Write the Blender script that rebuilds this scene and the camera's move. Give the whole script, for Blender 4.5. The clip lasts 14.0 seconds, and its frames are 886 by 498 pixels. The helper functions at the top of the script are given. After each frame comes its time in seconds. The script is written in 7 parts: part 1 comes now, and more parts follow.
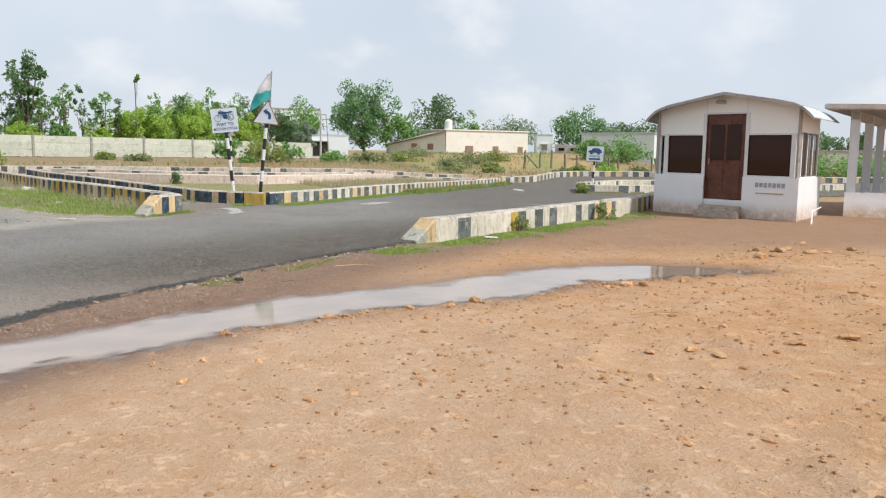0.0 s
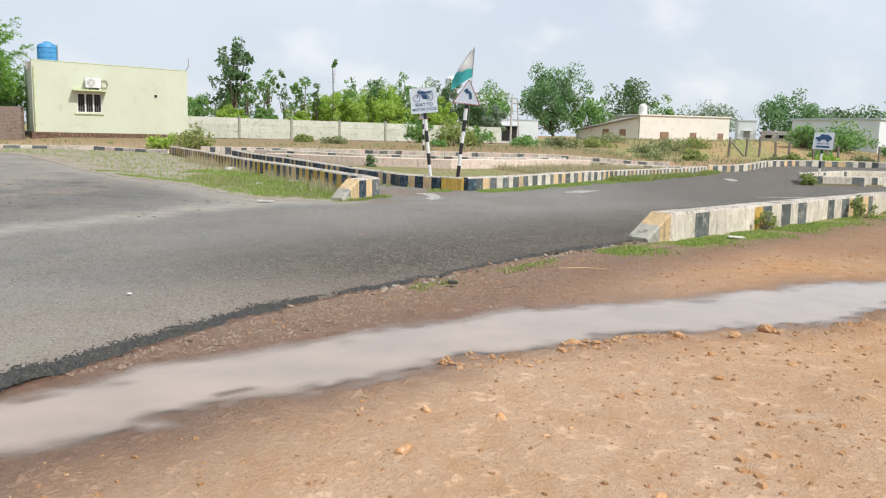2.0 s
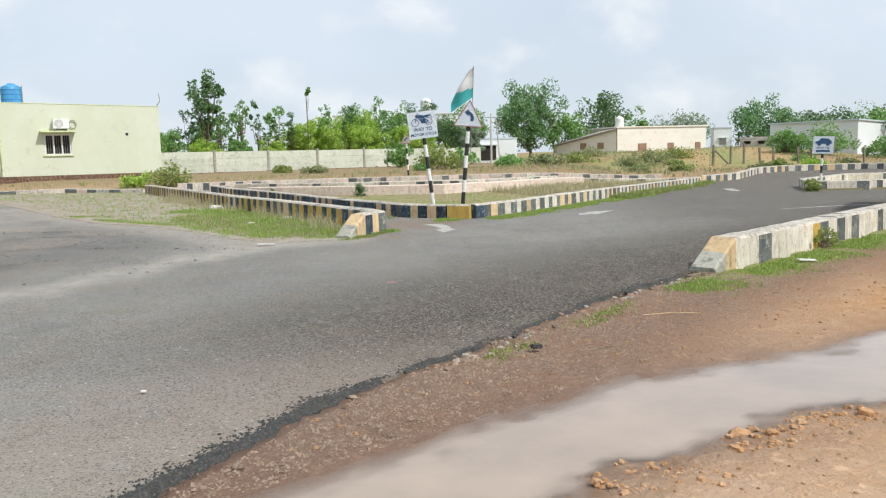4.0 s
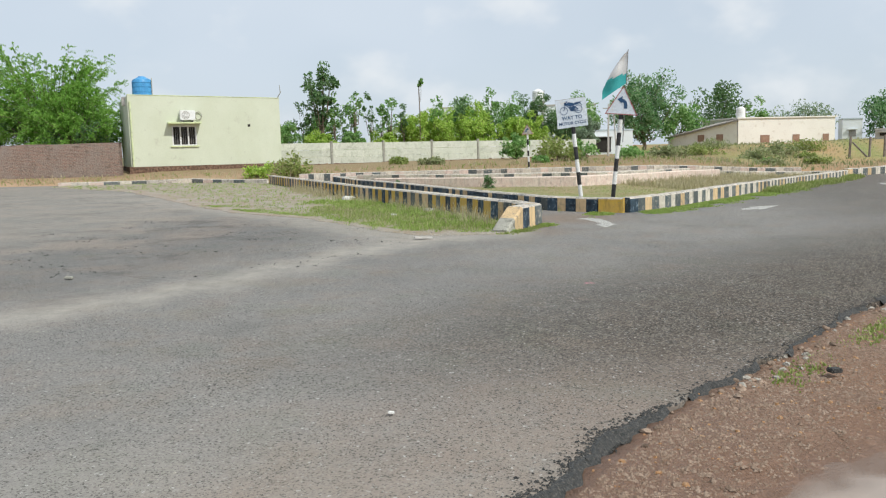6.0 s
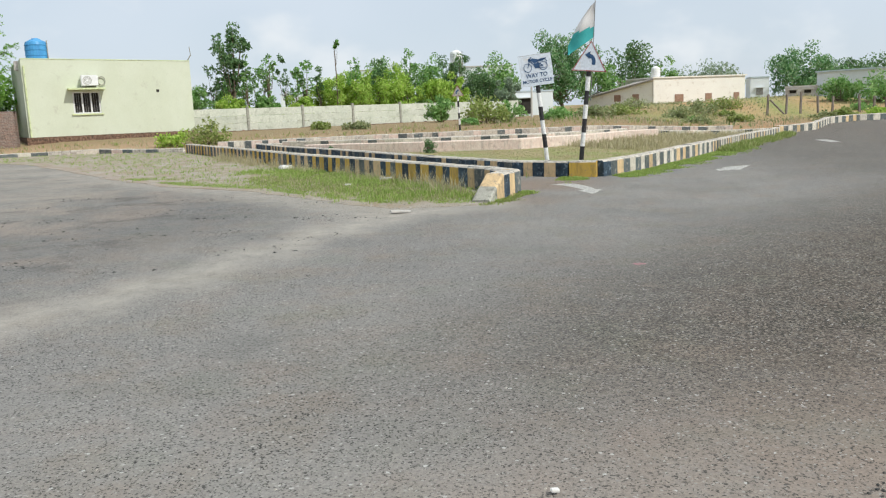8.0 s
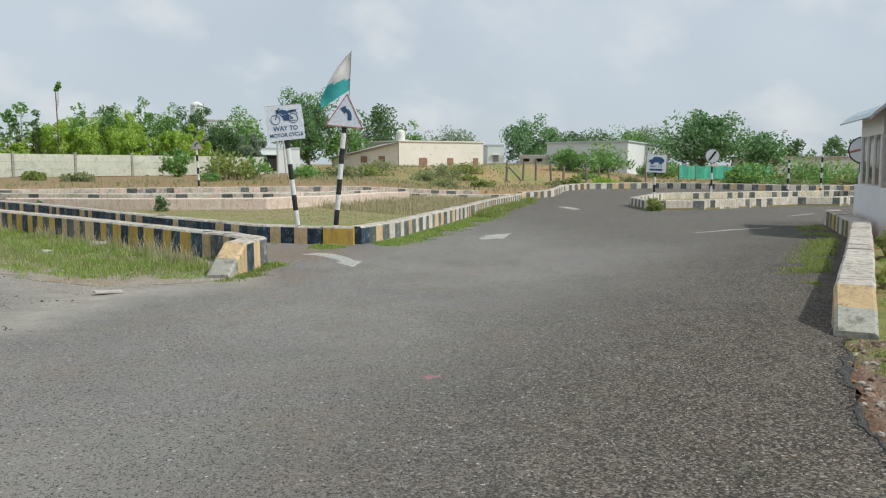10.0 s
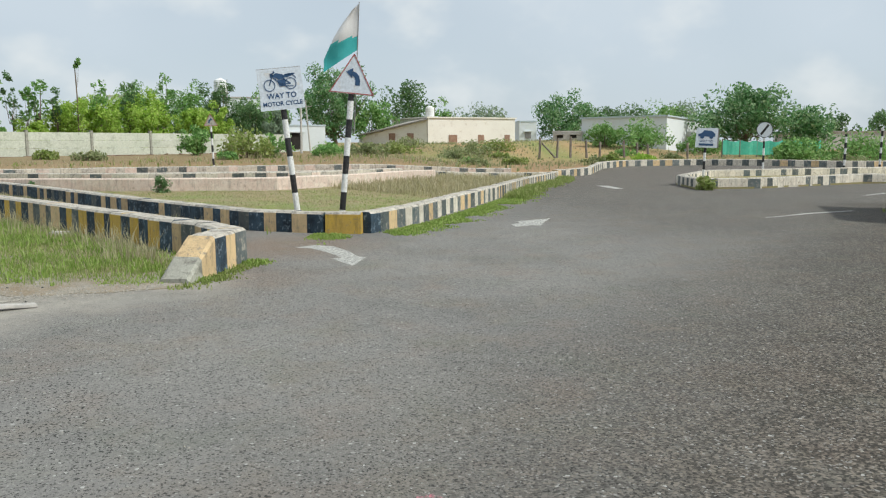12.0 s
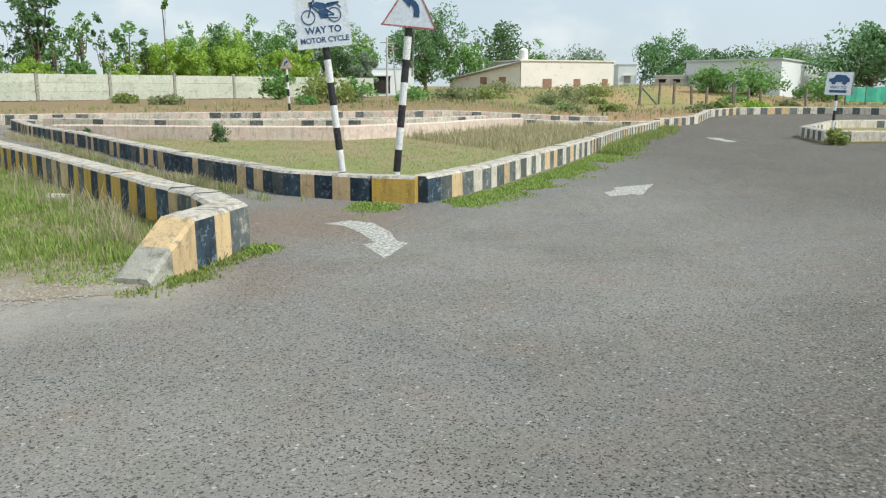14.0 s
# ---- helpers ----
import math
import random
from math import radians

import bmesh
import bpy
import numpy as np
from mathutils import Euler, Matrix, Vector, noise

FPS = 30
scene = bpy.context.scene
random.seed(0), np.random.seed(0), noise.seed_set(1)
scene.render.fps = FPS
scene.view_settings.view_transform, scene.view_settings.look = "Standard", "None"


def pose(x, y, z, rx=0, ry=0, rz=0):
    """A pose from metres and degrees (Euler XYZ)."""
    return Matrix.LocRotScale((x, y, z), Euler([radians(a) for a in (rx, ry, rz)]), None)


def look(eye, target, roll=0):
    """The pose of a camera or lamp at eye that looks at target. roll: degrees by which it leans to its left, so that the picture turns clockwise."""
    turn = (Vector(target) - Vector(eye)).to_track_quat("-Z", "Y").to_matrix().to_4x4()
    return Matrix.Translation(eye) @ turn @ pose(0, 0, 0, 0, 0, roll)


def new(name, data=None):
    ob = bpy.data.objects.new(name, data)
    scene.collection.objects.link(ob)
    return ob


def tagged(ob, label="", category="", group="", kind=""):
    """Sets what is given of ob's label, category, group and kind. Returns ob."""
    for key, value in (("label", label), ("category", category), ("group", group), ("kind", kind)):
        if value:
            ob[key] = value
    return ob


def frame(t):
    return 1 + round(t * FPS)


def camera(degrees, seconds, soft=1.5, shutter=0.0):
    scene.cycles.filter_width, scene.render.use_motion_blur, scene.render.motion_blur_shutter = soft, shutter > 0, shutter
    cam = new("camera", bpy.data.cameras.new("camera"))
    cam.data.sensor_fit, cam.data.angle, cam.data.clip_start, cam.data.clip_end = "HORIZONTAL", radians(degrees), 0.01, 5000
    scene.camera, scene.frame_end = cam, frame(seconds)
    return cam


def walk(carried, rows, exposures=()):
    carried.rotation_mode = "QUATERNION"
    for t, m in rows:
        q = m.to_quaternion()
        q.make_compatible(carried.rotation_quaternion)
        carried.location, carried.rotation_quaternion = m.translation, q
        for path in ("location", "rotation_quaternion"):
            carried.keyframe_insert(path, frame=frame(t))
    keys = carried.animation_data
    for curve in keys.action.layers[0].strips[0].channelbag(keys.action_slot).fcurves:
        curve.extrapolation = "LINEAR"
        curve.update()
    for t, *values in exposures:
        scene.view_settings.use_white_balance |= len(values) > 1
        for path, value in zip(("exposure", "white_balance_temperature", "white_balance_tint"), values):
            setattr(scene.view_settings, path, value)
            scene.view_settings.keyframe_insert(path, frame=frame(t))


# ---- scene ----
cam = camera(56.2, 14.0, 1.2)
METRES, EYE, TILT, LEAN, TURN = 14.4, 1.5, -2.06, 0.0, -8.6
ROWS = [
    (0.0, 0.0, 0.0, 0.0, 0.07, -4.63, -0.92),
    (0.5, -0.0111, 0.0321, -0.0018, 3.22, -4.77, -0.62),
    (1.0, -0.0197, 0.0591, -0.0006, 7.37, -5.22, -2.22),
    (1.5, -0.0357, 0.0911, -0.0003, 8.32, -5.51, -2.4),
    (2.0, -0.0514, 0.1219, -0.0016, 12.6, -5.9, -1.89),
    (4.5, -0.1462, 0.2252, 0.0097, 10.38, -4.27, 1.42),
    (5.0, -0.1663, 0.2401, 0.0068, 11.85, -4.31, 0.94),
    (5.5, -0.1901, 0.2486, 0.006, 17.93, -4.64, -0.72),
    (6.0, -0.2156, 0.2529, 0.0078, 17.52, -4.84, 0.78),
    (6.5, -0.238, 0.2716, 0.005, 16.97, -5.21, 0.67),
    (7.0, -0.2679, 0.2861, 0.0015, 19.4, -6.86, 0.21),
    (7.5, -0.2956, 0.3078, 0.0043, 13.53, -9.68, 2.0),
    (8.0, -0.317, 0.3372, 0.0104, 11.26, -7.43, 1.88),
    (8.5, -0.3338, 0.3746, 0.016, 4.25, -3.31, 1.54),
    (11.0, -0.3216, 0.5721, 0.014, -6.97, -4.33, 0.18),
    (11.5, -0.3143, 0.6193, 0.0149, -6.82, -4.79, 0.51),
    (12.0, -0.3093, 0.6623, 0.0162, -3.94, -5.24, 0.46),
    (12.5, -0.3013, 0.7083, 0.0174, -3.27, -6.7, 0.49),
    (13.0, -0.2931, 0.7543, 0.0191, -0.36, -6.62, -0.15),
    (13.5, -0.2867, 0.7977, 0.0224, -0.24, -8.07, -0.21),
    (14.0, -0.2812, 0.8417, 0.0249, 2.51, -8.99, -0.01),
]
walk(cam, [(t, pose(0, 0, EYE, TILT, LEAN, TURN) @ pose(METRES * x, METRES * y, METRES * z, 90 + pitch, roll, yaw)) for t, x, y, z, yaw, pitch, roll in ROWS],
     exposures=[(0.0, 0.05, 6500, 9), (2.2, 0.1, 6500, 9), (4.3, 0.1, 6420, 7), (5.0, 0.0, 6420, 7), (6.5, -0.05, 6400, 6), (7.5, 0.12, 6400, 6), (8.5, -0.14, 6420, 6), (11.0, -0.25, 6430, 4), (12.5, -0.06, 6400, 3), (14.0, 0.03, 6350, 2)])

# ---- light ----
SUN_WAY = Vector((0.72, -0.5, 1.0)).normalized()      # towards the sun
sun_data = bpy.data.lights.new("sun", "SUN")
sun_data.energy, sun_data.angle, sun_data.color = 3.75, radians(2.5), (1.0, 0.965, 0.91)
sun = new("sun", sun_data)
sun.matrix_world = look(SUN_WAY * 60, (0, 0, 0))

world = bpy.data.worlds.new("sky")
scene.world = world
world.use_nodes = True
wn, wl = world.node_tree.nodes, world.node_tree.links
sky = wn.new("ShaderNodeTexSky")
sky.sky_type, sky.sun_disc = "NISHITA", False
sky.sun_elevation = math.asin(SUN_WAY.z)
sky.sun_rotation = math.atan2(SUN_WAY.x, SUN_WAY.y)
sky.air_density, sky.dust_density, sky.ozone_density = 1.0, 1.2, 2.5
sky_co = wn.new("ShaderNodeTexCoord")


def sky_noise(stretch, scale, detail, lo, hi, to_lo, to_hi):
    place = wn.new("ShaderNodeMapping")
    place.inputs["Scale"].default_value = (1, 1, stretch)
    wl.new(sky_co.outputs["Generated"], place.inputs["Vector"])
    tex = wn.new("ShaderNodeTexNoise")
    tex.inputs["Scale"].default_value, tex.inputs["Detail"].default_value, tex.inputs["Roughness"].default_value = scale, detail, 0.5
    wl.new(place.outputs[0], tex.inputs["Vector"])
    ramp = wn.new("ShaderNodeMapRange")
    ramp.interpolation_type = "SMOOTHSTEP"
    for key, v in (("From Min", lo), ("From Max", hi), ("To Min", to_lo), ("To Max", to_hi)):
        ramp.inputs[key].default_value = v
    wl.new(tex.outputs["Fac"], ramp.inputs["Value"])
    return ramp.outputs[0]


def sky_mix(fac, a, colour):
    m = wn.new("ShaderNodeMix")
    m.data_type = "RGBA"
    m.inputs["B"].default_value = (*colour, 1)
    wl.new(fac, m.inputs["Factor"])
    wl.new(a, m.inputs["A"])
    return m.outputs["Result"]


veil = sky_mix(sky_noise(1.6, 2.0, 3, 0.35, 0.65, 0.78, 0.96), sky.outputs[0], (7.15, 7.75, 8.75))
puffs = sky_mix(sky_noise(1.5, 7.0, 4, 0.5, 0.74, 0.0, 0.75), veil, (9.0, 9.05, 9.35))
wl.new(puffs, wn["Background"].inputs["Color"])
wn["Background"].inputs["Strength"].default_value = 0.1


# ---- materials ----
def nodes_of(name):
    m = bpy.data.materials.new(name)
    m.use_nodes = True
    return m, m.node_tree.nodes, m.node_tree.links, m.node_tree.nodes["Principled BSDF"]


def noise_fac(n, l, pos, scale, detail=4, lo=0.35, hi=0.65, rough=0.6):
    tex = n.new("ShaderNodeTexNoise")
    tex.inputs["Scale"].default_value, tex.inputs["Detail"].default_value, tex.inputs["Roughness"].default_value = scale, detail, rough
    l.new(pos, tex.inputs["Vector"])
    r = n.new("ShaderNodeMapRange")
    r.inputs["From Min"].default_value, r.inputs["From Max"].default_value = lo, hi
    l.new(tex.outputs["Fac"], r.inputs["Value"])
    return r.outputs[0]


def mixed(n, l, fac, a, b):
    """a and b: colours or sockets."""
    m = n.new("ShaderNodeMix")
    m.data_type = "RGBA"
    for key, v in (("A", a), ("B", b)):
        if isinstance(v, tuple):
            m.inputs[key].default_value = (*v, 1)
        else:
            l.new(v, m.inputs[key])
    if isinstance(fac, float):
        m.inputs["Factor"].default_value = fac
    else:
        l.new(fac, m.inputs["Factor"])
    return m.outputs["Result"]


def times(n, l, a, b, op="MULTIPLY"):
    m = n.new("ShaderNodeMath")
    m.operation, m.use_clamp = op, True
    for i, v in enumerate((a, b)):
        if isinstance(v, float):
            m.inputs[i].default_value = v
        else:
            l.new(v, m.inputs[i])
    return m.outputs[0]


def bumped(n, l, bsdf, height, strength, distance):
    b = n.new("ShaderNodeBump")
    b.inputs["Strength"].default_value, b.inputs["Distance"].default_value = strength, distance
    l.new(height, b.inputs["Height"])
    l.new(b.outputs[0], bsdf.inputs["Normal"])


def surface(name, c1, c2, worn=None, wear=0.5, scale=3.0, fine=40.0, rough=0.85, metal=0.0, bump=0.3, depth=0.01, vary=0.0, spec=0.3, grainy=0.18):
    """Two colours in broad patches, a worn colour in finer ones, and a fine grain."""
    m, n, l, bsdf = nodes_of(name)
    pos = n.new("ShaderNodeNewGeometry").outputs["Position"]
    col = mixed(n, l, noise_fac(n, l, pos, scale), c1, c2)
    grain = noise_fac(n, l, pos, fine, 3, 0.3, 0.7)
    if worn:
        mask = noise_fac(n, l, pos, scale * 3.3, 6, 0.62 - 0.22 * wear, 0.74 - 0.2 * wear, 0.72)
        col = mixed(n, l, mask, col, worn)
    lo, hi = 1 - grainy, 1 + grainy * 0.55
    dark = mixed(n, l, grain, (lo, lo, lo), (hi, hi, hi))
    mul = n.new("ShaderNodeMix")
    mul.data_type, mul.blend_type = "RGBA", "MULTIPLY"
    mul.inputs["Factor"].default_value = 1.0
    l.new(col, mul.inputs["A"])
    l.new(dark, mul.inputs["B"])
    out = mul.outputs["Result"]
    if vary:
        info = n.new("ShaderNodeObjectInfo")
        hsv = n.new("ShaderNodeHueSaturation")
        r = n.new("ShaderNodeMapRange")
        r.inputs["To Min"].default_value, r.inputs["To Max"].default_value = 1 - vary, 1 + vary
        l.new(info.outputs["Random"], r.inputs["Value"])
        l.new(r.outputs[0], hsv.inputs["Value"])
        l.new(out, hsv.inputs["Color"])
        out = hsv.outputs[0]
    l.new(out, bsdf.inputs["Base Color"])
    bsdf.inputs["Roughness"].default_value, bsdf.inputs["Metallic"].default_value = rough, metal
    bsdf.inputs["Specular IOR Level"].default_value = spec
    if bump:
        bumped(n, l, bsdf, grain, bump, depth)
    return m


def foliage(name, c1, c2, c3):
    """Leaves: three greens, leaf by leaf, with light passing through."""
    m, n, l, bsdf = nodes_of(name)
    geo = n.new("ShaderNodeNewGeometry")
    ramp = n.new("ShaderNodeValToRGB")
    ramp.color_ramp.elements[0].color, ramp.color_ramp.elements[1].color = (*c1, 1), (*c3, 1)
    mid = ramp.color_ramp.elements.new(0.5)
    mid.color = (*c2, 1)
    l.new(geo.outputs["Random Per Island"], ramp.inputs["Fac"])
    big = noise_fac(n, l, geo.outputs["Position"], 0.5, 3)
    col = mixed(n, l, times(n, l, big, 0.35), ramp.outputs["Color"], c1)
    l.new(col, bsdf.inputs["Base Color"])
    bsdf.inputs["Roughness"].default_value = 0.6
    bsdf.inputs["Specular IOR Level"].default_value = 0.25
    tr = n.new("ShaderNodeBsdfTranslucent")
    l.new(col, tr.inputs["Color"])
    mx = n.new("ShaderNodeMixShader")
    mx.inputs[0].default_value = 0.42
    l.new(bsdf.outputs[0], mx.inputs[1])
    l.new(tr.outputs[0], mx.inputs[2])
    l.new(mx.outputs[0], n["Material Output"].inputs["Surface"])
    return m


def ground_material():
    m, n, l, bsdf = nodes_of("red_earth")
    pos = n.new("ShaderNodeNewGeometry").outputs["Position"]

    def attr(key):
        a = n.new("ShaderNodeAttribute")
        a.attribute_name = key
        return a.outputs["Fac"]
    earth = mixed(n, l, noise_fac(n, l, pos, 0.55, 5, 0.36, 0.64), (0.49, 0.335, 0.22), (0.55, 0.395, 0.28))
    earth = mixed(n, l, times(n, l, noise_fac(n, l, pos, 2.6, 9, 0.42, 0.72, 0.8), 0.7), earth, (0.44, 0.235, 0.1))
    earth = mixed(n, l, noise_fac(n, l, pos, 14.0, 7, 0.52, 0.76, 0.8), earth, (0.6, 0.45, 0.31))
    rust = times(n, l, attr("rust"), noise_fac(n, l, pos, 1.1, 7, 0.25, 0.6, 0.7))
    earth = mixed(n, l, times(n, l, rust, 0.8), earth, mixed(n, l, noise_fac(n, l, pos, 6, 6, 0.35, 0.65, 0.7), (0.42, 0.2, 0.065), (0.5, 0.28, 0.13)))
    # pale crusts where the mud has dried
    earth = mixed(n, l, times(n, l, noise_fac(n, l, pos, 0.9, 8, 0.6, 0.68, 0.7), 0.5), earth, (0.62, 0.49, 0.38))
    speck = n.new("ShaderNodeTexVoronoi")
    speck.inputs["Scale"].default_value = 26
    l.new(pos, speck.inputs["Vector"])
    dot = n.new("ShaderNodeMapRange")
    dot.inputs["From Min"].default_value, dot.inputs["From Max"].default_value = 0.16, 0.08
    l.new(speck.outputs["Distance"], dot.inputs["Value"])
    dots = times(n, l, dot.outputs[0], noise_fac(n, l, pos, 3.1, 4, 0.42, 0.6))
    earth = mixed(n, l, times(n, l, dots, 0.75), earth, (0.36, 0.19, 0.1))
    grav = n.new("ShaderNodeTexVoronoi")
    grav.inputs["Scale"].default_value = 60
    l.new(pos, grav.inputs["Vector"])
    cell = n.new("ShaderNodeSeparateColor")
    l.new(grav.outputs["Color"], cell.inputs[0])
    stones = mixed(n, l, cell.outputs[0], (0.105, 0.06, 0.04), (0.38, 0.26, 0.185))
    stones = mixed(n, l, noise_fac(n, l, pos, 45, 3), stones, (0.19, 0.125, 0.088))
    stones = mixed(n, l, times(n, l, noise_fac(n, l, pos, 1.4, 5), 0.6), stones, (0.235, 0.13, 0.08))
    col = mixed(n, l, attr("gravel"), earth, stones)
    turf = mixed(n, l, noise_fac(n, l, pos, 1.6, 6, 0.38, 0.62), (0.17, 0.235, 0.06), (0.26, 0.285, 0.115))
    turf = mixed(n, l, noise_fac(n, l, pos, 14, 4), turf, (0.25, 0.26, 0.08))
    gmask = times(n, l, attr("grass"), noise_fac(n, l, pos, 2.2, 6, 0.2, 0.5))
    col = mixed(n, l, gmask, col, turf)
    grit = mixed(n, l, noise_fac(n, l, pos, 30, 4), (0.29, 0.27, 0.23), (0.45, 0.42, 0.365))
    col = mixed(n, l, times(n, l, attr("grit"), noise_fac(n, l, pos, 1.3, 7, 0.3, 0.6, 0.7)), col, grit)
    wet = attr("wet")
    col = mixed(n, l, times(n, l, wet, 0.7), col, (0.175, 0.1, 0.064))
    l.new(col, bsdf.inputs["Base Color"])
    r = n.new("ShaderNodeMapRange")
    r.inputs["To Min"].default_value, r.inputs["To Max"].default_value = 0.95, 0.42
    l.new(wet, r.inputs["Value"])
    l.new(r.outputs[0], bsdf.inputs["Roughness"])
    bsdf.inputs["Specular IOR Level"].default_value = 0.3
    h = n.new("ShaderNodeMath")
    h.operation = "ADD"
    l.new(noise_fac(n, l, pos, 22, 6, 0.2, 0.8, 0.7), h.inputs[0])
    l.new(times(n, l, dots, 0.6), h.inputs[1])
    bumped(n, l, bsdf, times(n, l, h.outputs[0], times(n, l, noise_fac(n, l, pos, 6, 7, 0.3, 0.7, 0.7), 0.6), "ADD"), 0.8, 0.028)
    return m


def asphalt_material():
    m, n, l, bsdf = nodes_of("old_asphalt")
    pos = n.new("ShaderNodeNewGeometry").outputs["Position"]
    base = mixed(n, l, noise_fac(n, l, pos, 0.35, 5, 0.38, 0.62), (0.208, 0.201, 0.191), (0.248, 0.238, 0.221))
    base = mixed(n, l, noise_fac(n, l, pos, 1.1, 7, 0.5, 0.72, 0.7), base, (0.225, 0.2, 0.17))
    base = mixed(n, l, times(n, l, noise_fac(n, l, pos, 0.8, 8, 0.52, 0.7, 0.7), 0.55), base, (0.15, 0.148, 0.14))
    for key, c in (("brown", (0.24, 0.185, 0.145)), ("smooth", (0.125, 0.125, 0.122)), ("dark", (0.09, 0.077, 0.062))):
        a = n.new("ShaderNodeAttribute")
        a.attribute_name = key
        lo, hi = (0.05, 0.6) if key == "dark" else (0.22, 0.52)
        patch_fac = times(n, l, a.outputs["Fac"], noise_fac(n, l, pos, 2.4, 9, lo, hi, 0.82))
        base = mixed(n, l, patch_fac, base, c)
    # tints of red dust and moss, in broad soft patches
    base = mixed(n, l, times(n, l, noise_fac(n, l, pos, 1.7, 5, 0.5, 0.72, 0.6), 0.35), base, (0.25, 0.195, 0.16))
    base = mixed(n, l, times(n, l, noise_fac(n, l, pos, 1.25, 4, 0.54, 0.74, 0.6), 0.25), base, (0.17, 0.188, 0.135))

    def cells_of(scale):
        v = n.new("ShaderNodeTexVoronoi")
        v.inputs["Scale"].default_value = scale
        l.new(pos, v.inputs["Vector"])
        c = n.new("ShaderNodeSeparateColor")
        l.new(v.outputs["Color"], c.inputs[0])
        return c

    def step(value, lo, hi):
        r = n.new("ShaderNodeMapRange")
        r.inputs["From Min"].default_value, r.inputs["From Max"].default_value = lo, hi
        l.new(value, r.inputs["Value"])
        return r.outputs[0]
    # silt washed over the dirty side, and damp dark patches in it
    silt = n.new("ShaderNodeAttribute")
    silt.attribute_name = "silt"
    base = mixed(n, l, times(n, l, silt.outputs["Fac"], noise_fac(n, l, pos, 0.55, 8, 0.45, 0.6, 0.65)), base, (0.25, 0.215, 0.185))
    base = mixed(n, l, times(n, l, silt.outputs["Fac"], noise_fac(n, l, pos, 0.8, 9, 0.53, 0.63, 0.7)), base, (0.115, 0.105, 0.098))
    chips = cells_of(105)
    tone = mixed(n, l, chips.outputs[0], (0.86, 0.86, 0.87), (1.14, 1.13, 1.11))
    mul = n.new("ShaderNodeMix")
    mul.data_type, mul.blend_type = "RGBA", "MULTIPLY"
    mul.inputs["Factor"].default_value = 1.0
    l.new(base, mul.inputs["A"])
    l.new(tone, mul.inputs["B"])
    col = mul.outputs["Result"]
    # bitumen shows in pits between the stone chips, more in some places than in others
    density = noise_fac(n, l, pos, 0.9, 6, 0.2, 0.65, 0.7)
    pits = times(n, l, step(chips.outputs[1], 0.26, 0.2), noise_fac(n, l, pos, 48, 2, 0.42, 0.52))
    col = mixed(n, l, times(n, l, pits, mixed(n, l, density, (0.5, 0.5, 0.5), (1.0, 1.0, 1.0))), col, (0.028, 0.028, 0.027))
    worn = n.new("ShaderNodeAttribute")
    worn.attribute_name = "dark"
    coarse = cells_of(72)
    col = mixed(n, l, times(n, l, times(n, l, step(coarse.outputs[1], 0.56, 0.42), worn.outputs["Fac"]), 0.85), col, (0.035, 0.033, 0.03))
    col = mixed(n, l, times(n, l, times(n, l, step(coarse.outputs[2], 0.84, 0.9), worn.outputs["Fac"]), 0.75), col, (0.27, 0.235, 0.195))
    clots = times(n, l, noise_fac(n, l, pos, 21, 4, 0.6, 0.68, 0.65), mixed(n, l, density, (0.35, 0.35, 0.35), (0.8, 0.8, 0.8)))
    col = mixed(n, l, clots, col, (0.055, 0.053, 0.05))
    col = mixed(n, l, times(n, l, noise_fac(n, l, pos, 17, 5, 0.62, 0.72, 0.65), 0.5), col, (0.31, 0.3, 0.285))
    # pale stones worn bare
    col = mixed(n, l, times(n, l, step(chips.outputs[2], 0.965, 0.985), 0.7), col, (0.33, 0.32, 0.3))
    col = mixed(n, l, times(n, l, step(coarse.outputs[0], 0.993, 0.996), 0.8), col, (0.45, 0.44, 0.415))
    dust_and_sheen = n.new("ShaderNodeAttribute")
    dust_and_sheen.attribute_name = "dust_and_sheen"
    col = mixed(n, l, times(n, l, dust_and_sheen.outputs["Fac"], noise_fac(n, l, pos, 3.0, 9, 0.25, 0.6, 0.8)), col, mixed(n, l, noise_fac(n, l, pos, 60, 3), (0.31, 0.285, 0.25), (0.4, 0.37, 0.32)))
    l.new(col, bsdf.inputs["Base Color"])
    bsdf.inputs["Roughness"].default_value = 0.9
    bsdf.inputs["Specular IOR Level"].default_value = 0.12
    bumped(n, l, bsdf, noise_fac(n, l, pos, 85, 3, 0.3, 0.7), 0.45, 0.01)
    return m


M_EARTH, M_ASPHALT = ground_material(), asphalt_material()


def water_material():
    m, n, l, bsdf = nodes_of("muddy_water")
    pos = n.new("ShaderNodeNewGeometry").outputs["Position"]
    l.new(mixed(n, l, noise_fac(n, l, pos, 1.3, 5), (0.38, 0.29, 0.225), (0.3, 0.235, 0.185)), bsdf.inputs["Base Color"])
    bsdf.inputs["Roughness"].default_value, bsdf.inputs["IOR"].default_value = 0.05, 1.42
    bsdf.inputs["Specular IOR Level"].default_value = 0.8
    bumped(n, l, bsdf, noise_fac(n, l, pos, 7, 3), 0.03, 0.01)
    depth = n.new("ShaderNodeAttribute")
    depth.attribute_name = "depth"
    clear = n.new("ShaderNodeBsdfTransparent")
    mx = n.new("ShaderNodeMixShader")
    l.new(depth.outputs["Fac"], mx.inputs[0])
    l.new(clear.outputs[0], mx.inputs[1])
    l.new(bsdf.outputs[0], mx.inputs[2])
    l.new(mx.outputs[0], n["Material Output"].inputs["Surface"])
    return m


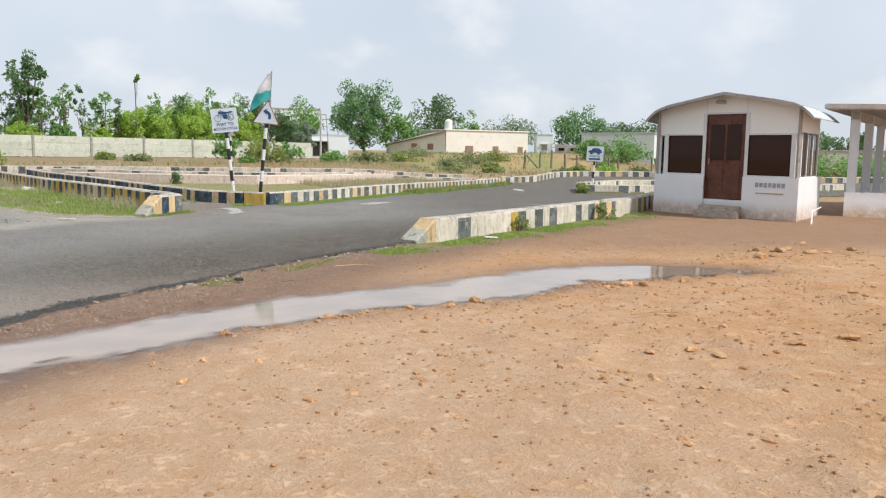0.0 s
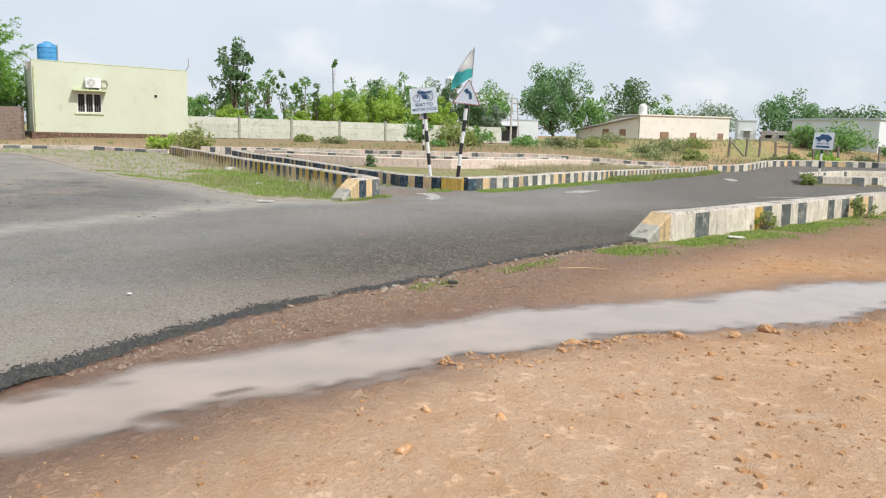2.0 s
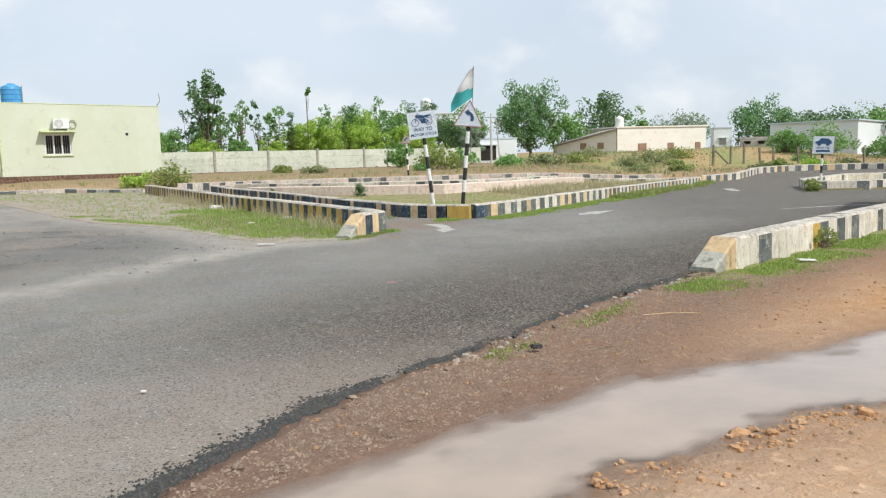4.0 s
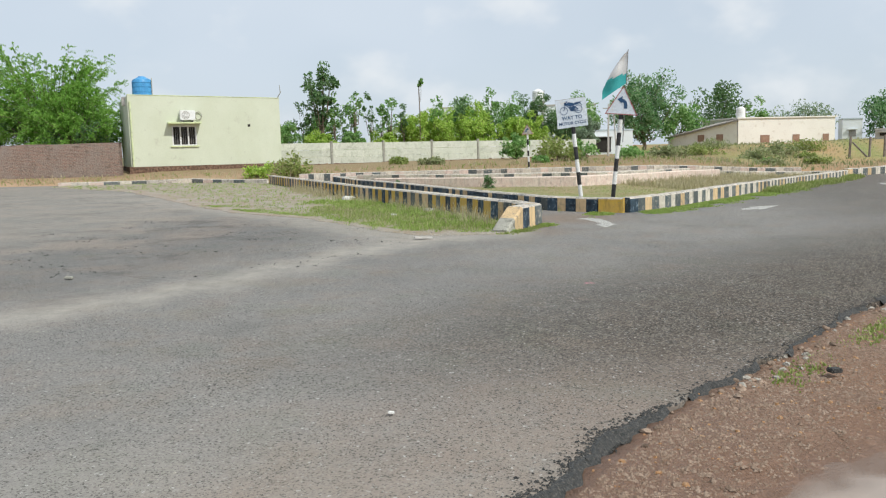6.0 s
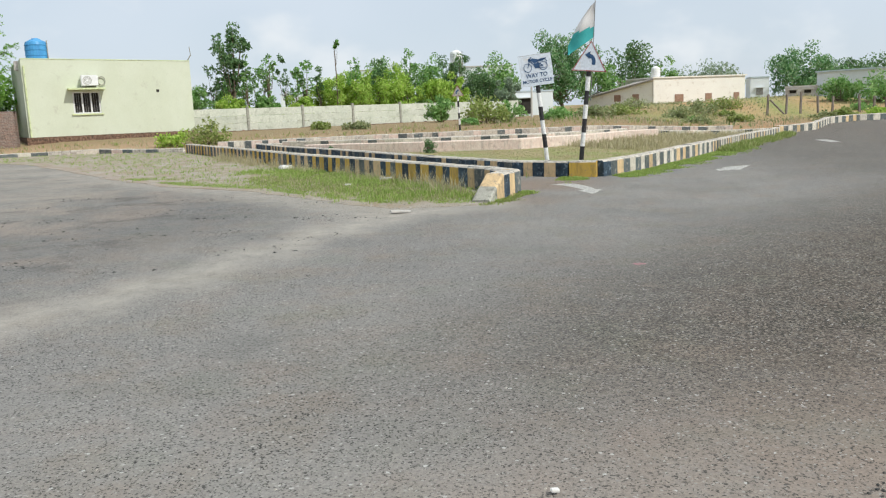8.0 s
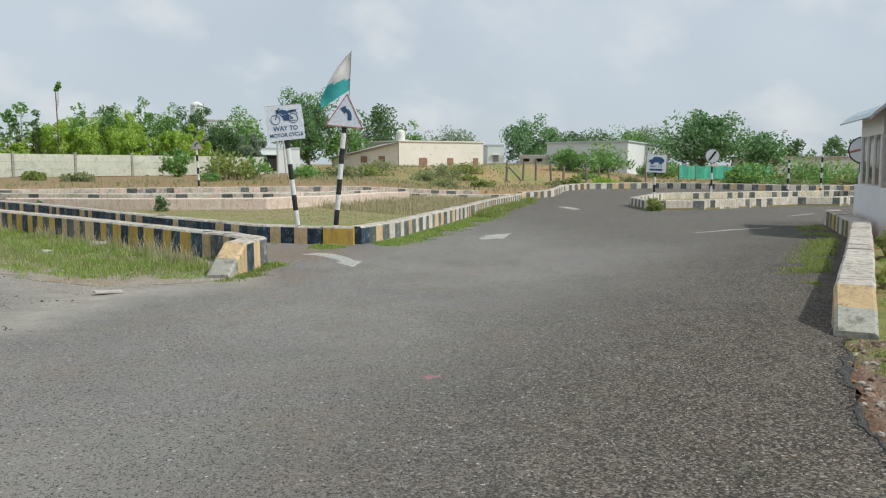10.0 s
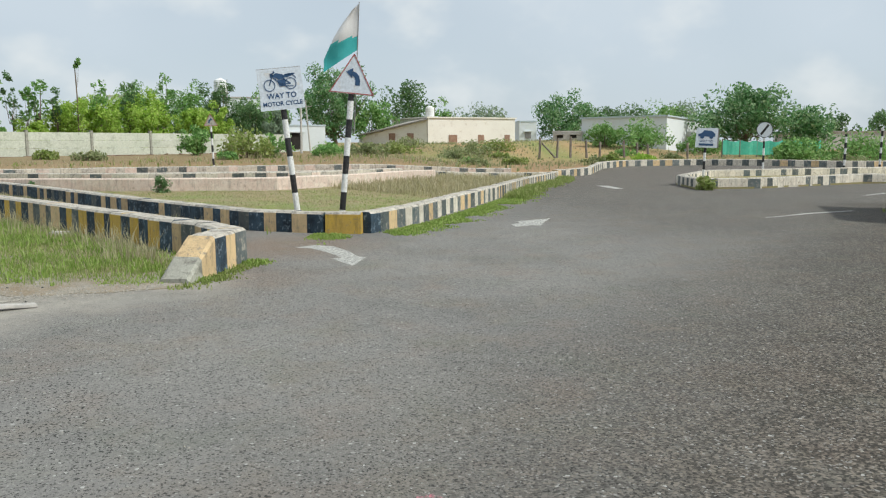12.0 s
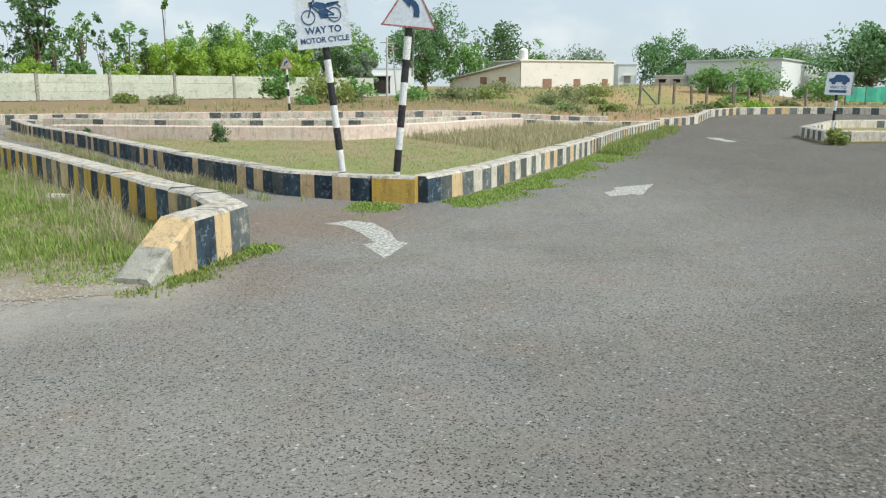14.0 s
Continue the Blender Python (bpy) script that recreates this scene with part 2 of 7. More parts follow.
M_WATER = water_material()
M_GRASS = foliage("grass_blades", (0.2, 0.28, 0.06), (0.3, 0.36, 0.11), (0.42, 0.42, 0.2))
M_WEED = foliage("pale_weed_leaves", (0.2, 0.25, 0.1), (0.3, 0.34, 0.16), (0.42, 0.42, 0.26))
M_DRY = foliage("dry_grass", (0.33, 0.31, 0.16), (0.46, 0.41, 0.26), (0.56, 0.49, 0.35))
M_LAWN = foliage("fresh_grass", (0.21, 0.32, 0.06), (0.31, 0.42, 0.1), (0.44, 0.49, 0.19))
M_LEAF = foliage("green_leaves", (0.11, 0.24, 0.06), (0.23, 0.42, 0.12), (0.43, 0.58, 0.25))
M_BRIGHT = foliage("bright_leaves", (0.23, 0.38, 0.05), (0.42, 0.6, 0.1), (0.6, 0.7, 0.22))
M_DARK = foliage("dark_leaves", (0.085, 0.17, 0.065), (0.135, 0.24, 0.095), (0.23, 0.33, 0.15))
M_NEEM = foliage("neem_leaves", (0.08, 0.19, 0.07), (0.17, 0.34, 0.13), (0.42, 0.53, 0.31))
M_THORN = foliage("thorn_leaflets", (0.12, 0.29, 0.04), (0.26, 0.48, 0.08), (0.42, 0.6, 0.17))
# distance haze is mixed into these greens, paler and greyer
M_HAZY = foliage("haze_pale_leaves", (0.22, 0.3, 0.2), (0.29, 0.37, 0.25), (0.38, 0.45, 0.32))
M_BARK = surface("bark", (0.16, 0.12, 0.085), (0.24, 0.19, 0.14), (0.09, 0.07, 0.05), scale=6)


def kerb_paint(name, c1, c2, under, peeled, grime, vary=0.15):
    """Old brush paint on concrete: uneven coats, flakes gone, and dark runs down the face."""
    m, n, l, bsdf = nodes_of(name)
    pos = n.new("ShaderNodeNewGeometry").outputs["Position"]
    col = mixed(n, l, noise_fac(n, l, pos, 5, 4, 0.35, 0.65), c1, c2)
    col = mixed(n, l, noise_fac(n, l, pos, 9, 10, 0.63 - 0.2 * peeled, 0.69 - 0.2 * peeled, 0.78), col, under)
    stretched = n.new("ShaderNodeMapping")
    stretched.inputs["Scale"].default_value = (13, 13, 2.5)
    l.new(pos, stretched.inputs["Vector"])
    runs = noise_fac(n, l, stretched.outputs[0], 1.0, 6, 0.5, 0.72, 0.7)
    col = mixed(n, l, times(n, l, runs, grime), col, (0.085, 0.075, 0.062))
    col = mixed(n, l, times(n, l, noise_fac(n, l, pos, 55, 3, 0.58, 0.7), 0.45), col, (0.12, 0.1, 0.08))
    info = n.new("ShaderNodeObjectInfo")
    hsv = n.new("ShaderNodeHueSaturation")
    r = n.new("ShaderNodeMapRange")
    r.inputs["To Min"].default_value, r.inputs["To Max"].default_value = 1 - vary, 1 + vary
    l.new(info.outputs["Random"], r.inputs["Value"])
    l.new(r.outputs[0], hsv.inputs["Value"])
    l.new(col, hsv.inputs["Color"])
    l.new(hsv.outputs[0], bsdf.inputs["Base Color"])
    bsdf.inputs["Roughness"].default_value, bsdf.inputs["Specular IOR Level"].default_value = 0.8, 0.25
    bumped(n, l, bsdf, noise_fac(n, l, pos, 20, 8, 0.3, 0.7, 0.75), 0.5, 0.012)
    return m


M_TOP = kerb_paint("worn_whitewash_top", (0.5, 0.46, 0.4), (0.58, 0.53, 0.46), (0.3, 0.27, 0.23), 0.6, 0.6, 0.08)
M_YELLOW = kerb_paint("yellow_kerb_paint", (0.62, 0.4, 0.07), (0.54, 0.36, 0.1), (0.3, 0.25, 0.16), 0.25, 0.5, 0.1)
M_AMBER = kerb_paint("faded_amber_paint", (0.68, 0.5, 0.28), (0.58, 0.42, 0.24), (0.36, 0.29, 0.21), 0.4, 0.5)
M_BLACK = kerb_paint("blue_black_kerb_paint", (0.022, 0.034, 0.048), (0.05, 0.085, 0.12), (0.19, 0.25, 0.3), 0.42, 0.3, 0.25)
M_FADED = kerb_paint("faded_black_paint", (0.075, 0.095, 0.1), (0.15, 0.165, 0.16), (0.36, 0.33, 0.28), 0.45, 0.5, 0.25)
M_WHITE = kerb_paint("kerb_white_paint", (0.7, 0.65, 0.55), (0.6, 0.54, 0.45), (0.4, 0.35, 0.28), 0.42, 0.6, 0.1)
M_PINK = kerb_paint("pink_stained_plaster", (0.62, 0.48, 0.41), (0.7, 0.6, 0.52), (0.46, 0.36, 0.3), 0.4, 0.45, 0.08)
M_ROADWHITE = surface("road_marking", (0.68, 0.66, 0.61), (0.55, 0.53, 0.48), (0.24, 0.235, 0.22), 0.95, 9, 50)
M_SIGNWHITE = surface("sign_white", (0.62, 0.67, 0.73), (0.57, 0.62, 0.68), (0.6, 0.58, 0.54), 0.25, 2.5, 25, rough=0.45, bump=0.05)
M_SIGNBLUE = surface("sign_dark_blue", (0.03, 0.075, 0.16), (0.04, 0.09, 0.19), None, rough=0.5, bump=0)
M_SIGNRED = surface("sign_red", (0.36, 0.06, 0.06), (0.3, 0.08, 0.08), (0.42, 0.34, 0.33), 0.6, 8, rough=0.5, bump=0.05)
M_POLEBLACK = surface("pole_black", (0.02, 0.02, 0.022), (0.035, 0.035, 0.037), (0.12, 0.1, 0.09), 0.3, 9, rough=0.55)
M_POLEWHITE = surface("pole_white", (0.78, 0.78, 0.77), (0.7, 0.7, 0.68), (0.45, 0.4, 0.34), 0.35, 9, rough=0.55)
M_STEEL = surface("dull_steel", (0.35, 0.35, 0.35), (0.28, 0.27, 0.26), (0.2, 0.13, 0.09), 0.4, 9, rough=0.5, metal=0.6)
M_FLAGGREY = surface("flag_grey_cloth", (0.56, 0.55, 0.54), (0.64, 0.63, 0.62), None, fine=120, bump=0.2)
M_FLAGTEAL = surface("flag_teal_cloth", (0.05, 0.36, 0.36), (0.08, 0.43, 0.42), None, fine=120, bump=0.2)
M_LIME = surface("lime_green_wall", (0.56, 0.585, 0.455), (0.6, 0.625, 0.5), (0.5, 0.505, 0.4), 0.15, 0.6, 14, bump=0.04, grainy=0.04)
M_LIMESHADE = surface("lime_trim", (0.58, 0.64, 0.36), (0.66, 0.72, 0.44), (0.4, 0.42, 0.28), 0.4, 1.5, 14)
M_CREAM = surface("cream_wall", (0.75, 0.7, 0.63), (0.79, 0.75, 0.68), (0.6, 0.53, 0.45), 0.25, 0.5, 9, bump=0.04, grainy=0.05)
M_PANEL = surface("lichened_concrete_panel", (0.5, 0.52, 0.43), (0.58, 0.585, 0.5), (0.38, 0.39, 0.31), 0.4, 0.9, 12, vary=0.06)
M_POST = surface("dark_concrete_post", (0.3, 0.29, 0.25), (0.4, 0.39, 0.33), (0.2, 0.19, 0.16), 0.5, 2)


def brick_material():
    m, n, l, bsdf = nodes_of("old_brick_wall")
    pos = n.new("ShaderNodeNewGeometry").outputs["Position"]
    turn = n.new("ShaderNodeMapping")
    turn.inputs["Rotation"].default_value = (radians(90), 0, 0)
    l.new(pos, turn.inputs["Vector"])
    rows = n.new("ShaderNodeTexBrick")
    for key, v in (("Color1", (0.3, 0.185, 0.14, 1)), ("Color2", (0.22, 0.15, 0.12, 1)), ("Mortar", (0.33, 0.28, 0.24, 1)), ("Scale", 1.0), ("Brick Width", 0.24), ("Row Height", 0.085), ("Mortar Size", 0.012)):
        rows.inputs[key].default_value = v
    l.new(turn.outputs[0], rows.inputs["Vector"])
    col = mixed(n, l, noise_fac(n, l, pos, 0.9, 8, 0.45, 0.65, 0.75), rows.outputs["Color"], (0.3, 0.25, 0.215))
    col = mixed(n, l, times(n, l, noise_fac(n, l, pos, 2.5, 8, 0.52, 0.66, 0.75), 0.8), col, (0.13, 0.1, 0.08))
    l.new(col, bsdf.inputs["Base Color"])
    bsdf.inputs["Roughness"].default_value = 0.95
    bumped(n, l, bsdf, noise_fac(n, l, pos, 9, 6), 0.6, 0.03)
    return m


M_BRICKWALL = brick_material()
M_REDPLINTH = surface("red_stone_plinth", (0.24, 0.14, 0.095), (0.32, 0.2, 0.14), (0.13, 0.085, 0.06), 0.7, 3.0, 7, bump=0.9, depth=0.06, vary=0.3, grainy=0.4)
M_BOOTH = surface("cream_white_panel", (0.84, 0.81, 0.77), (0.87, 0.84, 0.8), None, 0.05, 0.8, 18, rough=0.6, bump=0.02, grainy=0.03)
M_FRAME = surface("aluminium_white_frame", (0.74, 0.73, 0.72), (0.68, 0.67, 0.66), None, rough=0.45, bump=0.05)
M_ROOF = surface("grey_brown_roof_sheet", (0.36, 0.32, 0.3), (0.44, 0.4, 0.37), (0.3, 0.24, 0.2), 0.4, 1.2, 20, rough=0.55)
M_ROOFBLUE = surface("pale_blue_roof_sheet", (0.55, 0.66, 0.72), (0.62, 0.7, 0.74), (0.45, 0.47, 0.47), 0.3, 1.2, 20, rough=0.5)
M_WOOD = surface("brown_door_wood", (0.1, 0.035, 0.022), (0.15, 0.055, 0.032), (0.075, 0.028, 0.018), 0.4, 2.5, 30, rough=0.22, bump=0.15)
M_STEP = surface("grey_step_stone", (0.5, 0.42, 0.35), (0.4, 0.34, 0.29), (0.28, 0.22, 0.17), 0.5, 3)
M_CONCRETE = surface("grey_concrete", (0.46, 0.43, 0.4), (0.56, 0.53, 0.49), (0.32, 0.29, 0.26), 0.4, 0.8, 14)
M_BLUETANK = surface("blue_tank_plastic", (0.06, 0.25, 0.5), (0.08, 0.32, 0.6), None, rough=0.45, bump=0.05)
M_WHITETANK = surface("white_tank_plastic", (0.8, 0.8, 0.79), (0.74, 0.74, 0.73), None, rough=0.45, bump=0.05)
M_DARKOPEN = surface("dark_interior", (0.025, 0.022, 0.02), (0.04, 0.035, 0.03), None, bump=0)
M_BROWNWIN = surface("brown_shutter", (0.27, 0.16, 0.11), (0.34, 0.21, 0.15), None, rough=0.6)
M_WHITEWALL = surface("white_shed_wall", (0.7, 0.73, 0.74), (0.65, 0.68, 0.7), None, 0.3, 0.3, 9, bump=0.04, grainy=0.05)
M_SHEDROOF = surface("pale_sheet_roof", (0.52, 0.6, 0.64), (0.47, 0.54, 0.58), (0.5, 0.47, 0.44), 0.3, 0.4, 9, rough=0.5)
M_NET = surface("green_shade_net", (0.06, 0.34, 0.24), (0.09, 0.42, 0.3), (0.2, 0.4, 0.3), 0.3, 1.5, 30)
M_FENCEPOST = surface("weathered_granite_post", (0.17, 0.14, 0.12), (0.26, 0.22, 0.19), None, scale=3)
M_STONE = surface("red_clod", (0.42, 0.215, 0.09), (0.52, 0.31, 0.165), (0.58, 0.42, 0.28), 0.45, 8, 40, vary=0.25, bump=0.6)
M_GREYSTONE = surface("grey_chip", (0.2, 0.14, 0.1), (0.3, 0.225, 0.17), (0.15, 0.1, 0.07), 0.5, 9, 50, vary=0.3, bump=0.5)
M_GRIT = surface("grey_grit", (0.3, 0.275, 0.235), (0.42, 0.39, 0.34), (0.16, 0.14, 0.12), 0.4, 9, 50, bump=0.5)
M_LITTER = surface("white_litter", (0.78, 0.77, 0.74), (0.66, 0.64, 0.6), None)
M_PVC = surface("white_pipe", (0.78, 0.77, 0.75), (0.7, 0.69, 0.66), None, rough=0.5)
M_PINKPAINT = surface("pink_powder", (0.5, 0.18, 0.22), (0.4, 0.22, 0.23), (0.22, 0.19, 0.18), 0.95, 14, 60)


def splashed(name, c1, c2, mud, top):
    """White paint with red mud thrown up by the rain along its foot."""
    m, n, l, bsdf = nodes_of(name)
    pos = n.new("ShaderNodeNewGeometry").outputs["Position"]
    xyz = n.new("ShaderNodeSeparateXYZ")
    l.new(pos, xyz.inputs[0])
    low = n.new("ShaderNodeMapRange")
    low.inputs["From Min"].default_value, low.inputs["From Max"].default_value = top, 0.0
    l.new(xyz.outputs["Z"], low.inputs["Value"])
    col = mixed(n, l, noise_fac(n, l, pos, 1.2, 5), c1, c2)
    col = mixed(n, l, times(n, l, noise_fac(n, l, pos, 3.0, 8, 0.5, 0.75, 0.7), 0.25), col, tuple(0.82 * v for v in c2))
    col = mixed(n, l, times(n, l, low.outputs[0], noise_fac(n, l, pos, 4.0, 8, 0.3, 0.6, 0.75)), col, mud)
    l.new(col, bsdf.inputs["Base Color"])
    bsdf.inputs["Roughness"].default_value = 0.75
    bumped(n, l, bsdf, noise_fac(n, l, pos, 25, 5), 0.15, 0.01)
    return m


M_PLINTH = splashed("white_painted_plinth", (0.8, 0.8, 0.81), (0.76, 0.76, 0.77), (0.5, 0.31, 0.17), 0.4)


def glass_material(name, tint):
    m, n, l, bsdf = nodes_of(name)
    bsdf.inputs["Base Color"].default_value = (*tint, 1)
    bsdf.inputs["Roughness"].default_value, bsdf.inputs["IOR"].default_value = 0.04, 1.33
    bsdf.inputs["Specular IOR Level"].default_value = 0.3
    return m


M_GLASS = glass_material("tinted_brown_glass", (0.045, 0.02, 0.014))


# ---- building helpers ----
class Shape:
    """Collects vertices and faces of one mesh."""

    def __init__(self):
        self.v, self.f, self.m = [], [], []

    def add(self, verts, faces, mi=0):
        k = len(self.v)
        self.v += [tuple(p) for p in verts]
        self.f += [tuple(k + i for i in f) for f in faces]
        self.m += [mi] * len(faces)
        return self

    def box(self, c, s, m=None, mi=0):
        x, y, z = s[0] / 2, s[1] / 2, s[2] / 2
        pts = [Vector((i * x, j * y, k * z)) for k in (-1, 1) for i, j in ((-1, -1), (1, -1), (1, 1), (-1, 1))]
        pts = [(m @ p if m else p) + Vector(c) for p in pts]
        return self.add(pts, [(3, 2, 1, 0), (4, 5, 6, 7), (0, 1, 5, 4), (1, 2, 6, 5), (2, 3, 7, 6), (3, 0, 4, 7)], mi)

    def prism(self, poly, z0, z1, mi=0):
        """An upright prism over a plan polygon, counter-clockwise; z0 and z1 may be lists, corner by corner."""
        n = len(poly)
        lo = z0 if isinstance(z0, (list, tuple)) else [z0] * n
        hi = z1 if isinstance(z1, (list, tuple)) else [z1] * n
        pts = [(x, y, z) for (x, y), z in zip(poly, lo)] + [(x, y, z) for (x, y), z in zip(poly, hi)]
        faces = [tuple(range(n - 1, -1, -1)), tuple(range(n, 2 * n))] + [(i, (i + 1) % n, n + (i + 1) % n, n + i) for i in range(n)]
        return self.add(pts, faces, mi)

    def plate(self, outline, thick, m, mi=0):
        """A flat plate: outline in its own x and z, front at y = -thick / 2, moved by m."""
        n = len(outline)
        pts = [m @ Vector((x, -thick / 2, z)) for x, z in outline] + [m @ Vector((x, thick / 2, z)) for x, z in outline]
        return self.add(pts, [tuple(range(n)), tuple(range(2 * n - 1, n - 1, -1))] + [(i, n + i, n + (i + 1) % n, (i + 1) % n) for i in range(n)], mi)

    def tube(self, p, q, r0, r1=None, n=8, mi=0):
        p, q = Vector(p), Vector(q)
        r1 = r0 if r1 is None else r1
        d = (q - p).normalized()
        a = d.orthogonal().normalized()
        b = d.cross(a)
        ring = [(math.cos(2 * math.pi * i / n), math.sin(2 * math.pi * i / n)) for i in range(n)]
        pts = [p + (a * c + b * s) * r0 for c, s in ring] + [q + (a * c + b * s) * r1 for c, s in ring]
        return self.add(pts, [tuple(range(n - 1, -1, -1)), tuple(range(n, 2 * n))] + [(i, (i + 1) % n, n + (i + 1) % n, n + i) for i in range(n)], mi)

    def lathe(self, prof, n=24, mi=0):
        """A turned body: prof is a list of (radius, z) from the bottom up."""
        pts = [(r * math.cos(2 * math.pi * i / n), r * math.sin(2 * math.pi * i / n), z) for r, z in prof for i in range(n)]
        faces = [(k * n + i, k * n + (i + 1) % n, (k + 1) * n + (i + 1) % n, (k + 1) * n + i) for k in range(len(prof) - 1) for i in range(n)]
        return self.add(pts, faces + [tuple(range(n - 1, -1, -1)), tuple(range((len(prof) - 1) * n, len(prof) * n))], mi)

    def mesh(self, name, mats, bevel=0.0, smooth=False):
        me = bpy.data.meshes.new(name)
        me.from_pydata(self.v, [], self.f)
        for m in mats if isinstance(mats, (list, tuple)) else [mats]:
            me.materials.append(m)
        me.polygons.foreach_set("material_index", self.m)
        if bevel:
            bm = bmesh.new()
            bm.from_mesh(me)
            bmesh.ops.bevel(bm, geom=bm.edges[:], offset=bevel, segments=2, affect="EDGES", clamp_overlap=True)
            bm.to_mesh(me)
            bm.free()
        if smooth:
            me.polygons.foreach_set("use_smooth", [True] * len(me.polygons))
        me.update()
        return me


def part(name, shape, mats, parent, label="", bevel=0.0, smooth=False):
    ob = new(name, shape.mesh(name, mats, bevel, smooth))
    ob.parent = parent
    if label:
        ob["label"] = label
    return ob


def thing(name, label, category, group="", kind="", at=None):
    ob = new(name)
    ob.empty_display_size = 0.2
    if at is not None:
        ob.matrix_world = at
    return tagged(ob, label, category, group, kind)


def S(t):
    t = min(max(t, 0.0), 1.0)
    return t * t * (3 - 2 * t)


def land(x, y):
    """The lie of the land: level round the road, a slight dip to the far right, banks behind."""
    z = -0.2 * S((y - 24) / 10) * S((x - 1) / 7) * (1 - S((y - 46) / 8))
    z += 0.7 * S((y - 46) / 9) * (1 - S((x - 2) / 10))
    z += 1.3 * S((y - 60) / 28) * S((x - 2) / 10) * (1 - S((x - 27) / 8)) + 0.4 * S((y - 54) / 30) * S((x - 20) / 10)
    return z


def near_line(x, y, line):
    """Distance to a polyline of (x, y, half width), less the half width there."""
    best = 1e9
    for (ax, ay, aw), (bx, by, bw) in zip(line, line[1:]):
        dx, dy = bx - ax, by - ay
        u = min(max(((x - ax) * dx + (y - ay) * dy) / (dx * dx + dy * dy), 0), 1)
        best = min(best, math.hypot(x - ax - u * dx, y - ay - u * dy) - aw - u * (bw - aw))
    return best


def inside(x, y, poly):
    c, j = False, len(poly) - 1
    for i in range(len(poly)):
        if (poly[i][1] > y) != (poly[j][1] > y) and x < (poly[j][0] - poly[i][0]) * (y - poly[i][1]) / (poly[j][1] - poly[i][1]) + poly[i][0]:
            c = not c
        j = i
    return c


# ---- ground, road and puddle ----
rng = random.Random(7)
PUDDLE = [(-4.4, 4.1, 0.35), (-3.0, 5.45, 0.5), (-2.3, 6.3, 0.55), (-1.1, 7.5, 0.56), (0.25, 8.5, 0.6), (1.7, 9.2, 0.68), (3.1, 10.2, 0.68), (4.3, 10.6, 0.7), (5.7, 10.5, 0.25)]
ROAD_EDGE = [(-9.0, -6.0), (-6.4, -0.5), (-5.0, 2.4), (-3.9, 4.7), (-3.1, 6.5), (-2.6, 7.6), (-2.2, 8.5), (-1.65, 9.32), (-1.1, 10.1), (-0.15, 11.6), (0.6, 12.6), (1.35, 13.5)]
RIGHT_KERB = [(1.45, 13.5), (1.85, 14.0), (3.6, 15.95), (5.2, 17.75), (8.2, 21.15), (10.3, 24.3), (10.75, 25.0)]


def ragged(line, step, amount, seed):
    """A line cut into short steps and made uneven."""
    out = []
    for (ax, ay), (bx, by) in zip(line, line[1:]):
        n = max(1, int(math.hypot(bx - ax, by - ay) / step))
        for i in range(n):
            x, y = ax + (bx - ax) * i / n, ay + (by - ay) * i / n
            k = noise.noise((x * 1.1, y * 1.1, seed)) * 1.2 + noise.noise((x * 4, y * 4, seed + 3)) * 0.8 + noise.noise((x * 11, y * 11, seed + 5)) * 0.4
            out.append((x + k * amount, y - k * amount * 0.7))
    return out + [line[-1]]


EDGE = ragged(ROAD_EDGE, 0.08, 0.07, 2.0)
ROAD = [(-75, -6)] + EDGE + RIGHT_KERB[1:] + [(15, 30), (34, 41), (55, 47), (55, 50.5), (40, 50.3), (33, 49.6), (28.8, 50.3), (22.2, 54.6), (17.6, 54.1), (15, 51.8), (12.7, 47.8), (10.0, 46.6), (-75, 46.6)]
ROAD_SHORT = [(-75, -6)] + ROAD_EDGE + RIGHT_KERB[1:] + [(15, 30), (34, 41), (55, 47), (55, 50.5), (40, 50.3), (33, 49.6), (28.8, 50.3), (22.2, 54.6), (17.6, 54.1), (15, 51.8), (12.7, 47.8), (10.0, 46.6), (-75, 46.6)]


def graded(lo, a, b, hi, fine, grow=1.18):
    """Coordinates from lo to hi, close together from a to b."""
    mid = [a + fine * i for i in range(int((b - a) / fine) + 1)]
    left, right, s, x = [], [], fine, a
    while x > lo:
        s *= grow
        x -= s
        left.append(max(x, lo))
    s, x = fine, mid[-1]
    while x < hi:
        s = min(s * grow, 60)
        x += s
        right.append(min(x, hi))
    return left[::-1] + mid + right


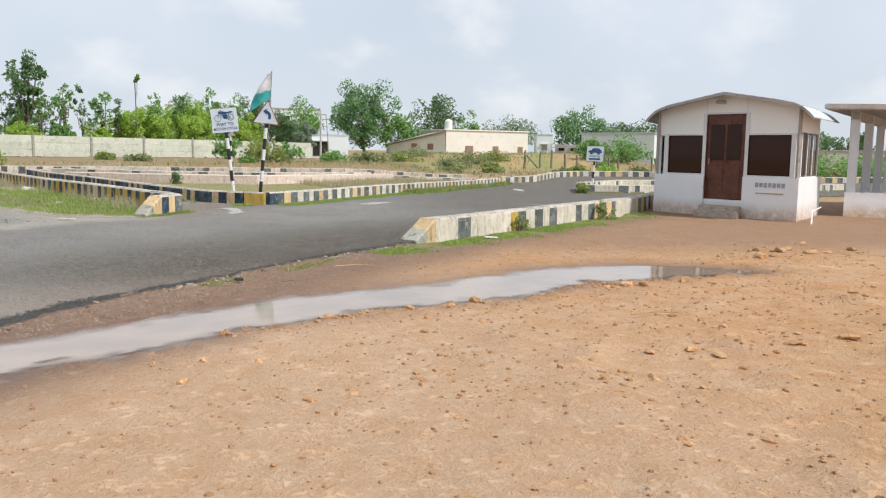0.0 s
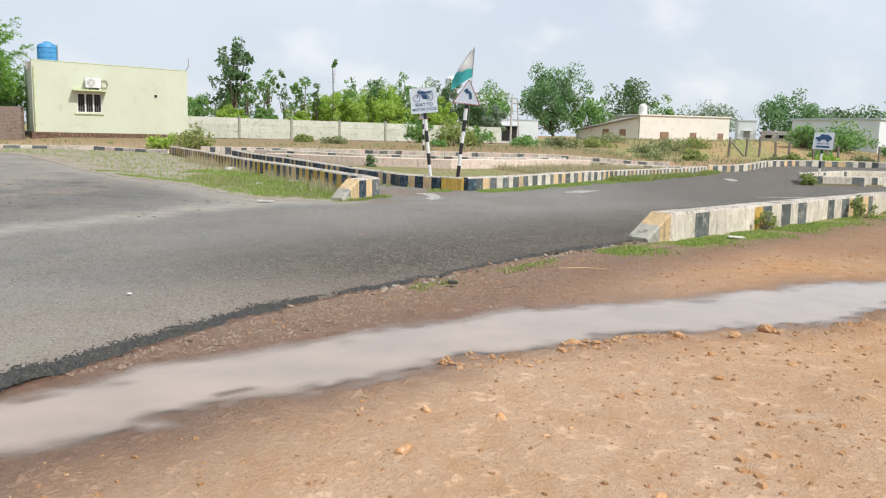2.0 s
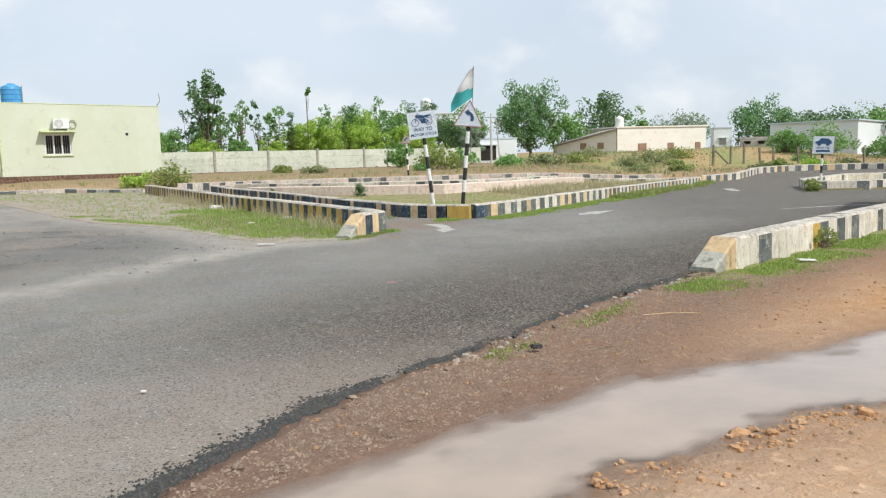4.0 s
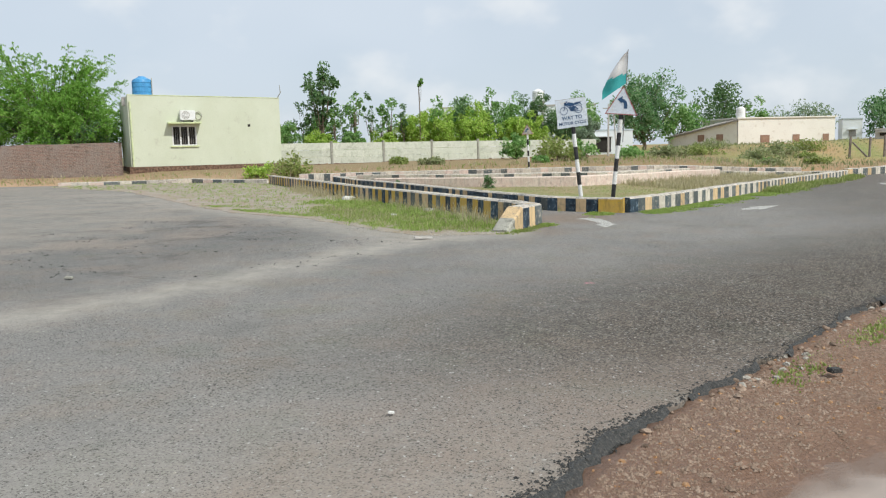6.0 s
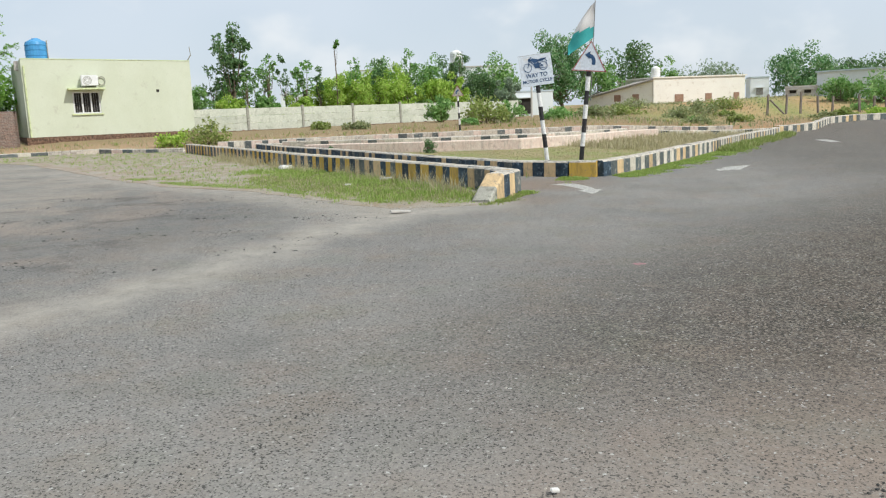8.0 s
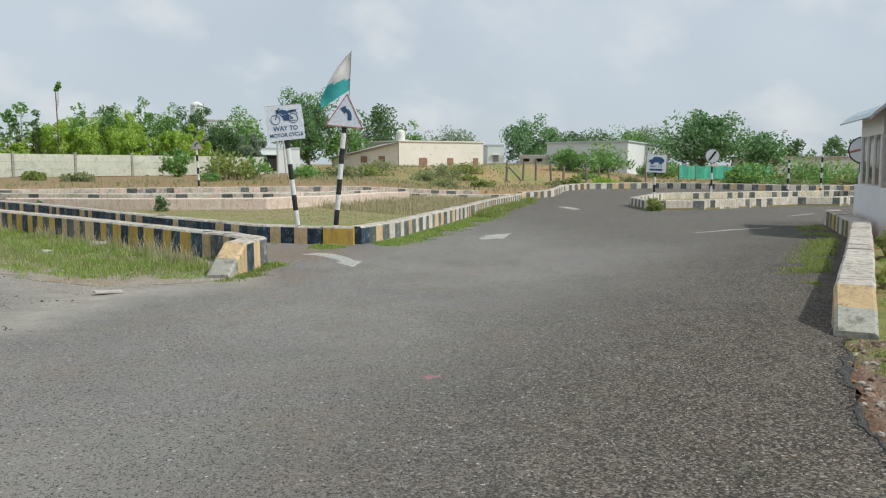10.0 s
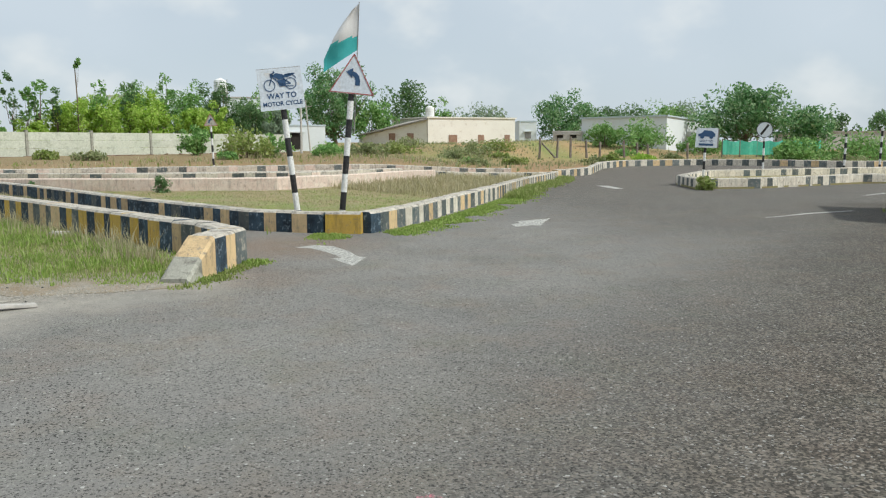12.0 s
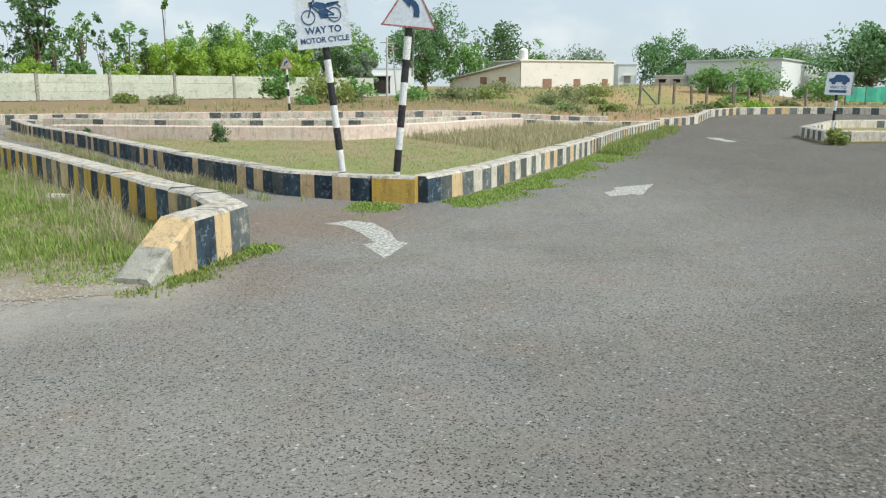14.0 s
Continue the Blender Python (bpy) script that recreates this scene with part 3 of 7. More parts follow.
def earth(x, y):
    """Height of the bare ground and how wet, gravelly and grassy it is there."""
    z = land(x, y)
    road = inside(x, y, ROAD_SHORT)
    d = near_line(x, y, PUDDLE) if -7 < x < 9 and -2 < y < 14 else 9.0
    d += 0.16 * noise.noise((x * 1.3, y * 1.3, 4)) + 0.09 * noise.noise((x * 4.1, y * 4.1, 9)) + 0.05 * noise.noise((x * 11, y * 11, 5))
    wet = gravel = grass = 0.0
    if road:
        z -= 0.13
    elif y < 30 and x < 60 and -30 < x:
        e = near_line(x, y, [(px, py, 0) for px, py in ROAD_EDGE + RIGHT_KERB[2:5]]) if x < 14 and y < 24 else 5.0
        gravel = 1 - S((e - 0.9) / 1.6) if d > -0.3 else 0.4
        gravel = max(gravel, S((y - 11) / 3) * 0.65 * (1 - S((x - 16) / 6)))
        lump = max(0.0, noise.noise((x * 0.9, y * 0.9, 1))) * 0.05 + noise.noise((x * 3.0, y * 3.0, 2)) * 0.012 + noise.noise((x * 9, y * 9, 3)) * 0.006
        rough_patch = S((x + 0.5) / 3) * S((10.5 - y) / 3)
        lump += rough_patch * max(0.0, noise.noise((x * 2.2 + 3, y * 2.2, 7)) - 0.12) * 0.1
        rut = S((1.0 - d) / 0.9)
        ridge = max(0.0, noise.noise((x * 5.5, y * 5.5, 21))) * 0.09 * S((0.5 - abs(d - 0.12)) / 0.4) * (1 if y < x * 0.55 + 7.7 else 0.25)
        z += -0.025 + lump * (1 - rut) + ridge
        z -= 0.05 * S((0.55 - d) / 0.75) + 0.05 * S((0.1 - d) / 0.6)
        if d < 0.0:
            z += 0.07 * max(0.0, noise.noise((x * 2.3, y * 2.3, 33)) - 0.28) + 0.03 * max(0.0, noise.noise((x * 7, y * 7, 35)) - 0.2)
        wet = max(S((0.75 - d) / 0.9) * (1.0 if d < 0.1 else 0.75), (1 - S((e - 0.2) / 0.9)) * (1 - S((y - 8.2) / 1.5)))
        grass = (1 - S((near_line(x, y, [(px, py, 0) for px, py in RIGHT_KERB[:5]]) - 0.35) / 0.8)) * 0.9 if 12 < y < 23 else 0.0
    else:
        z += 0.12 * noise.noise((x * 0.35, y * 0.35, 1)) * S((y - 50) / 10)
        if y > 60 and 3 < x < 40:
            z += 0.25 * noise.noise((x * 0.2, y * 0.2, 8))
        red = S((noise.noise((x * 0.12, y * 0.12, 3)) + 0.15) * 3)
        grass = 0.75 - (0.6 * red if x > 6 else 0.0)
        gravel = 0.55
        if x < 7 and 46 < y < 80:
            grass, gravel = 0.3, 0.85
        if 15 < x < 27 and 64 < y < 92:
            grass, gravel = 0.15 + 0.9 * S((noise.noise((x * 0.35, y * 0.2, 6)) + 0.1) * 2.5), 0.1
    rust = 0.25 + 0.75 * S((x + 0.25 * y - 1.5) / 4.5)
    return z, wet, gravel, grass, rust


def ground_sheet():
    xs = graded(-700, -5.2, 6.4, 900, 0.085)
    ys = graded(-300, 0.8, 12.0, 1500, 0.085)
    verts, wet, gravel, grass, rust = [], [], [], [], []
    for y in ys:
        for x in xs:
            z, a, b, c, d = earth(x, y)
            verts.append((x, y, z))
            wet.append(a), gravel.append(b), grass.append(c), rust.append(d)
    n = len(xs)
    faces = [(j * n + i, j * n + i + 1, (j + 1) * n + i + 1, (j + 1) * n + i) for j in range(len(ys) - 1) for i in range(n - 1)]
    me = bpy.data.meshes.new("ground")
    me.from_pydata(verts, [], faces)
    for key, values in (("wet", wet), ("gravel", gravel), ("grass", grass), ("rust", rust)):
        me.attributes.new(key, "FLOAT", "POINT").data.foreach_set("value", values)
    me.materials.append(M_EARTH)
    me.polygons.foreach_set("use_smooth", [True] * len(faces))
    return tagged(new("ground", me), "bare orange red earth with gravel, clods and sparse grass", "ground", kind="structure")


ground_sheet()


def patch(name, poly, dz, material, xs=(), ys=(), skirt=0.0, masks=None):
    """A thin sheet over the land inside a plan polygon, cut along the lines xs and ys so that it can follow the ground."""
    bm = bmesh.new()
    bm.faces.new([bm.verts.new((x, y, 0)) for x, y in poly])
    for axis, values in ((0, xs), (1, ys)):
        for v in values:
            co, no = [0, 0, 0], [0, 0, 0]
            co[axis], no[axis] = v, 1
            bmesh.ops.bisect_plane(bm, geom=bm.verts[:] + bm.edges[:] + bm.faces[:], plane_co=co, plane_no=no)
    bmesh.ops.triangulate(bm, faces=[f for f in bm.faces if len(f.verts) > 4])
    for f in bm.faces:
        f.normal_update()
        if f.normal.z < 0:
            f.normal_flip()
    for v in bm.verts:
        v.co.z = land(v.co.x, v.co.y) + dz
    if skirt:
        out = bmesh.ops.extrude_edge_only(bm, edges=[e for e in bm.edges if e.is_boundary])
        for g in out["geom"]:
            if isinstance(g, bmesh.types.BMVert):
                g.co.z -= skirt
    me = bpy.data.meshes.new(name)
    bm.to_mesh(me)
    bm.free()
    me.materials.append(material)
    for key, fn in (masks or {}).items():
        me.attributes.new(key, "FLOAT", "POINT").data.foreach_set("value", [fn(v.co.x, v.co.y) for v in me.vertices])
    return new(name, me)


VERGE_FRONT = [(-3.75, 18.75, 0), (-5.2, 18.3, 0), (-6.4, 19.6, 0), (-8.6, 22.3, 0), (-13.5, 27, 0), (-22, 38, 0)]
DUST_BAND = [(-9.5, 8.5, 0.25), (-7.8, 11.0, 0.16), (-6.6, 13.2, 0.12), (-6.0, 15.4, 0.12), (-5.3, 17.2, 0.3), (-4.6, 18.4, 0.5)]
road = patch("road", ROAD, 0.0, M_ASPHALT,
             xs=[-40, -30, -24, -20] + [-17 + 0.5 * i for i in range(46)] + [7, 8, 9, 10, 12, 14, 17, 20, 25, 30, 40],
             ys=[0, 2] + [4 + 0.4 * i for i in range(56)] + [27 + 1.0 * i for i in range(20)], skirt=0.12,
             # besides dust, the last term pales the near road, a sheen put into colour
             masks={"dust_and_sheen": lambda x, y: max(1 - S(near_line(x, y, DUST_BAND) / 0.5), (1 - S((near_line(x, y, VERGE_FRONT) - 0.2) / 1.3)) * 0.9 if x < -3 else 0.0, 0.5 * S((-x - 9) / 5), 0.4 * (1 - S((y - 6.5) / 3.0))),
                    "dark": lambda x, y: max(0.5 * S((x - 0.5) / 5) * S((y - 17) / 6), 0.95 * (1 - S((near_line(x, y, [(px, py, 0) for px, py in ROAD_EDGE[5:] + RIGHT_KERB[1:]]) - 0.6) / 3.6)) * S((y - 8.4) / 2.8)),
                    "silt": lambda x, y: S((-x - 6.5) / 4) * (1 - 0.6 * S((y - 44) / 4)),
                    "smooth": lambda x, y: S((-x - 0.9 * (20 - y) * 0.35 - 5.6) / 1.2) * 0.55,
                    "brown": lambda x, y: max((1 - S((near_line(x, y, [(px, py, 0) for px, py in ROAD_EDGE]) - 0.1) / 2.3)) * 0.7,
                                              (1 - S(near_line(x, y, [(px, py, 0.2) for px, py in RIGHT_KERB]) / 1.1)) * 0.5,
                                              (1 - S((math.hypot(x + 2.75, y - 21.6) - 0.5) / 1.3)) * 0.9,
                                              (1 - S((math.hypot(x + 3.3, y - 18.9) - 0.3) / 0.9)) * 0.6,
                                              S((y - 30) / 14) * 0.25)})
tagged(road, "old grey asphalt road with worn stone chips and a broken edge", "road", kind="structure")

# the bitumen that has broken away along the road's edge
tar_shape = Shape()
for (ax, ay), (bx, by) in zip(EDGE, EDGE[1:]):
    if ay < 4.0 or by > 13.3:
        continue
    k0 = noise.noise((ax * 3.1, ay * 3.1, 37))
    if k0 < -0.25 and ay > 8.4:
        continue
    wa = 0.02 + 0.15 * max(0.0, noise.noise((ax * 1.3, ay * 1.3, 31)) + 0.1) + 0.03 * rng.random()
    wb = 0.03 + 0.16 * max(0.0, noise.noise((bx * 1.3, by * 1.3, 31)) + 0.1) + 0.03 * rng.random()
    k = 0.4 - 0.25 * S((ay - 7.9) / 1.0)
    k = min(k, 0.25) if ay > 9.6 else k
    tar_shape.add([(ax + 0.05, ay - 0.035, -0.05), (bx + 0.05, by - 0.035, -0.05), (bx, by, 0.007), (ax, ay, 0.007), (bx - wb * k, by + wb * k * 0.7, 0.006), (ax - wa * k, ay + wa * k * 0.7, 0.006)], [(0, 1, 2, 3), (3, 2, 4, 5)])
M_TAR = surface("fresh_dark_bitumen", (0.04, 0.042, 0.041), (0.07, 0.07, 0.067), (0.15, 0.135, 0.12), 0.5, 22, 60, rough=0.7, bump=0.9, depth=0.015)
part("broken_edge", tar_shape, M_TAR, road, "dark crumbling bitumen edge")

WATER_Z = -0.064
water_v, water_f, water_d, water_id = [], [], [], {}
for j in range(88):
    for i in range(128):
        corner = [(-5.4 + 0.09 * (i + a), 3.2 + 0.09 * (j + b)) for a, b in ((0, 0), (1, 0), (1, 1), (0, 1))]
        if near_line(*corner[0], PUDDLE) > 0.5:
            continue
        face = []
        for p in corner:
            key = (round(p[0], 3), round(p[1], 3))
            if key not in water_id:
                water_id[key] = len(water_v)
                water_v.append((*p, WATER_Z))
                water_d.append(0.12 + 0.88 * S((WATER_Z - earth(*p)[0] + 0.006) / 0.045))
            face.append(water_id[key])
        water_f.append(face)
water_mesh = bpy.data.meshes.new("puddle")
water_mesh.from_pydata(water_v, [], water_f)
water_mesh.attributes.new("depth", "FLOAT", "POINT").data.foreach_set("value", water_d)
water_mesh.materials.append(M_WATER)
tagged(new("puddle", water_mesh), "long shallow puddle of muddy rain water on red earth", "puddle", kind="structure")

# ---- islands and verges ----
ISLAND = [(-2.0, 23.0), (-1.35, 22.75), (-0.25, 24.25), (0.3, 25.3), (1.8, 28.0), (2.9, 30.2), (5.6, 36.5), (6.8, 39.0), (10.0, 44.8), (-14.4, 44.0), (-12.0, 39.0), (-9.0, 34.1), (-5.3, 27.3), (-3.15, 23.8)]
VERGE = [(-3.75, 18.75), (-4.4, 18.3), (-5.2, 18.3), (-6.4, 19.6), (-8.6, 22.3), (-11, 24.2), (-13.5, 27), (-18, 33), (-22, 38), (-30, 44.5), (-30, 47), (-18.5, 46.5), (-13.0, 37), (-8.7, 28.9), (-6.6, 25.7), (-4.2, 21.8), (-3.4, 20.3)]
M_SOIL = M_EARTH


def shrink(poly, d):
    """The polygon's outline moved inwards by d (for a counter-clockwise plan)."""
    out = []
    n = len(poly)
    for i in range(n):
        p, a, b = Vector(poly[i]), Vector(poly[i - 1]), Vector(poly[(i + 1) % n])
        na = Vector((-(p - a).y, (p - a).x)).normalized()
        nb = Vector((-(b - p).y, (b - p).x)).normalized()
        s = (na + nb).normalized()
        q = p + s * d / max(0.5, s.dot(na))
        out.append((q.x, q.y))
    return out


def grass_masks(amount, gravel, grit=0.0):
    return {"grit": lambda x, y: grit, "wet": lambda x, y: 0.0, "gravel": lambda x, y: gravel, "grass": lambda x, y: amount}


island = patch("ground_island", shrink(ISLAND, 0.16), 0.05, M_SOIL, [-28 + 0.7 * i for i in range(60)], [20 + 0.7 * i for i in range(40)], 0.1, {**grass_masks(1.0, 0.5, 0.1), "grass": lambda x, y: min(1.0, 0.45 + 0.9 * S(0.5 + 1.6 * noise.noise((x * 0.55, y * 0.55, 3)) - 0.35 * S((y - 26) / 8)))})
tagged(island, "grassy traffic island of dry and green turf inside kerbs", "ground", kind="structure")
verge = patch("ground_verge", ragged(VERGE[:10], 0.25, 0.45, 12) + VERGE[10:], 0.007, M_SOIL, [-30 + 0.8 * i for i in range(34)], [18 + 0.8 * i for i in range(37)], 0.1, {**grass_masks(0.8, 0.8, 0.85), "grass": lambda x, y: (0.2 + 0.6 * S((x + 13) / 7)) * (0.25 + 0.75 * S((near_line(x, y, VERGE_FRONT) - 0.2) / 1.2))})
tagged(verge, "dusty grass verge of sparse green tufts on grit", "ground", kind="structure")
FAR_ISLAND = [(11.3, 35.4), (13.6, 35.2), (19.0, 36.9), (20.6, 36.4), (27.0, 39.6), (27, 44), (16, 43), (12.2, 38.4)]
far_island = patch("ground_far_island", FAR_ISLAND, 0.06, M_SOIL, [12 + 2 * i for i in range(8)], [36, 38, 40, 42], 0.1, grass_masks(0.6, 0.6))
tagged(far_island, "small gritty traffic island inside white kerbs", "ground", kind="structure")


def kerb(label, path, w, h, colours, length, seed, ramps=(0, 0), group="painted kerbs", top=None, closed=False):
    """A row of painted kerb blocks along a centre line; ramps: how many blocks slope down at its start and end."""
    r = random.Random(seed)
    base = thing("kerb", label, "kerb", group)
    pts = [Vector((x, y)) for x, y in path]
    if closed:
        pts.append(pts[0])
    normals = []
    for i in range(len(pts)):
        a = pts[i] - pts[i - 1] if i else (pts[0] - pts[-2] if closed else pts[1] - pts[0])
        b = pts[i + 1] - pts[i] if i + 1 < len(pts) else (pts[1] - pts[0] if closed else pts[i] - pts[i - 1])
        na, nb = Vector((-a.y, a.x)).normalized(), Vector((-b.y, b.x)).normalized()
        s = (na + nb).normalized()
        normals.append(s / max(0.5, s.dot(na)))
    stations = []
    for i in range(len(pts) - 1):
        d = (pts[i + 1] - pts[i]).length
        n = max(1, round(d / length))
        cuts = [0] + [(k + r.uniform(-0.16, 0.16)) / n for k in range(1, n)]
        for u in cuts:
            p, nn = pts[i].lerp(pts[i + 1], u), normals[i].lerp(normals[i + 1], u)
            wob = r.uniform(-0.006, 0.006)
            stations.append((p + nn * wob, nn))
    stations.append((pts[-1], normals[-1]))
    total = len(stations) - 1
    for i in range(total):
        (p, a), (q, b) = stations[i], stations[i + 1]
        gap = (q - p).normalized() * 0.0015
        h0 = h1 = h + r.uniform(-0.004, 0.004)
        if ramps[0] and i < ramps[0]:
            h0, h1 = 0.05 + (h - 0.05) * i / ramps[0], 0.05 + (h - 0.05) * (i + 1) / ramps[0]
        if ramps[1] and i >= total - ramps[1]:
            k = total - i
            h0, h1 = 0.05 + (h - 0.05) * k / ramps[1], 0.05 + (h - 0.05) * (k - 1) / ramps[1]
        sh = Shape()
        verts = []
        c = 0.03
        for pt, nn, hh in ((p + gap, a, h0), (q - gap, b, h1)):
            z = land(pt.x, pt.y)
            for u, zz in ((-0.5, -0.15), (-0.5 + 0.02, hh - c), (-0.5 + 0.02 + c / w, hh), (0.5 - 0.02 - c / w, hh + r.uniform(-0.006, 0.006)), (0.5 - 0.02, hh - c), (0.5, -0.15)):
                v = pt + nn * (u * w)
                verts.append((v.x, v.y, z + zz))
        sh.add(verts, [(0, 6, 7, 1), (4, 10, 11, 5), (0, 1, 2, 3, 4, 5), (11, 10, 9, 8, 7, 6)], 0)
        sh.add(verts, [(1, 7, 8, 2), (2, 8, 9, 3), (3, 9, 10, 4)], 1)
        paint = colours(i, r)
        ramp_block = (ramps[0] and i < ramps[0]) or (ramps[1] and i >= total - ramps[1])
        part("block", sh, [paint, paint if ramp_block else (top or M_TOP)], base)
    return base


def alternate(light, dark):
    return lambda i, r: (light if i % 2 == 0 else dark)[r.randrange(len(light if i % 2 == 0 else dark))]


PALE = alternate([M_WHITE, M_TOP, M_PINK], [M_FADED, M_WHITE, M_TOP, M_FADED])
YB = alternate([M_YELLOW, M_AMBER, M_YELLOW], [M_BLACK, M_BLACK, M_FADED])
FADED_YB = alternate([M_WHITE, M_WHITE, M_AMBER, M_WHITE], [M_FADED])
BW = alternate([M_WHITE], [M_FADED, M_WHITE, M_FADED, M_FADED])
BROWN = alternate([M_AMBER, M_AMBER, M_BLACK, M_FADED], [M_BLACK])
rim = shrink(ISLAND, 0.15)
kerb("worn black and amber painted kerb of the traffic island's dark side", rim[9:] + [rim[0]], 0.3, 0.33, BROWN, 0.3, 3)
kerb("yellow block with dark neighbours at the island's blunt corner", [rim[0], rim[1]], 0.3, 0.335, lambda i, r: M_YELLOW, 0.65, 4)
kerb("pale and dark striped painted kerb of the traffic island", rim[1:9], 0.3, 0.33, lambda i, r: (M_BLACK, M_FADED)[i] if i < 2 else FADED_YB(i, r), 0.29, 5)
kerb("faded back kerb of the traffic island", rim[8:10], 0.3, 0.3, PALE, 0.38, 6)
kerb("yellow and blue-black striped kerb with a sloping end in the grass", [(-3.83, 18.72), (-3.6, 19.25), (-3.31, 20.02), (-3.62, 20.8), (-4.3, 21.85), (-5.25, 23.45), (-6.65, 25.7), (-8.8, 29.0), (-13.1, 36.6), (-17.6, 44.3)], 0.34, 0.42, lambda i, r: (M_POST, M_AMBER, M_BLACK, M_AMBER, M_FADED, M_YELLOW)[i] if i < 6 else YB(i + 1, r), 0.29, 8, (2, 0))
kerb("weathered yellow, white and black kerb with a sloping end", RIGHT_KERB, 0.36, 0.37, lambda i, r: (M_POST, M_AMBER, M_WHITE)[i] if i < 3 else alternate([M_FADED, M_FADED, M_FADED, M_WHITE], [M_WHITE, M_YELLOW, M_WHITE, M_AMBER])(i, r), 0.36, 9, (2, 0))
kerb("pink plastered low wall inside the island", [(-10.4, 36.8), (-6.0, 35.35), (-2.5, 34.75), (0.5, 37.3), (3.6, 41.6)], 0.32, 0.42, lambda i, r: M_PINK, 2.2, 10, top=M_PINK)
kerb("faded striped kerb inside the island", [(-12.6, 42.4), (-7.0, 40.0), (-1.2, 39.4), (2.6, 43.2)], 0.3, 0.42, PALE, 0.4, 11)
kerb("black and white striped kerb round the far small island", shrink(FAR_ISLAND, 0.15), 0.3, 0.36, BW, 0.34, 12, closed=True)
kerb("faded striped kerb along the far side of the road", [(10.0, 45.4), (12.7, 48.0), (15.0, 52.0), (17.6, 54.3), (22.2, 54.8), (28.8, 50.5), (33.0, 49.8), (40.0, 50.5)], 0.3, 0.36, alternate([M_WHITE, M_WHITE, M_AMBER], [M_FADED]), 0.42, 13)
kerb("broken old kerb along the far verge", [(-30.5, 46.0), (-23.4, 47.6), (-18.2, 45.4)], 0.3, 0.2, PALE, 0.8, 14)
kerb("faded kerb in front of the garden wall", [(-17, 46.9), (-8, 47.6), (2, 47.9), (8.5, 47.2)], 0.3, 0.38, PALE, 0.42, 15)


# ---- road markings ----
def marking(label, outline, ragged_by=0.02):
    return tagged(patch("road_marking", ragged(outline + [outline[0]], 0.12, ragged_by, 17)[:-1], 0.003, M_ROADWHITE), label, "road marking", "road markings", "structure")


marking("worn white painted arrow curving left on the asphalt", [(-2.52, 21.35), (-2.3, 21.2), (-2.12, 20.7), (-2.02, 20.2), (-2.14, 20.15), (-1.98, 19.5), (-1.7, 20.15), (-1.8, 20.25), (-1.86, 20.8), (-2.0, 21.35), (-2.25, 21.55)])
marking("worn white painted arrow pointing ahead on the asphalt", [(1.15, 23.2), (1.5, 23.4), (1.62, 23.28), (2.25, 24.5), (1.45, 24.1), (1.5, 23.95), (1.2, 23.6)])
marking("short worn white road arrow", [(8.85, 36.4), (9.2, 36.5), (9.5, 38.4), (9.1, 38.6)])
marking("thin worn white road line", [(6.0, 23.5), (6.1, 23.6), (7.4, 24.2), (8.6, 24.5), (8.6, 24.4), (7.4, 24.05)])
marking("thin worn white road line", [(13.4, 30.1), (13.6, 30.1), (15.4, 31.3), (15.2, 31.4)])


# ---- plants ----
def crown_mesh(name, material, clumps, per, leaf, seed, spread=0.45):
    """Leaf by leaf: clumps is a list of (centre, radius)."""
    r = np.random.RandomState(seed)
    cs = np.array([c for c, _ in clumps], float).repeat(per, 0)
    rs = np.array([q for _, q in clumps], float).repeat(per)
    n = len(cs)
    d = r.normal(size=(n, 3))
    d /= np.linalg.norm(d, axis=1)[:, None]
    p = cs + d * (rs * r.uniform(0.15, 1.0, n) ** spread)[:, None]
    u = r.normal(size=(n, 3))
    u /= np.linalg.norm(u, axis=1)[:, None]
    w = np.cross(u, r.normal(size=(n, 3)))
    w /= np.linalg.norm(w, axis=1)[:, None]
    s = leaf * r.uniform(0.6, 1.4, n)[:, None]
    quad = np.stack([p - u * s, p - w * s * 0.45, p + u * s, p + w * s * 0.45], 1).reshape(-1, 3)
    me = bpy.data.meshes.new(name)
    me.from_pydata(quad.tolist(), [], np.arange(4 * n).reshape(-1, 4).tolist())
    me.materials.append(material)
    return me


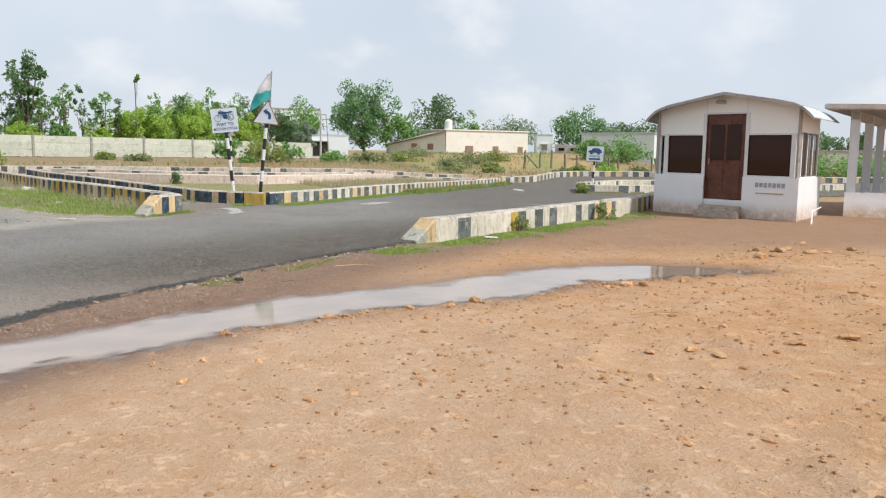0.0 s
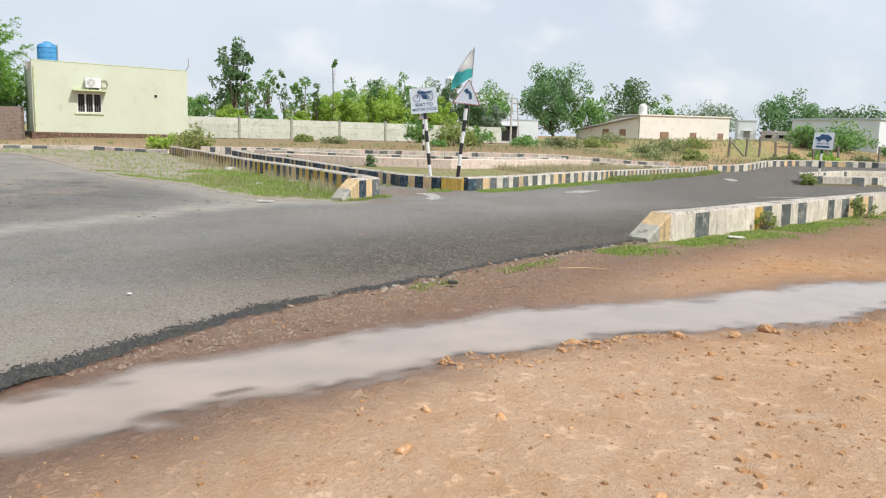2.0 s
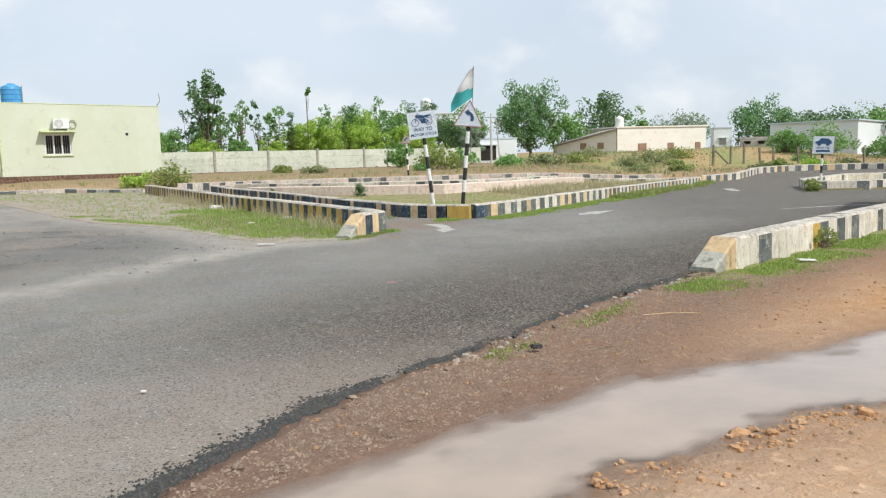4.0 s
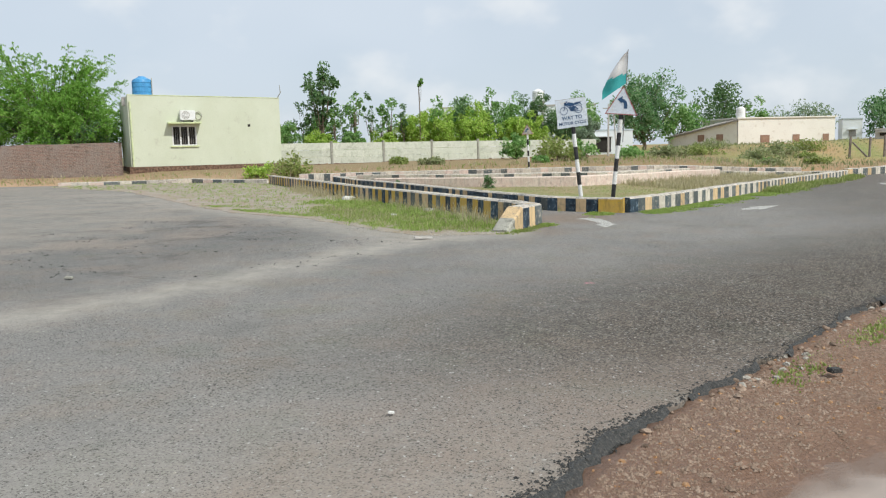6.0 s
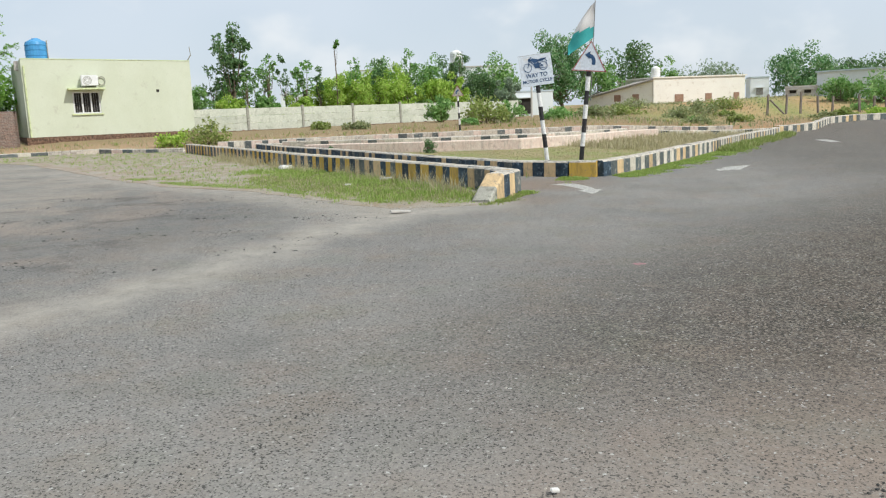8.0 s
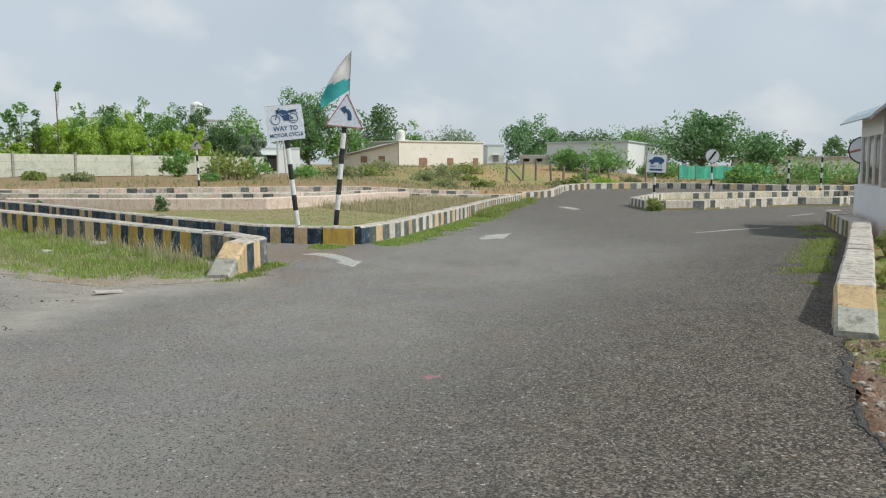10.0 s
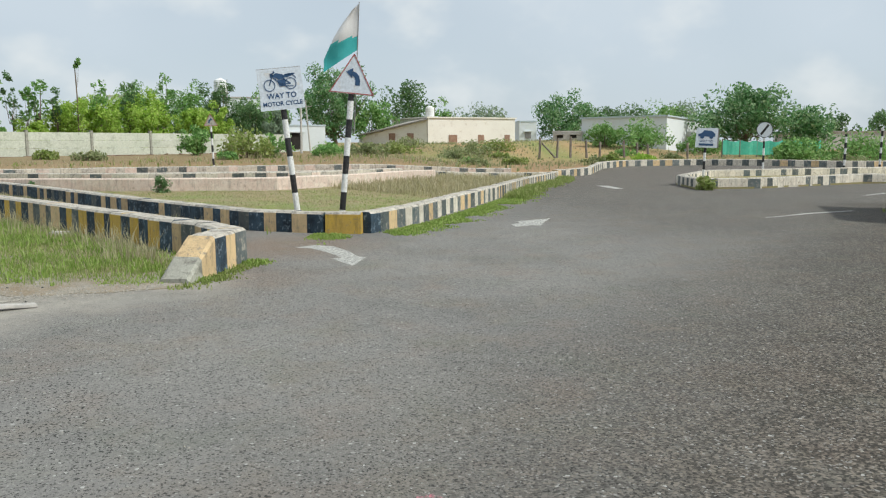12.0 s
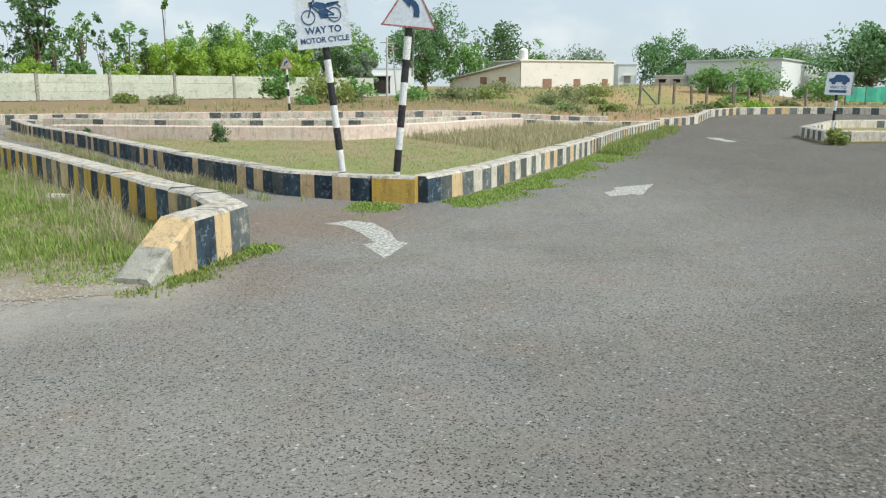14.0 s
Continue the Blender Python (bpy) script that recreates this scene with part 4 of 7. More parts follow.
def tree(x, y, height, radius, seed, material, label, trunk=0.35, clumps=56, per=80, leaf=0.17, flat=0.75, name="tree", bare=0.0, clump_size=0.34, thick=1.0):
    """A trunk with limbs that reach into a crown of leaf clumps."""
    r = random.Random(seed)
    z0 = land(x, y) - 0.1
    t = thing(name, label, "tree" if name == "tree" else "shrub", at=pose(x, y, z0))
    crown_low = height * trunk
    cz, rz = (height + crown_low) / 2, (height - crown_low) / 2
    wood, spots = Shape(), []
    tr = (0.02 * height + 0.03) * thick
    top = Vector((r.uniform(-0.1, 0.1) * radius, r.uniform(-0.1, 0.1) * radius, crown_low + rz * 0.5))
    knee = Vector((r.uniform(-0.12, 0.12) * radius, r.uniform(-0.1, 0.1) * radius, crown_low * 0.6 + 0.1))
    wood.tube((0, 0, 0), knee, tr * 1.25, tr, 8).tube(knee, top, tr, tr * 0.55, 8)
    for i in range(clumps):
        a, u = r.uniform(0, 2 * math.pi), r.uniform(-1, 1)
        q = math.sqrt(1 - u * u)
        k = r.uniform(0.45, 0.95) * (1 + 0.22 * math.sin(3 * a + seed) * q)
        c = Vector((math.cos(a) * q * radius * k, math.sin(a) * q * radius * k, cz + u * rz * k * (flat if u < 0 else 1)))
        spots.append((c, radius * clump_size * r.uniform(0.6, 1.25)))
        if i % 3 == 0:
            mid = knee.lerp(c, 0.5) + Vector((0, 0, -0.1 * rz))
            wood.tube(knee.lerp(top, r.uniform(0.2, 0.9)), mid, tr * 0.4, tr * 0.25, 5).tube(mid, c, tr * 0.25, tr * 0.08, 5)
    for i in range(int(bare)):
        a = r.uniform(0, 2 * math.pi)
        c = Vector((math.cos(a) * radius * 0.6, math.sin(a) * radius * 0.4, height * r.uniform(0.95, 1.12)))
        wood.tube(top, c, tr * 0.2, tr * 0.06, 4)
        if i % 2 == 0:
            spots.append((c - Vector((0, 0, 0.1 * height)), radius * 0.3))
    part("trunk", wood, M_BARK, t)
    crown = new("crown", crown_mesh("crown", material, spots, per, leaf, seed))
    crown.parent = t
    return t


def shrub(x, y, height, radius, seed, material, label, per=42, leaf=0.12, clumps=22):
    r = random.Random(seed)
    t = thing("shrub", label, "shrub", at=pose(x, y, land(x, y) - 0.03))
    wood, spots = Shape(), []
    for i in range(clumps):
        a, k = r.uniform(0, 2 * math.pi), r.uniform(0.1, 1.0)
        c = Vector((math.cos(a) * radius * k, math.sin(a) * radius * k, height * r.uniform(0.15, 1.0) * (1.1 - 0.55 * k)))
        spots.append((c, max(radius * 0.3, height * 0.18) * r.uniform(0.6, 1.2)))
        wood.tube((c.x * 0.2, c.y * 0.2, 0), c, 0.02 * height ** 0.5, 0.006, 4)
    part("stem", wood, M_BARK, t)
    leaves = new("foliage", crown_mesh("foliage", material, spots, per, leaf, seed))
    leaves.parent = t
    return t


def feather_tree(x, y, height, radius, seed, label, fronds=60, material=None):
    """A thorn tree: many arching branches, each with fine drooping sprays of narrow leaflets."""
    r, g = random.Random(seed), np.random.RandomState(seed)
    t = thing("thorn_tree", label, "tree", at=pose(x, y, land(x, y) - 0.1))
    wood = Shape()
    fork = Vector((0, 0, height * 0.16))
    wood.tube((0, 0, 0), fork, 0.16, 0.12, 7)
    leaves = []
    for i in range(fronds):
        a, u = r.uniform(0, 2 * math.pi), r.random() ** 0.7
        reach = radius * r.uniform(0.55, 1.12) * math.sqrt(1.02 - 0.72 * u * u)
        tip = Vector((math.cos(a) * reach, math.sin(a) * reach, height * (0.14 + 0.84 * u * r.uniform(0.85, 1.08))))
        mid = fork.lerp(tip, 0.55) + Vector((0, 0, height * (0.05 + 0.1 * (1 - u))))
        wood.tube(fork, mid, 0.045, 0.022, 4).tube(mid, tip, 0.022, 0.005, 4)
        p0, p1, p2 = (np.array(v) for v in (fork, mid * 2 - (fork + tip) / 2, tip))
        for k in range(20):
            s = 0.35 + 0.65 * (k + r.random()) / 20
            base = (1 - s) ** 2 * p0 + 2 * s * (1 - s) * p1 + s * s * p2
            way = (p2 - p0) / np.linalg.norm(p2 - p0) + g.normal(size=3) * 0.42
            way /= np.linalg.norm(way)
            length = height * r.uniform(0.08, 0.17) * (1.2 - 0.5 * s)
            w = np.linspace(0.1, 1, 22)[:, None]
            line = base + way * w * length + np.array((0, 0, -0.6)) * length * w * w
            leaves.append(np.concatenate((line + g.normal(size=(22, 3)) * 0.03, np.tile(way, (22, 1))), 1))
    spray = np.concatenate(leaves)
    n = len(spray)
    p, d = spray[:, :3], spray[:, 3:] * 0.8 + g.normal(size=(n, 3)) * 0.45
    d /= np.linalg.norm(d, axis=1)[:, None]
    w = np.cross(d, g.normal(size=(n, 3)))
    w /= np.linalg.norm(w, axis=1)[:, None]
    size = g.uniform(0.06, 0.115, n)[:, None]
    quad = np.stack([p - d * size, p - w * size * 0.28, p + d * size, p + w * size * 0.28], 1).reshape(-1, 3)
    me = bpy.data.meshes.new("crown")
    me.from_pydata(quad.tolist(), [], np.arange(4 * n).reshape(-1, 4).tolist())
    me.materials.append(material or M_LEAF)
    part("trunk", wood, M_BARK, t)
    # inner clumps use darker leaves, painting the crown's inner shade into their colour
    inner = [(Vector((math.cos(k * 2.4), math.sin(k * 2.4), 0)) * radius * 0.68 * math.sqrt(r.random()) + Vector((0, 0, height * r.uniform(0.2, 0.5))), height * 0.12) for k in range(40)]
    new("inner_shade_foliage", crown_mesh("inner_shade_foliage", M_DARK, inner, 90, 0.1, seed)).parent = t
    new("crown", me).parent = t
    return t


def blades(name, label, region, n, height, material, seed, width=0.012, z=None, clump=4):
    """Grass: thin bent blades in tufts, joined into one mesh. region(r) gives a place or None."""
    r = random.Random(seed)
    v, f = [], []
    made = 0
    while made < n:
        p = region(r)
        made += 1
        if p is None:
            continue
        gz = land(*p) + (z if z is not None else 0.0)
        scale = r.uniform(0.55, 1.3)
        for k in range(clump):
            x, y = p[0] + r.gauss(0, 0.04), p[1] + r.gauss(0, 0.04)
            a, h = r.uniform(0, 2 * math.pi), height * scale * r.uniform(0.4, 1.1)
            w, b = width * r.uniform(0.7, 1.4), h * r.uniform(0.15, 0.7)
            c, s = math.cos(a), math.sin(a)
            i = len(v)
            v += [(x - s * w, y + c * w, gz - 0.02), (x + s * w, y - c * w, gz - 0.02), (x + c * b * 0.4 + s * w * 0.7, y + s * b * 0.4 - c * w * 0.7, gz + h * 0.6),
                  (x + c * b * 0.4 - s * w * 0.7, y + s * b * 0.4 + c * w * 0.7, gz + h * 0.6), (x + c * b, y + s * b, gz + h)]
            f += [(i, i + 1, i + 2, i + 3), (i + 3, i + 2, i + 4)]
    me = bpy.data.meshes.new(name)
    me.from_pydata(v, [], f)
    me.materials.append(material)
    return tagged(new(name, me), label, "grass", kind="stuff")


def in_poly(poly, patchy=0.0, seed=0.0, near=None):
    xs, ys = [p[0] for p in poly], [p[1] for p in poly]

    def pick(r):
        x, y = r.uniform(min(xs), max(xs)), r.uniform(min(ys), max(ys))
        if not inside(x, y, poly) or (15 < x < 26 and 66 < y < 92 and r.random() < 0.45) or noise.noise((x * 0.7, y * 0.7, seed)) < patchy - 0.5 * r.random():
            return None
        return x, y
    return pick


def thinning(pick):
    """Fewer tufts towards the verge's dusty far end and its trodden front."""
    def fewer(r):
        p = pick(r)
        return p if p and r.random() < (0.25 + 0.75 * S((p[0] + 12) / 6)) * (0.1 + 0.9 * S((near_line(*p, VERGE_FRONT) - 0.35) / 1.1)) else None
    return fewer


def along(line, side, spread):
    segs = [(Vector(a), Vector(b)) for a, b in zip(line, line[1:])]
    weights = [(b - a).length for a, b in segs]

    def pick(r):
        a, b = r.choices(segs, weights)[0]
        d = (b - a).normalized()
        p = a.lerp(b, r.random()) + Vector((-d.y, d.x)) * side * (0.16 + abs(r.gauss(0, spread)))
        return None if noise.noise((p.x * 1.1, p.y * 1.1, 5)) < 0.02 - 0.2 * r.random() else (p.x, p.y)
    return pick


NEAR_ISLAND = [(-2.0, 23.4), (-1.5, 23.3), (1.5, 28.0), (3.6, 32.6), (4.6, 35.0), (0.8, 37.2), (-2.5, 34.5), (-8.6, 35.8), (-8.7, 34.0), (-5.0, 27.5), (-3.0, 24.0)]
blades("grass", "short mixed green and dry island turf", in_poly(NEAR_ISLAND, -0.05, 3), 34000, 0.07, M_GRASS, 41, 0.008)
blades("dry_grass", "taller dry straw-coloured grass tufts on the island", in_poly(NEAR_ISLAND, 0.12, 8), 9000, 0.11, M_DRY, 42, 0.005)
blades("dry_grass", "dry grass stalks towards the island's far side", in_poly([(1.5, 29), (6.3, 39), (9.6, 44.4), (4, 44), (1.2, 38.5), (-1, 36)], -0.1, 9), 9000, 0.3, M_DRY, 43, 0.01)
blades("grass", "tufts of green grass straggling over the verge's dusty edge", along([(-3.9, 18.6), (-5.2, 18.6), (-6.4, 19.8), (-8.6, 22.5), (-11, 24.4), (-13.5, 27.2)], -1, 0.35), 3200, 0.035, M_LAWN, 144, 0.007)
blades("grass", "tufts of green grass on the dusty verge", thinning(in_poly(VERGE, 0.0, 6)), 46000, 0.075, M_LAWN, 44, 0.008)
blades("dry_grass", "tall dry grass stalks beside the striped kerb", along([(-3.9, 20.0), (-4.6, 21.9), (-5.6, 23.6), (-7.0, 25.9), (-9.2, 29.2), (-13.4, 36.8)], 1, 0.3), 1000, 0.32, M_DRY, 45, 0.0045)
NEAR_VERGE = [(-3.9, 19.8), (-4.2, 18.9), (-5.2, 18.7), (-6.6, 20.1), (-8.8, 23), (-9.6, 26.0), (-8.2, 27.6), (-6.6, 25.2), (-4.3, 21.6)]
blades("grass", "fine short green and yellowing grass on the near verge", thinning(in_poly(NEAR_VERGE, -0.1, 16)), 26000, 0.06, M_GRASS, 244, 0.0045)
blades("dry_grass", "straw-dry short grass mixed into the near verge", thinning(in_poly(NEAR_VERGE, 0.1, 18)), 9000, 0.085, M_DRY, 245, 0.004)
blades("dry_grass", "straw tufts and weeds in the gutter along the island's dark kerb", along([(-2.7, 23.3), (-3.7, 24.4), (-5.8, 27.6), (-9.2, 33.9), (-12.2, 39.0)], 1, 0.14), 1500, 0.17, M_DRY, 246, 0.006)
blades("grass", "green weeds in the gutter along the island's dark kerb", along([(-2.7, 23.3), (-3.7, 24.4), (-5.8, 27.6), (-9.2, 33.9)], 1, 0.12), 900, 0.12, M_GRASS, 247, 0.007)
blades("grass", "green grass beside the striped kerb", along([(-3.9, 19.6), (-4.5, 21.6), (-5.6, 23.6), (-7.0, 25.9), (-9.2, 29.2)], 1, 0.7), 6500, 0.11, M_LAWN, 46, 0.007)


def kerb_foot(r):
    a, b = ((-3.98, 18.5), (-3.45, 19.05)) if r.random() < 0.25 else ((-3.72, 18.9), (-3.26, 20.1))
    u, w = r.random(), abs(r.gauss(0, 0.1))
    return None if noise.noise((u * 9, w * 9, 3)) < -0.02 - w else (a[0] + (b[0] - a[0]) * u + 0.14 + w * 0.85, a[1] + (b[1] - a[1]) * u - 0.08 - w * 0.5)


blades("grass", "leafy green weeds round the foot of the kerb's sloping end", kerb_foot, 330, 0.042, M_GRASS, 147, 0.009)
blades("grass", "low fresh weeds at the kerb's foot", along([(-3.74, 18.85), (-3.43, 19.4), (-3.28, 20.15)], -1, 0.09), 900, 0.05, M_LAWN, 47, 0.014)
blades("grass", "fresh green creeping grass along the island kerb", along([(-2.1, 23.0), (-1.35, 22.78), (-0.25, 24.25), (1.8, 28.0), (2.9, 30.2), (4.6, 34.0)], -1, 0.26), 9000, 0.04, M_LAWN, 48, 0.012)
blades("grass", "dry and green grass along the far island kerb", along([(2.9, 30.2), (5.6, 36.5), (10.0, 44.8)], -1, 0.25), 4000, 0.16, M_GRASS, 49, 0.012)
blades("grass", "fresh green creeping grass on the earth side of the kerb", along([(0.6, 12.5), (1.5, 13.3), (3.7, 15.8), (5.3, 17.6), (8.3, 21.0)], -1, 0.32), 4200, 0.032, M_LAWN, 50, 0.008, -0.02)
blades("grass", "small weeds in the broken road edge", along([(-1.6, 9.3), (-0.1, 11.5), (1.3, 13.4)], -1, 0.1), 500, 0.035, M_GRASS, 51, 0.01, -0.03)
blades("grass", "weeds along the road side of the kerb", along([(3.4, 16.1), (5.0, 17.9), (8.0, 21.3), (10.1, 24.4)], 1, 0.22), 2600, 0.06, M_GRASS, 52, 0.007)
FIELD = [(-58, 47.4), (-32, 47.4), (9, 48.4), (9, 53), (4, 58), (-6, 54), (-18, 51.5), (-29.5, 50.6), (-58, 49.4)]
blades("dry_grass", "dry tall weeds below the garden wall", in_poly(FIELD, 0.15, 2), 5000, 0.22, M_DRY, 53, 0.012)
blades("grass", "green weeds below the garden wall", in_poly(FIELD, 0.2, 4), 3000, 0.2, M_GRASS, 54, 0.014)
MOUND = [(6, 50), (11, 50), (16.5, 56.5), (23, 57), (30, 52.5), (45, 54), (45, 66), (27, 72), (26, 96), (8, 96), (2, 66)]
blades("grass", "green weeds over the far earth bank", in_poly(MOUND, 0.2, 7), 5200, 0.24, M_WEED, 55, 0.02)
blades("dry_grass", "dry straw weeds over the far earth bank", in_poly(MOUND, 0.15, 11), 4500, 0.26, M_DRY, 56, 0.014)

feather_tree(-38.5, 57.5, 8.4, 6.2, 61, "broad feathery green thorn tree behind the brick wall", 190, M_THORN)
feather_tree(-46.5, 55.0, 8.6, 5.5, 62, "broad feathery green thorn tree behind the brick wall", 140, M_THORN)
feather_tree(-43.5, 54.0, 6.6, 4.6, 59, "feathery green thorn tree behind the brick wall", 90, M_THORN)
feather_tree(-35.2, 55.2, 5.6, 3.4, 58, "low feathery thorn tree behind the brick wall", 80, M_THORN)
feather_tree(-33.0, 66.0, 5.2, 3.0, 63, "small thorn tree behind the green house", 40, M_DARK)
tree(-25.5, 79, 9.3, 1.7, 64, M_DARK, "tall slender dark green tree above the garden wall", 0.3, 36, 70, 0.17, 1.0)
tree(-22.6, 79.8, 7.5, 0.9, 65, M_LEAF, "thin sparse sapling above the garden wall", 0.35, 14, 26, 0.15, 1.0)
tree(-19.3, 80.6, 6.3, 1.1, 66, M_LEAF, "thin sparse sapling above the garden wall", 0.35, 14, 26, 0.15, 1.0)
for i, (x, y, h, w) in enumerate([(-27.4, 79.0, 6.4, 0.8), (-24.4, 79.4, 6.8, 0.6), (-21.2, 80.2, 6.7, 0.7), (-20.2, 80.4, 5.6, 0.6), (-18.2, 81.0, 6.0, 0.6), (-15.2, 82.4, 6.6, 0.8), (-13.2, 83.2, 7.0, 0.7), (-10.6, 84.4, 7.3, 0.8)]):
    tree(x, y, h, w, 600 + i, (M_DARK, M_LEAF)[i % 2], "thin sparse sapling above the garden wall", 0.3, 16, 22, 0.14, 1.0, thick=0.5, clump_size=0.42)
tree(-16.7, 81.1, 7.6, 0.42, 67, M_LEAF, "bare thin stem with a small tuft of leaves on top", 0.9, 8, 40, 0.13, 1.0, thick=0.3)
tree(-23.6, 80.5, 6.0, 1.0, 68, M_LEAF, "thin leafy sapling above the garden wall", 0.3, 16, 26, 0.15, 1.0)
for i, (x, y, h, w, m) in enumerate([(-28.5, 76.5, 4.7, 1.7, M_LEAF), (-25.0, 77.5, 3.4, 1.6, M_BRIGHT), (-22.3, 78.5, 3.2, 1.3, M_LEAF), (-19.8, 80.0, 3.3, 1.5, M_BRIGHT), (-17.0, 82.0, 5.4, 1.9, M_BRIGHT), (-14.6, 82.5, 5.0, 1.7, M_BRIGHT),
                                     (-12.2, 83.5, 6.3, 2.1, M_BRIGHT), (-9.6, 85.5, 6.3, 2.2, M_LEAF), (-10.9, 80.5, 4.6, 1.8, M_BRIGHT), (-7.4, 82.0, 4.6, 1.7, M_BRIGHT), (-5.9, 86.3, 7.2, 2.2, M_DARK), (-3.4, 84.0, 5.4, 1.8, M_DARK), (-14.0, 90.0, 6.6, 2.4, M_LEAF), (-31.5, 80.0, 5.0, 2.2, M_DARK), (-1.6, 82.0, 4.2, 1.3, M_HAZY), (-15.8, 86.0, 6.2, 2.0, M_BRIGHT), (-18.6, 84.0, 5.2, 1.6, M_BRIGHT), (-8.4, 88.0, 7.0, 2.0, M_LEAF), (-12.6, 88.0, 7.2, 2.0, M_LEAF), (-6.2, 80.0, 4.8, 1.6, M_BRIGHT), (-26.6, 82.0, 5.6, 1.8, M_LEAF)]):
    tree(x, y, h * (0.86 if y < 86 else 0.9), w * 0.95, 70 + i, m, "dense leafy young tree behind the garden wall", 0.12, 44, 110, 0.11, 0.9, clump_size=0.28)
tree(5.5, 103.5, 8.4, 4.1, 90, M_NEEM, "large round neem tree with bare top twigs", 0.1, 100, 90, 0.17, 0.9, bare=20, clump_size=0.21)
tree(9.6, 104.5, 5.0, 2.7, 91, M_LEAF, "leafy tree beside the cream building", 0.12, 34, 60, 0.22, 0.9)
tree(18.7, 131.9, 8.6, 3.9, 92, M_DARK, "dark leafy tree behind the cream building", 0.15, 44, 60, 0.24, 0.85, bare=5)
tree(24.0, 135, 6.4, 2.6, 93, M_LEAF, "leafy tree behind the cream building", 0.15, 30, 50, 0.24)
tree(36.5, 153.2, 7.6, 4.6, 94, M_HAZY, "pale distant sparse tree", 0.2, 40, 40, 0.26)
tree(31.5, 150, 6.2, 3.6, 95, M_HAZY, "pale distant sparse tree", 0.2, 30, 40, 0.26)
tree(36.8, 113.4, 7.4, 4.4, 96, M_NEEM, "large round green tree behind the grey hut", 0.08, 70, 90, 0.19, 0.9, clump_size=0.28)
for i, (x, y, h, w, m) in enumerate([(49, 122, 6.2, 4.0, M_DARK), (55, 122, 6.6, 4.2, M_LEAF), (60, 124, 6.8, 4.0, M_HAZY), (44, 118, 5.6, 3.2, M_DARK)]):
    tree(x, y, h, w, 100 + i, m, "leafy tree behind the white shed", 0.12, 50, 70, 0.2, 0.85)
tree(43.2, 83.2, 6.1, 4.3, 105, M_NEEM, "large spreading green tree beside the white shed", 0.12, 80, 90, 0.19, 0.9, clump_size=0.26)
tree(52.0, 85.8, 4.6, 3.6, 106, M_NEEM, "spreading green tree beside the road", 0.1, 46, 60, 0.22, 0.9)
for i, (x, y) in enumerate([(100, 143), (106, 139), (112, 138), (95, 145)]):
    tree(x, y, 5.6 + 0.4 * (i % 2), 3.2, 110 + i, M_DARK, "distant dark tree on the skyline", 0.25, 22, 40, 0.3)
shrub(27.9, 73.6, 2.3, 2.3, 120, M_LEAF, "spreading thorn bush in front of the white shed", 60, 0.12, 44)
shrub(25.6, 76.0, 2.0, 1.6, 121, M_LEAF, "spreading thorn bush in front of the white shed", 60, 0.12, 34)
shrub(31.6, 70.5, 1.5, 1.7, 122, M_LEAF, "low thorn bush in front of the white shed", 60, 0.12, 34)
tree(-1.8, 99.0, 6.6, 2.6, 123, M_LEAF, "leafy tree in front of the white house", 0.12, 44, 70, 0.17, 0.9)
for i, (x, y, h, w) in enumerate([(31.5, 57.5, 1.4, 2.0), (35.0, 57.0, 1.5, 2.6), (39.0, 56.5, 1.6, 2.8), (43, 57, 1.5, 2.6), (47, 58, 1.6, 3.0), (29.7, 56.5, 1.4, 1.2)]):
    shrub(x, y, h, w, 130 + i, M_LEAF, "dense green roadside bush", 60, 0.12, 34)
shrub(-3.5, 56.0, 1.5, 1.5, 140, M_GRASS, "pale leafy weed bush beside the garden wall", 46, 0.12, 28)
shrub(-2.0, 58.0, 1.2, 1.2, 141, M_LEAF, "leafy weed bush beside the garden wall", 40, 0.12, 22)
shrub(-6.6, 63.5, 2.0, 1.0, 142, M_LEAF, "green creeper over the wall's gate post", 60, 0.12, 26)
for i, (x, y, h, w, m) in enumerate([(10.3, 65.2, 0.9, 1.8, M_WEED), (6.9, 70.0, 1.0, 2.0, M_GRASS), (13.4, 72.0, 0.9, 2.4, M_WEED), (3.4, 60.0, 0.9, 1.6, M_WEED), (16.0, 75.0, 0.9, 2.2, M_GRASS), (22.0, 61.0, 0.8, 1.1, M_BRIGHT), (19.3, 60.0, 0.7, 1.0, M_GRASS), (1.0, 58.5, 0.8, 1.4, M_LEAF), (9.0, 78.0, 1.3, 2.0, M_WEED)]):
    shrub(x, y, h * 0.75, w * 0.85, 150 + i, m, "low green bush on the weedy bank", 44, 0.11, 24)
for i in range(18):
    x, y = (rng.uniform(-17, 8), rng.uniform(49, 58)) if i < 4 else (rng.uniform(6, 44), rng.uniform(50, 70))
    size = rng.uniform(0.2, 0.5), rng.uniform(0.5, 1.1)
    if inside(x, y, ROAD_SHORT):
        continue
    shrub(x, y, *size, 400 + i, (M_WEED, M_GRASS, M_WEED, M_LEAF)[i % 4], "low weed bush on the rough far ground", 36, 0.1, 18)
shrub(-18.2, 48.8, 1.2, 1.4, 160, M_GRASS, "tall leafy weeds at the green house's corner", 40, 0.1, 26)
shrub(-19.8, 49.0, 0.8, 1.0, 161, M_BRIGHT, "leafy weeds at the green house's corner", 36, 0.1, 18)
shrub(-5.6, 34.4, 0.62, 0.17, 162, M_DARK, "small upright dark green plant on the island", 30, 0.045, 14)
shrub(-9.5, 36.2, 0.45, 0.28, 163, M_DARK, "small spiky plant on the island", 24, 0.06, 10)
shrub(11.3, 34.9, 0.42, 0.5, 164, M_GRASS, "leafy weed at the small island's kerb", 40, 0.06, 16)
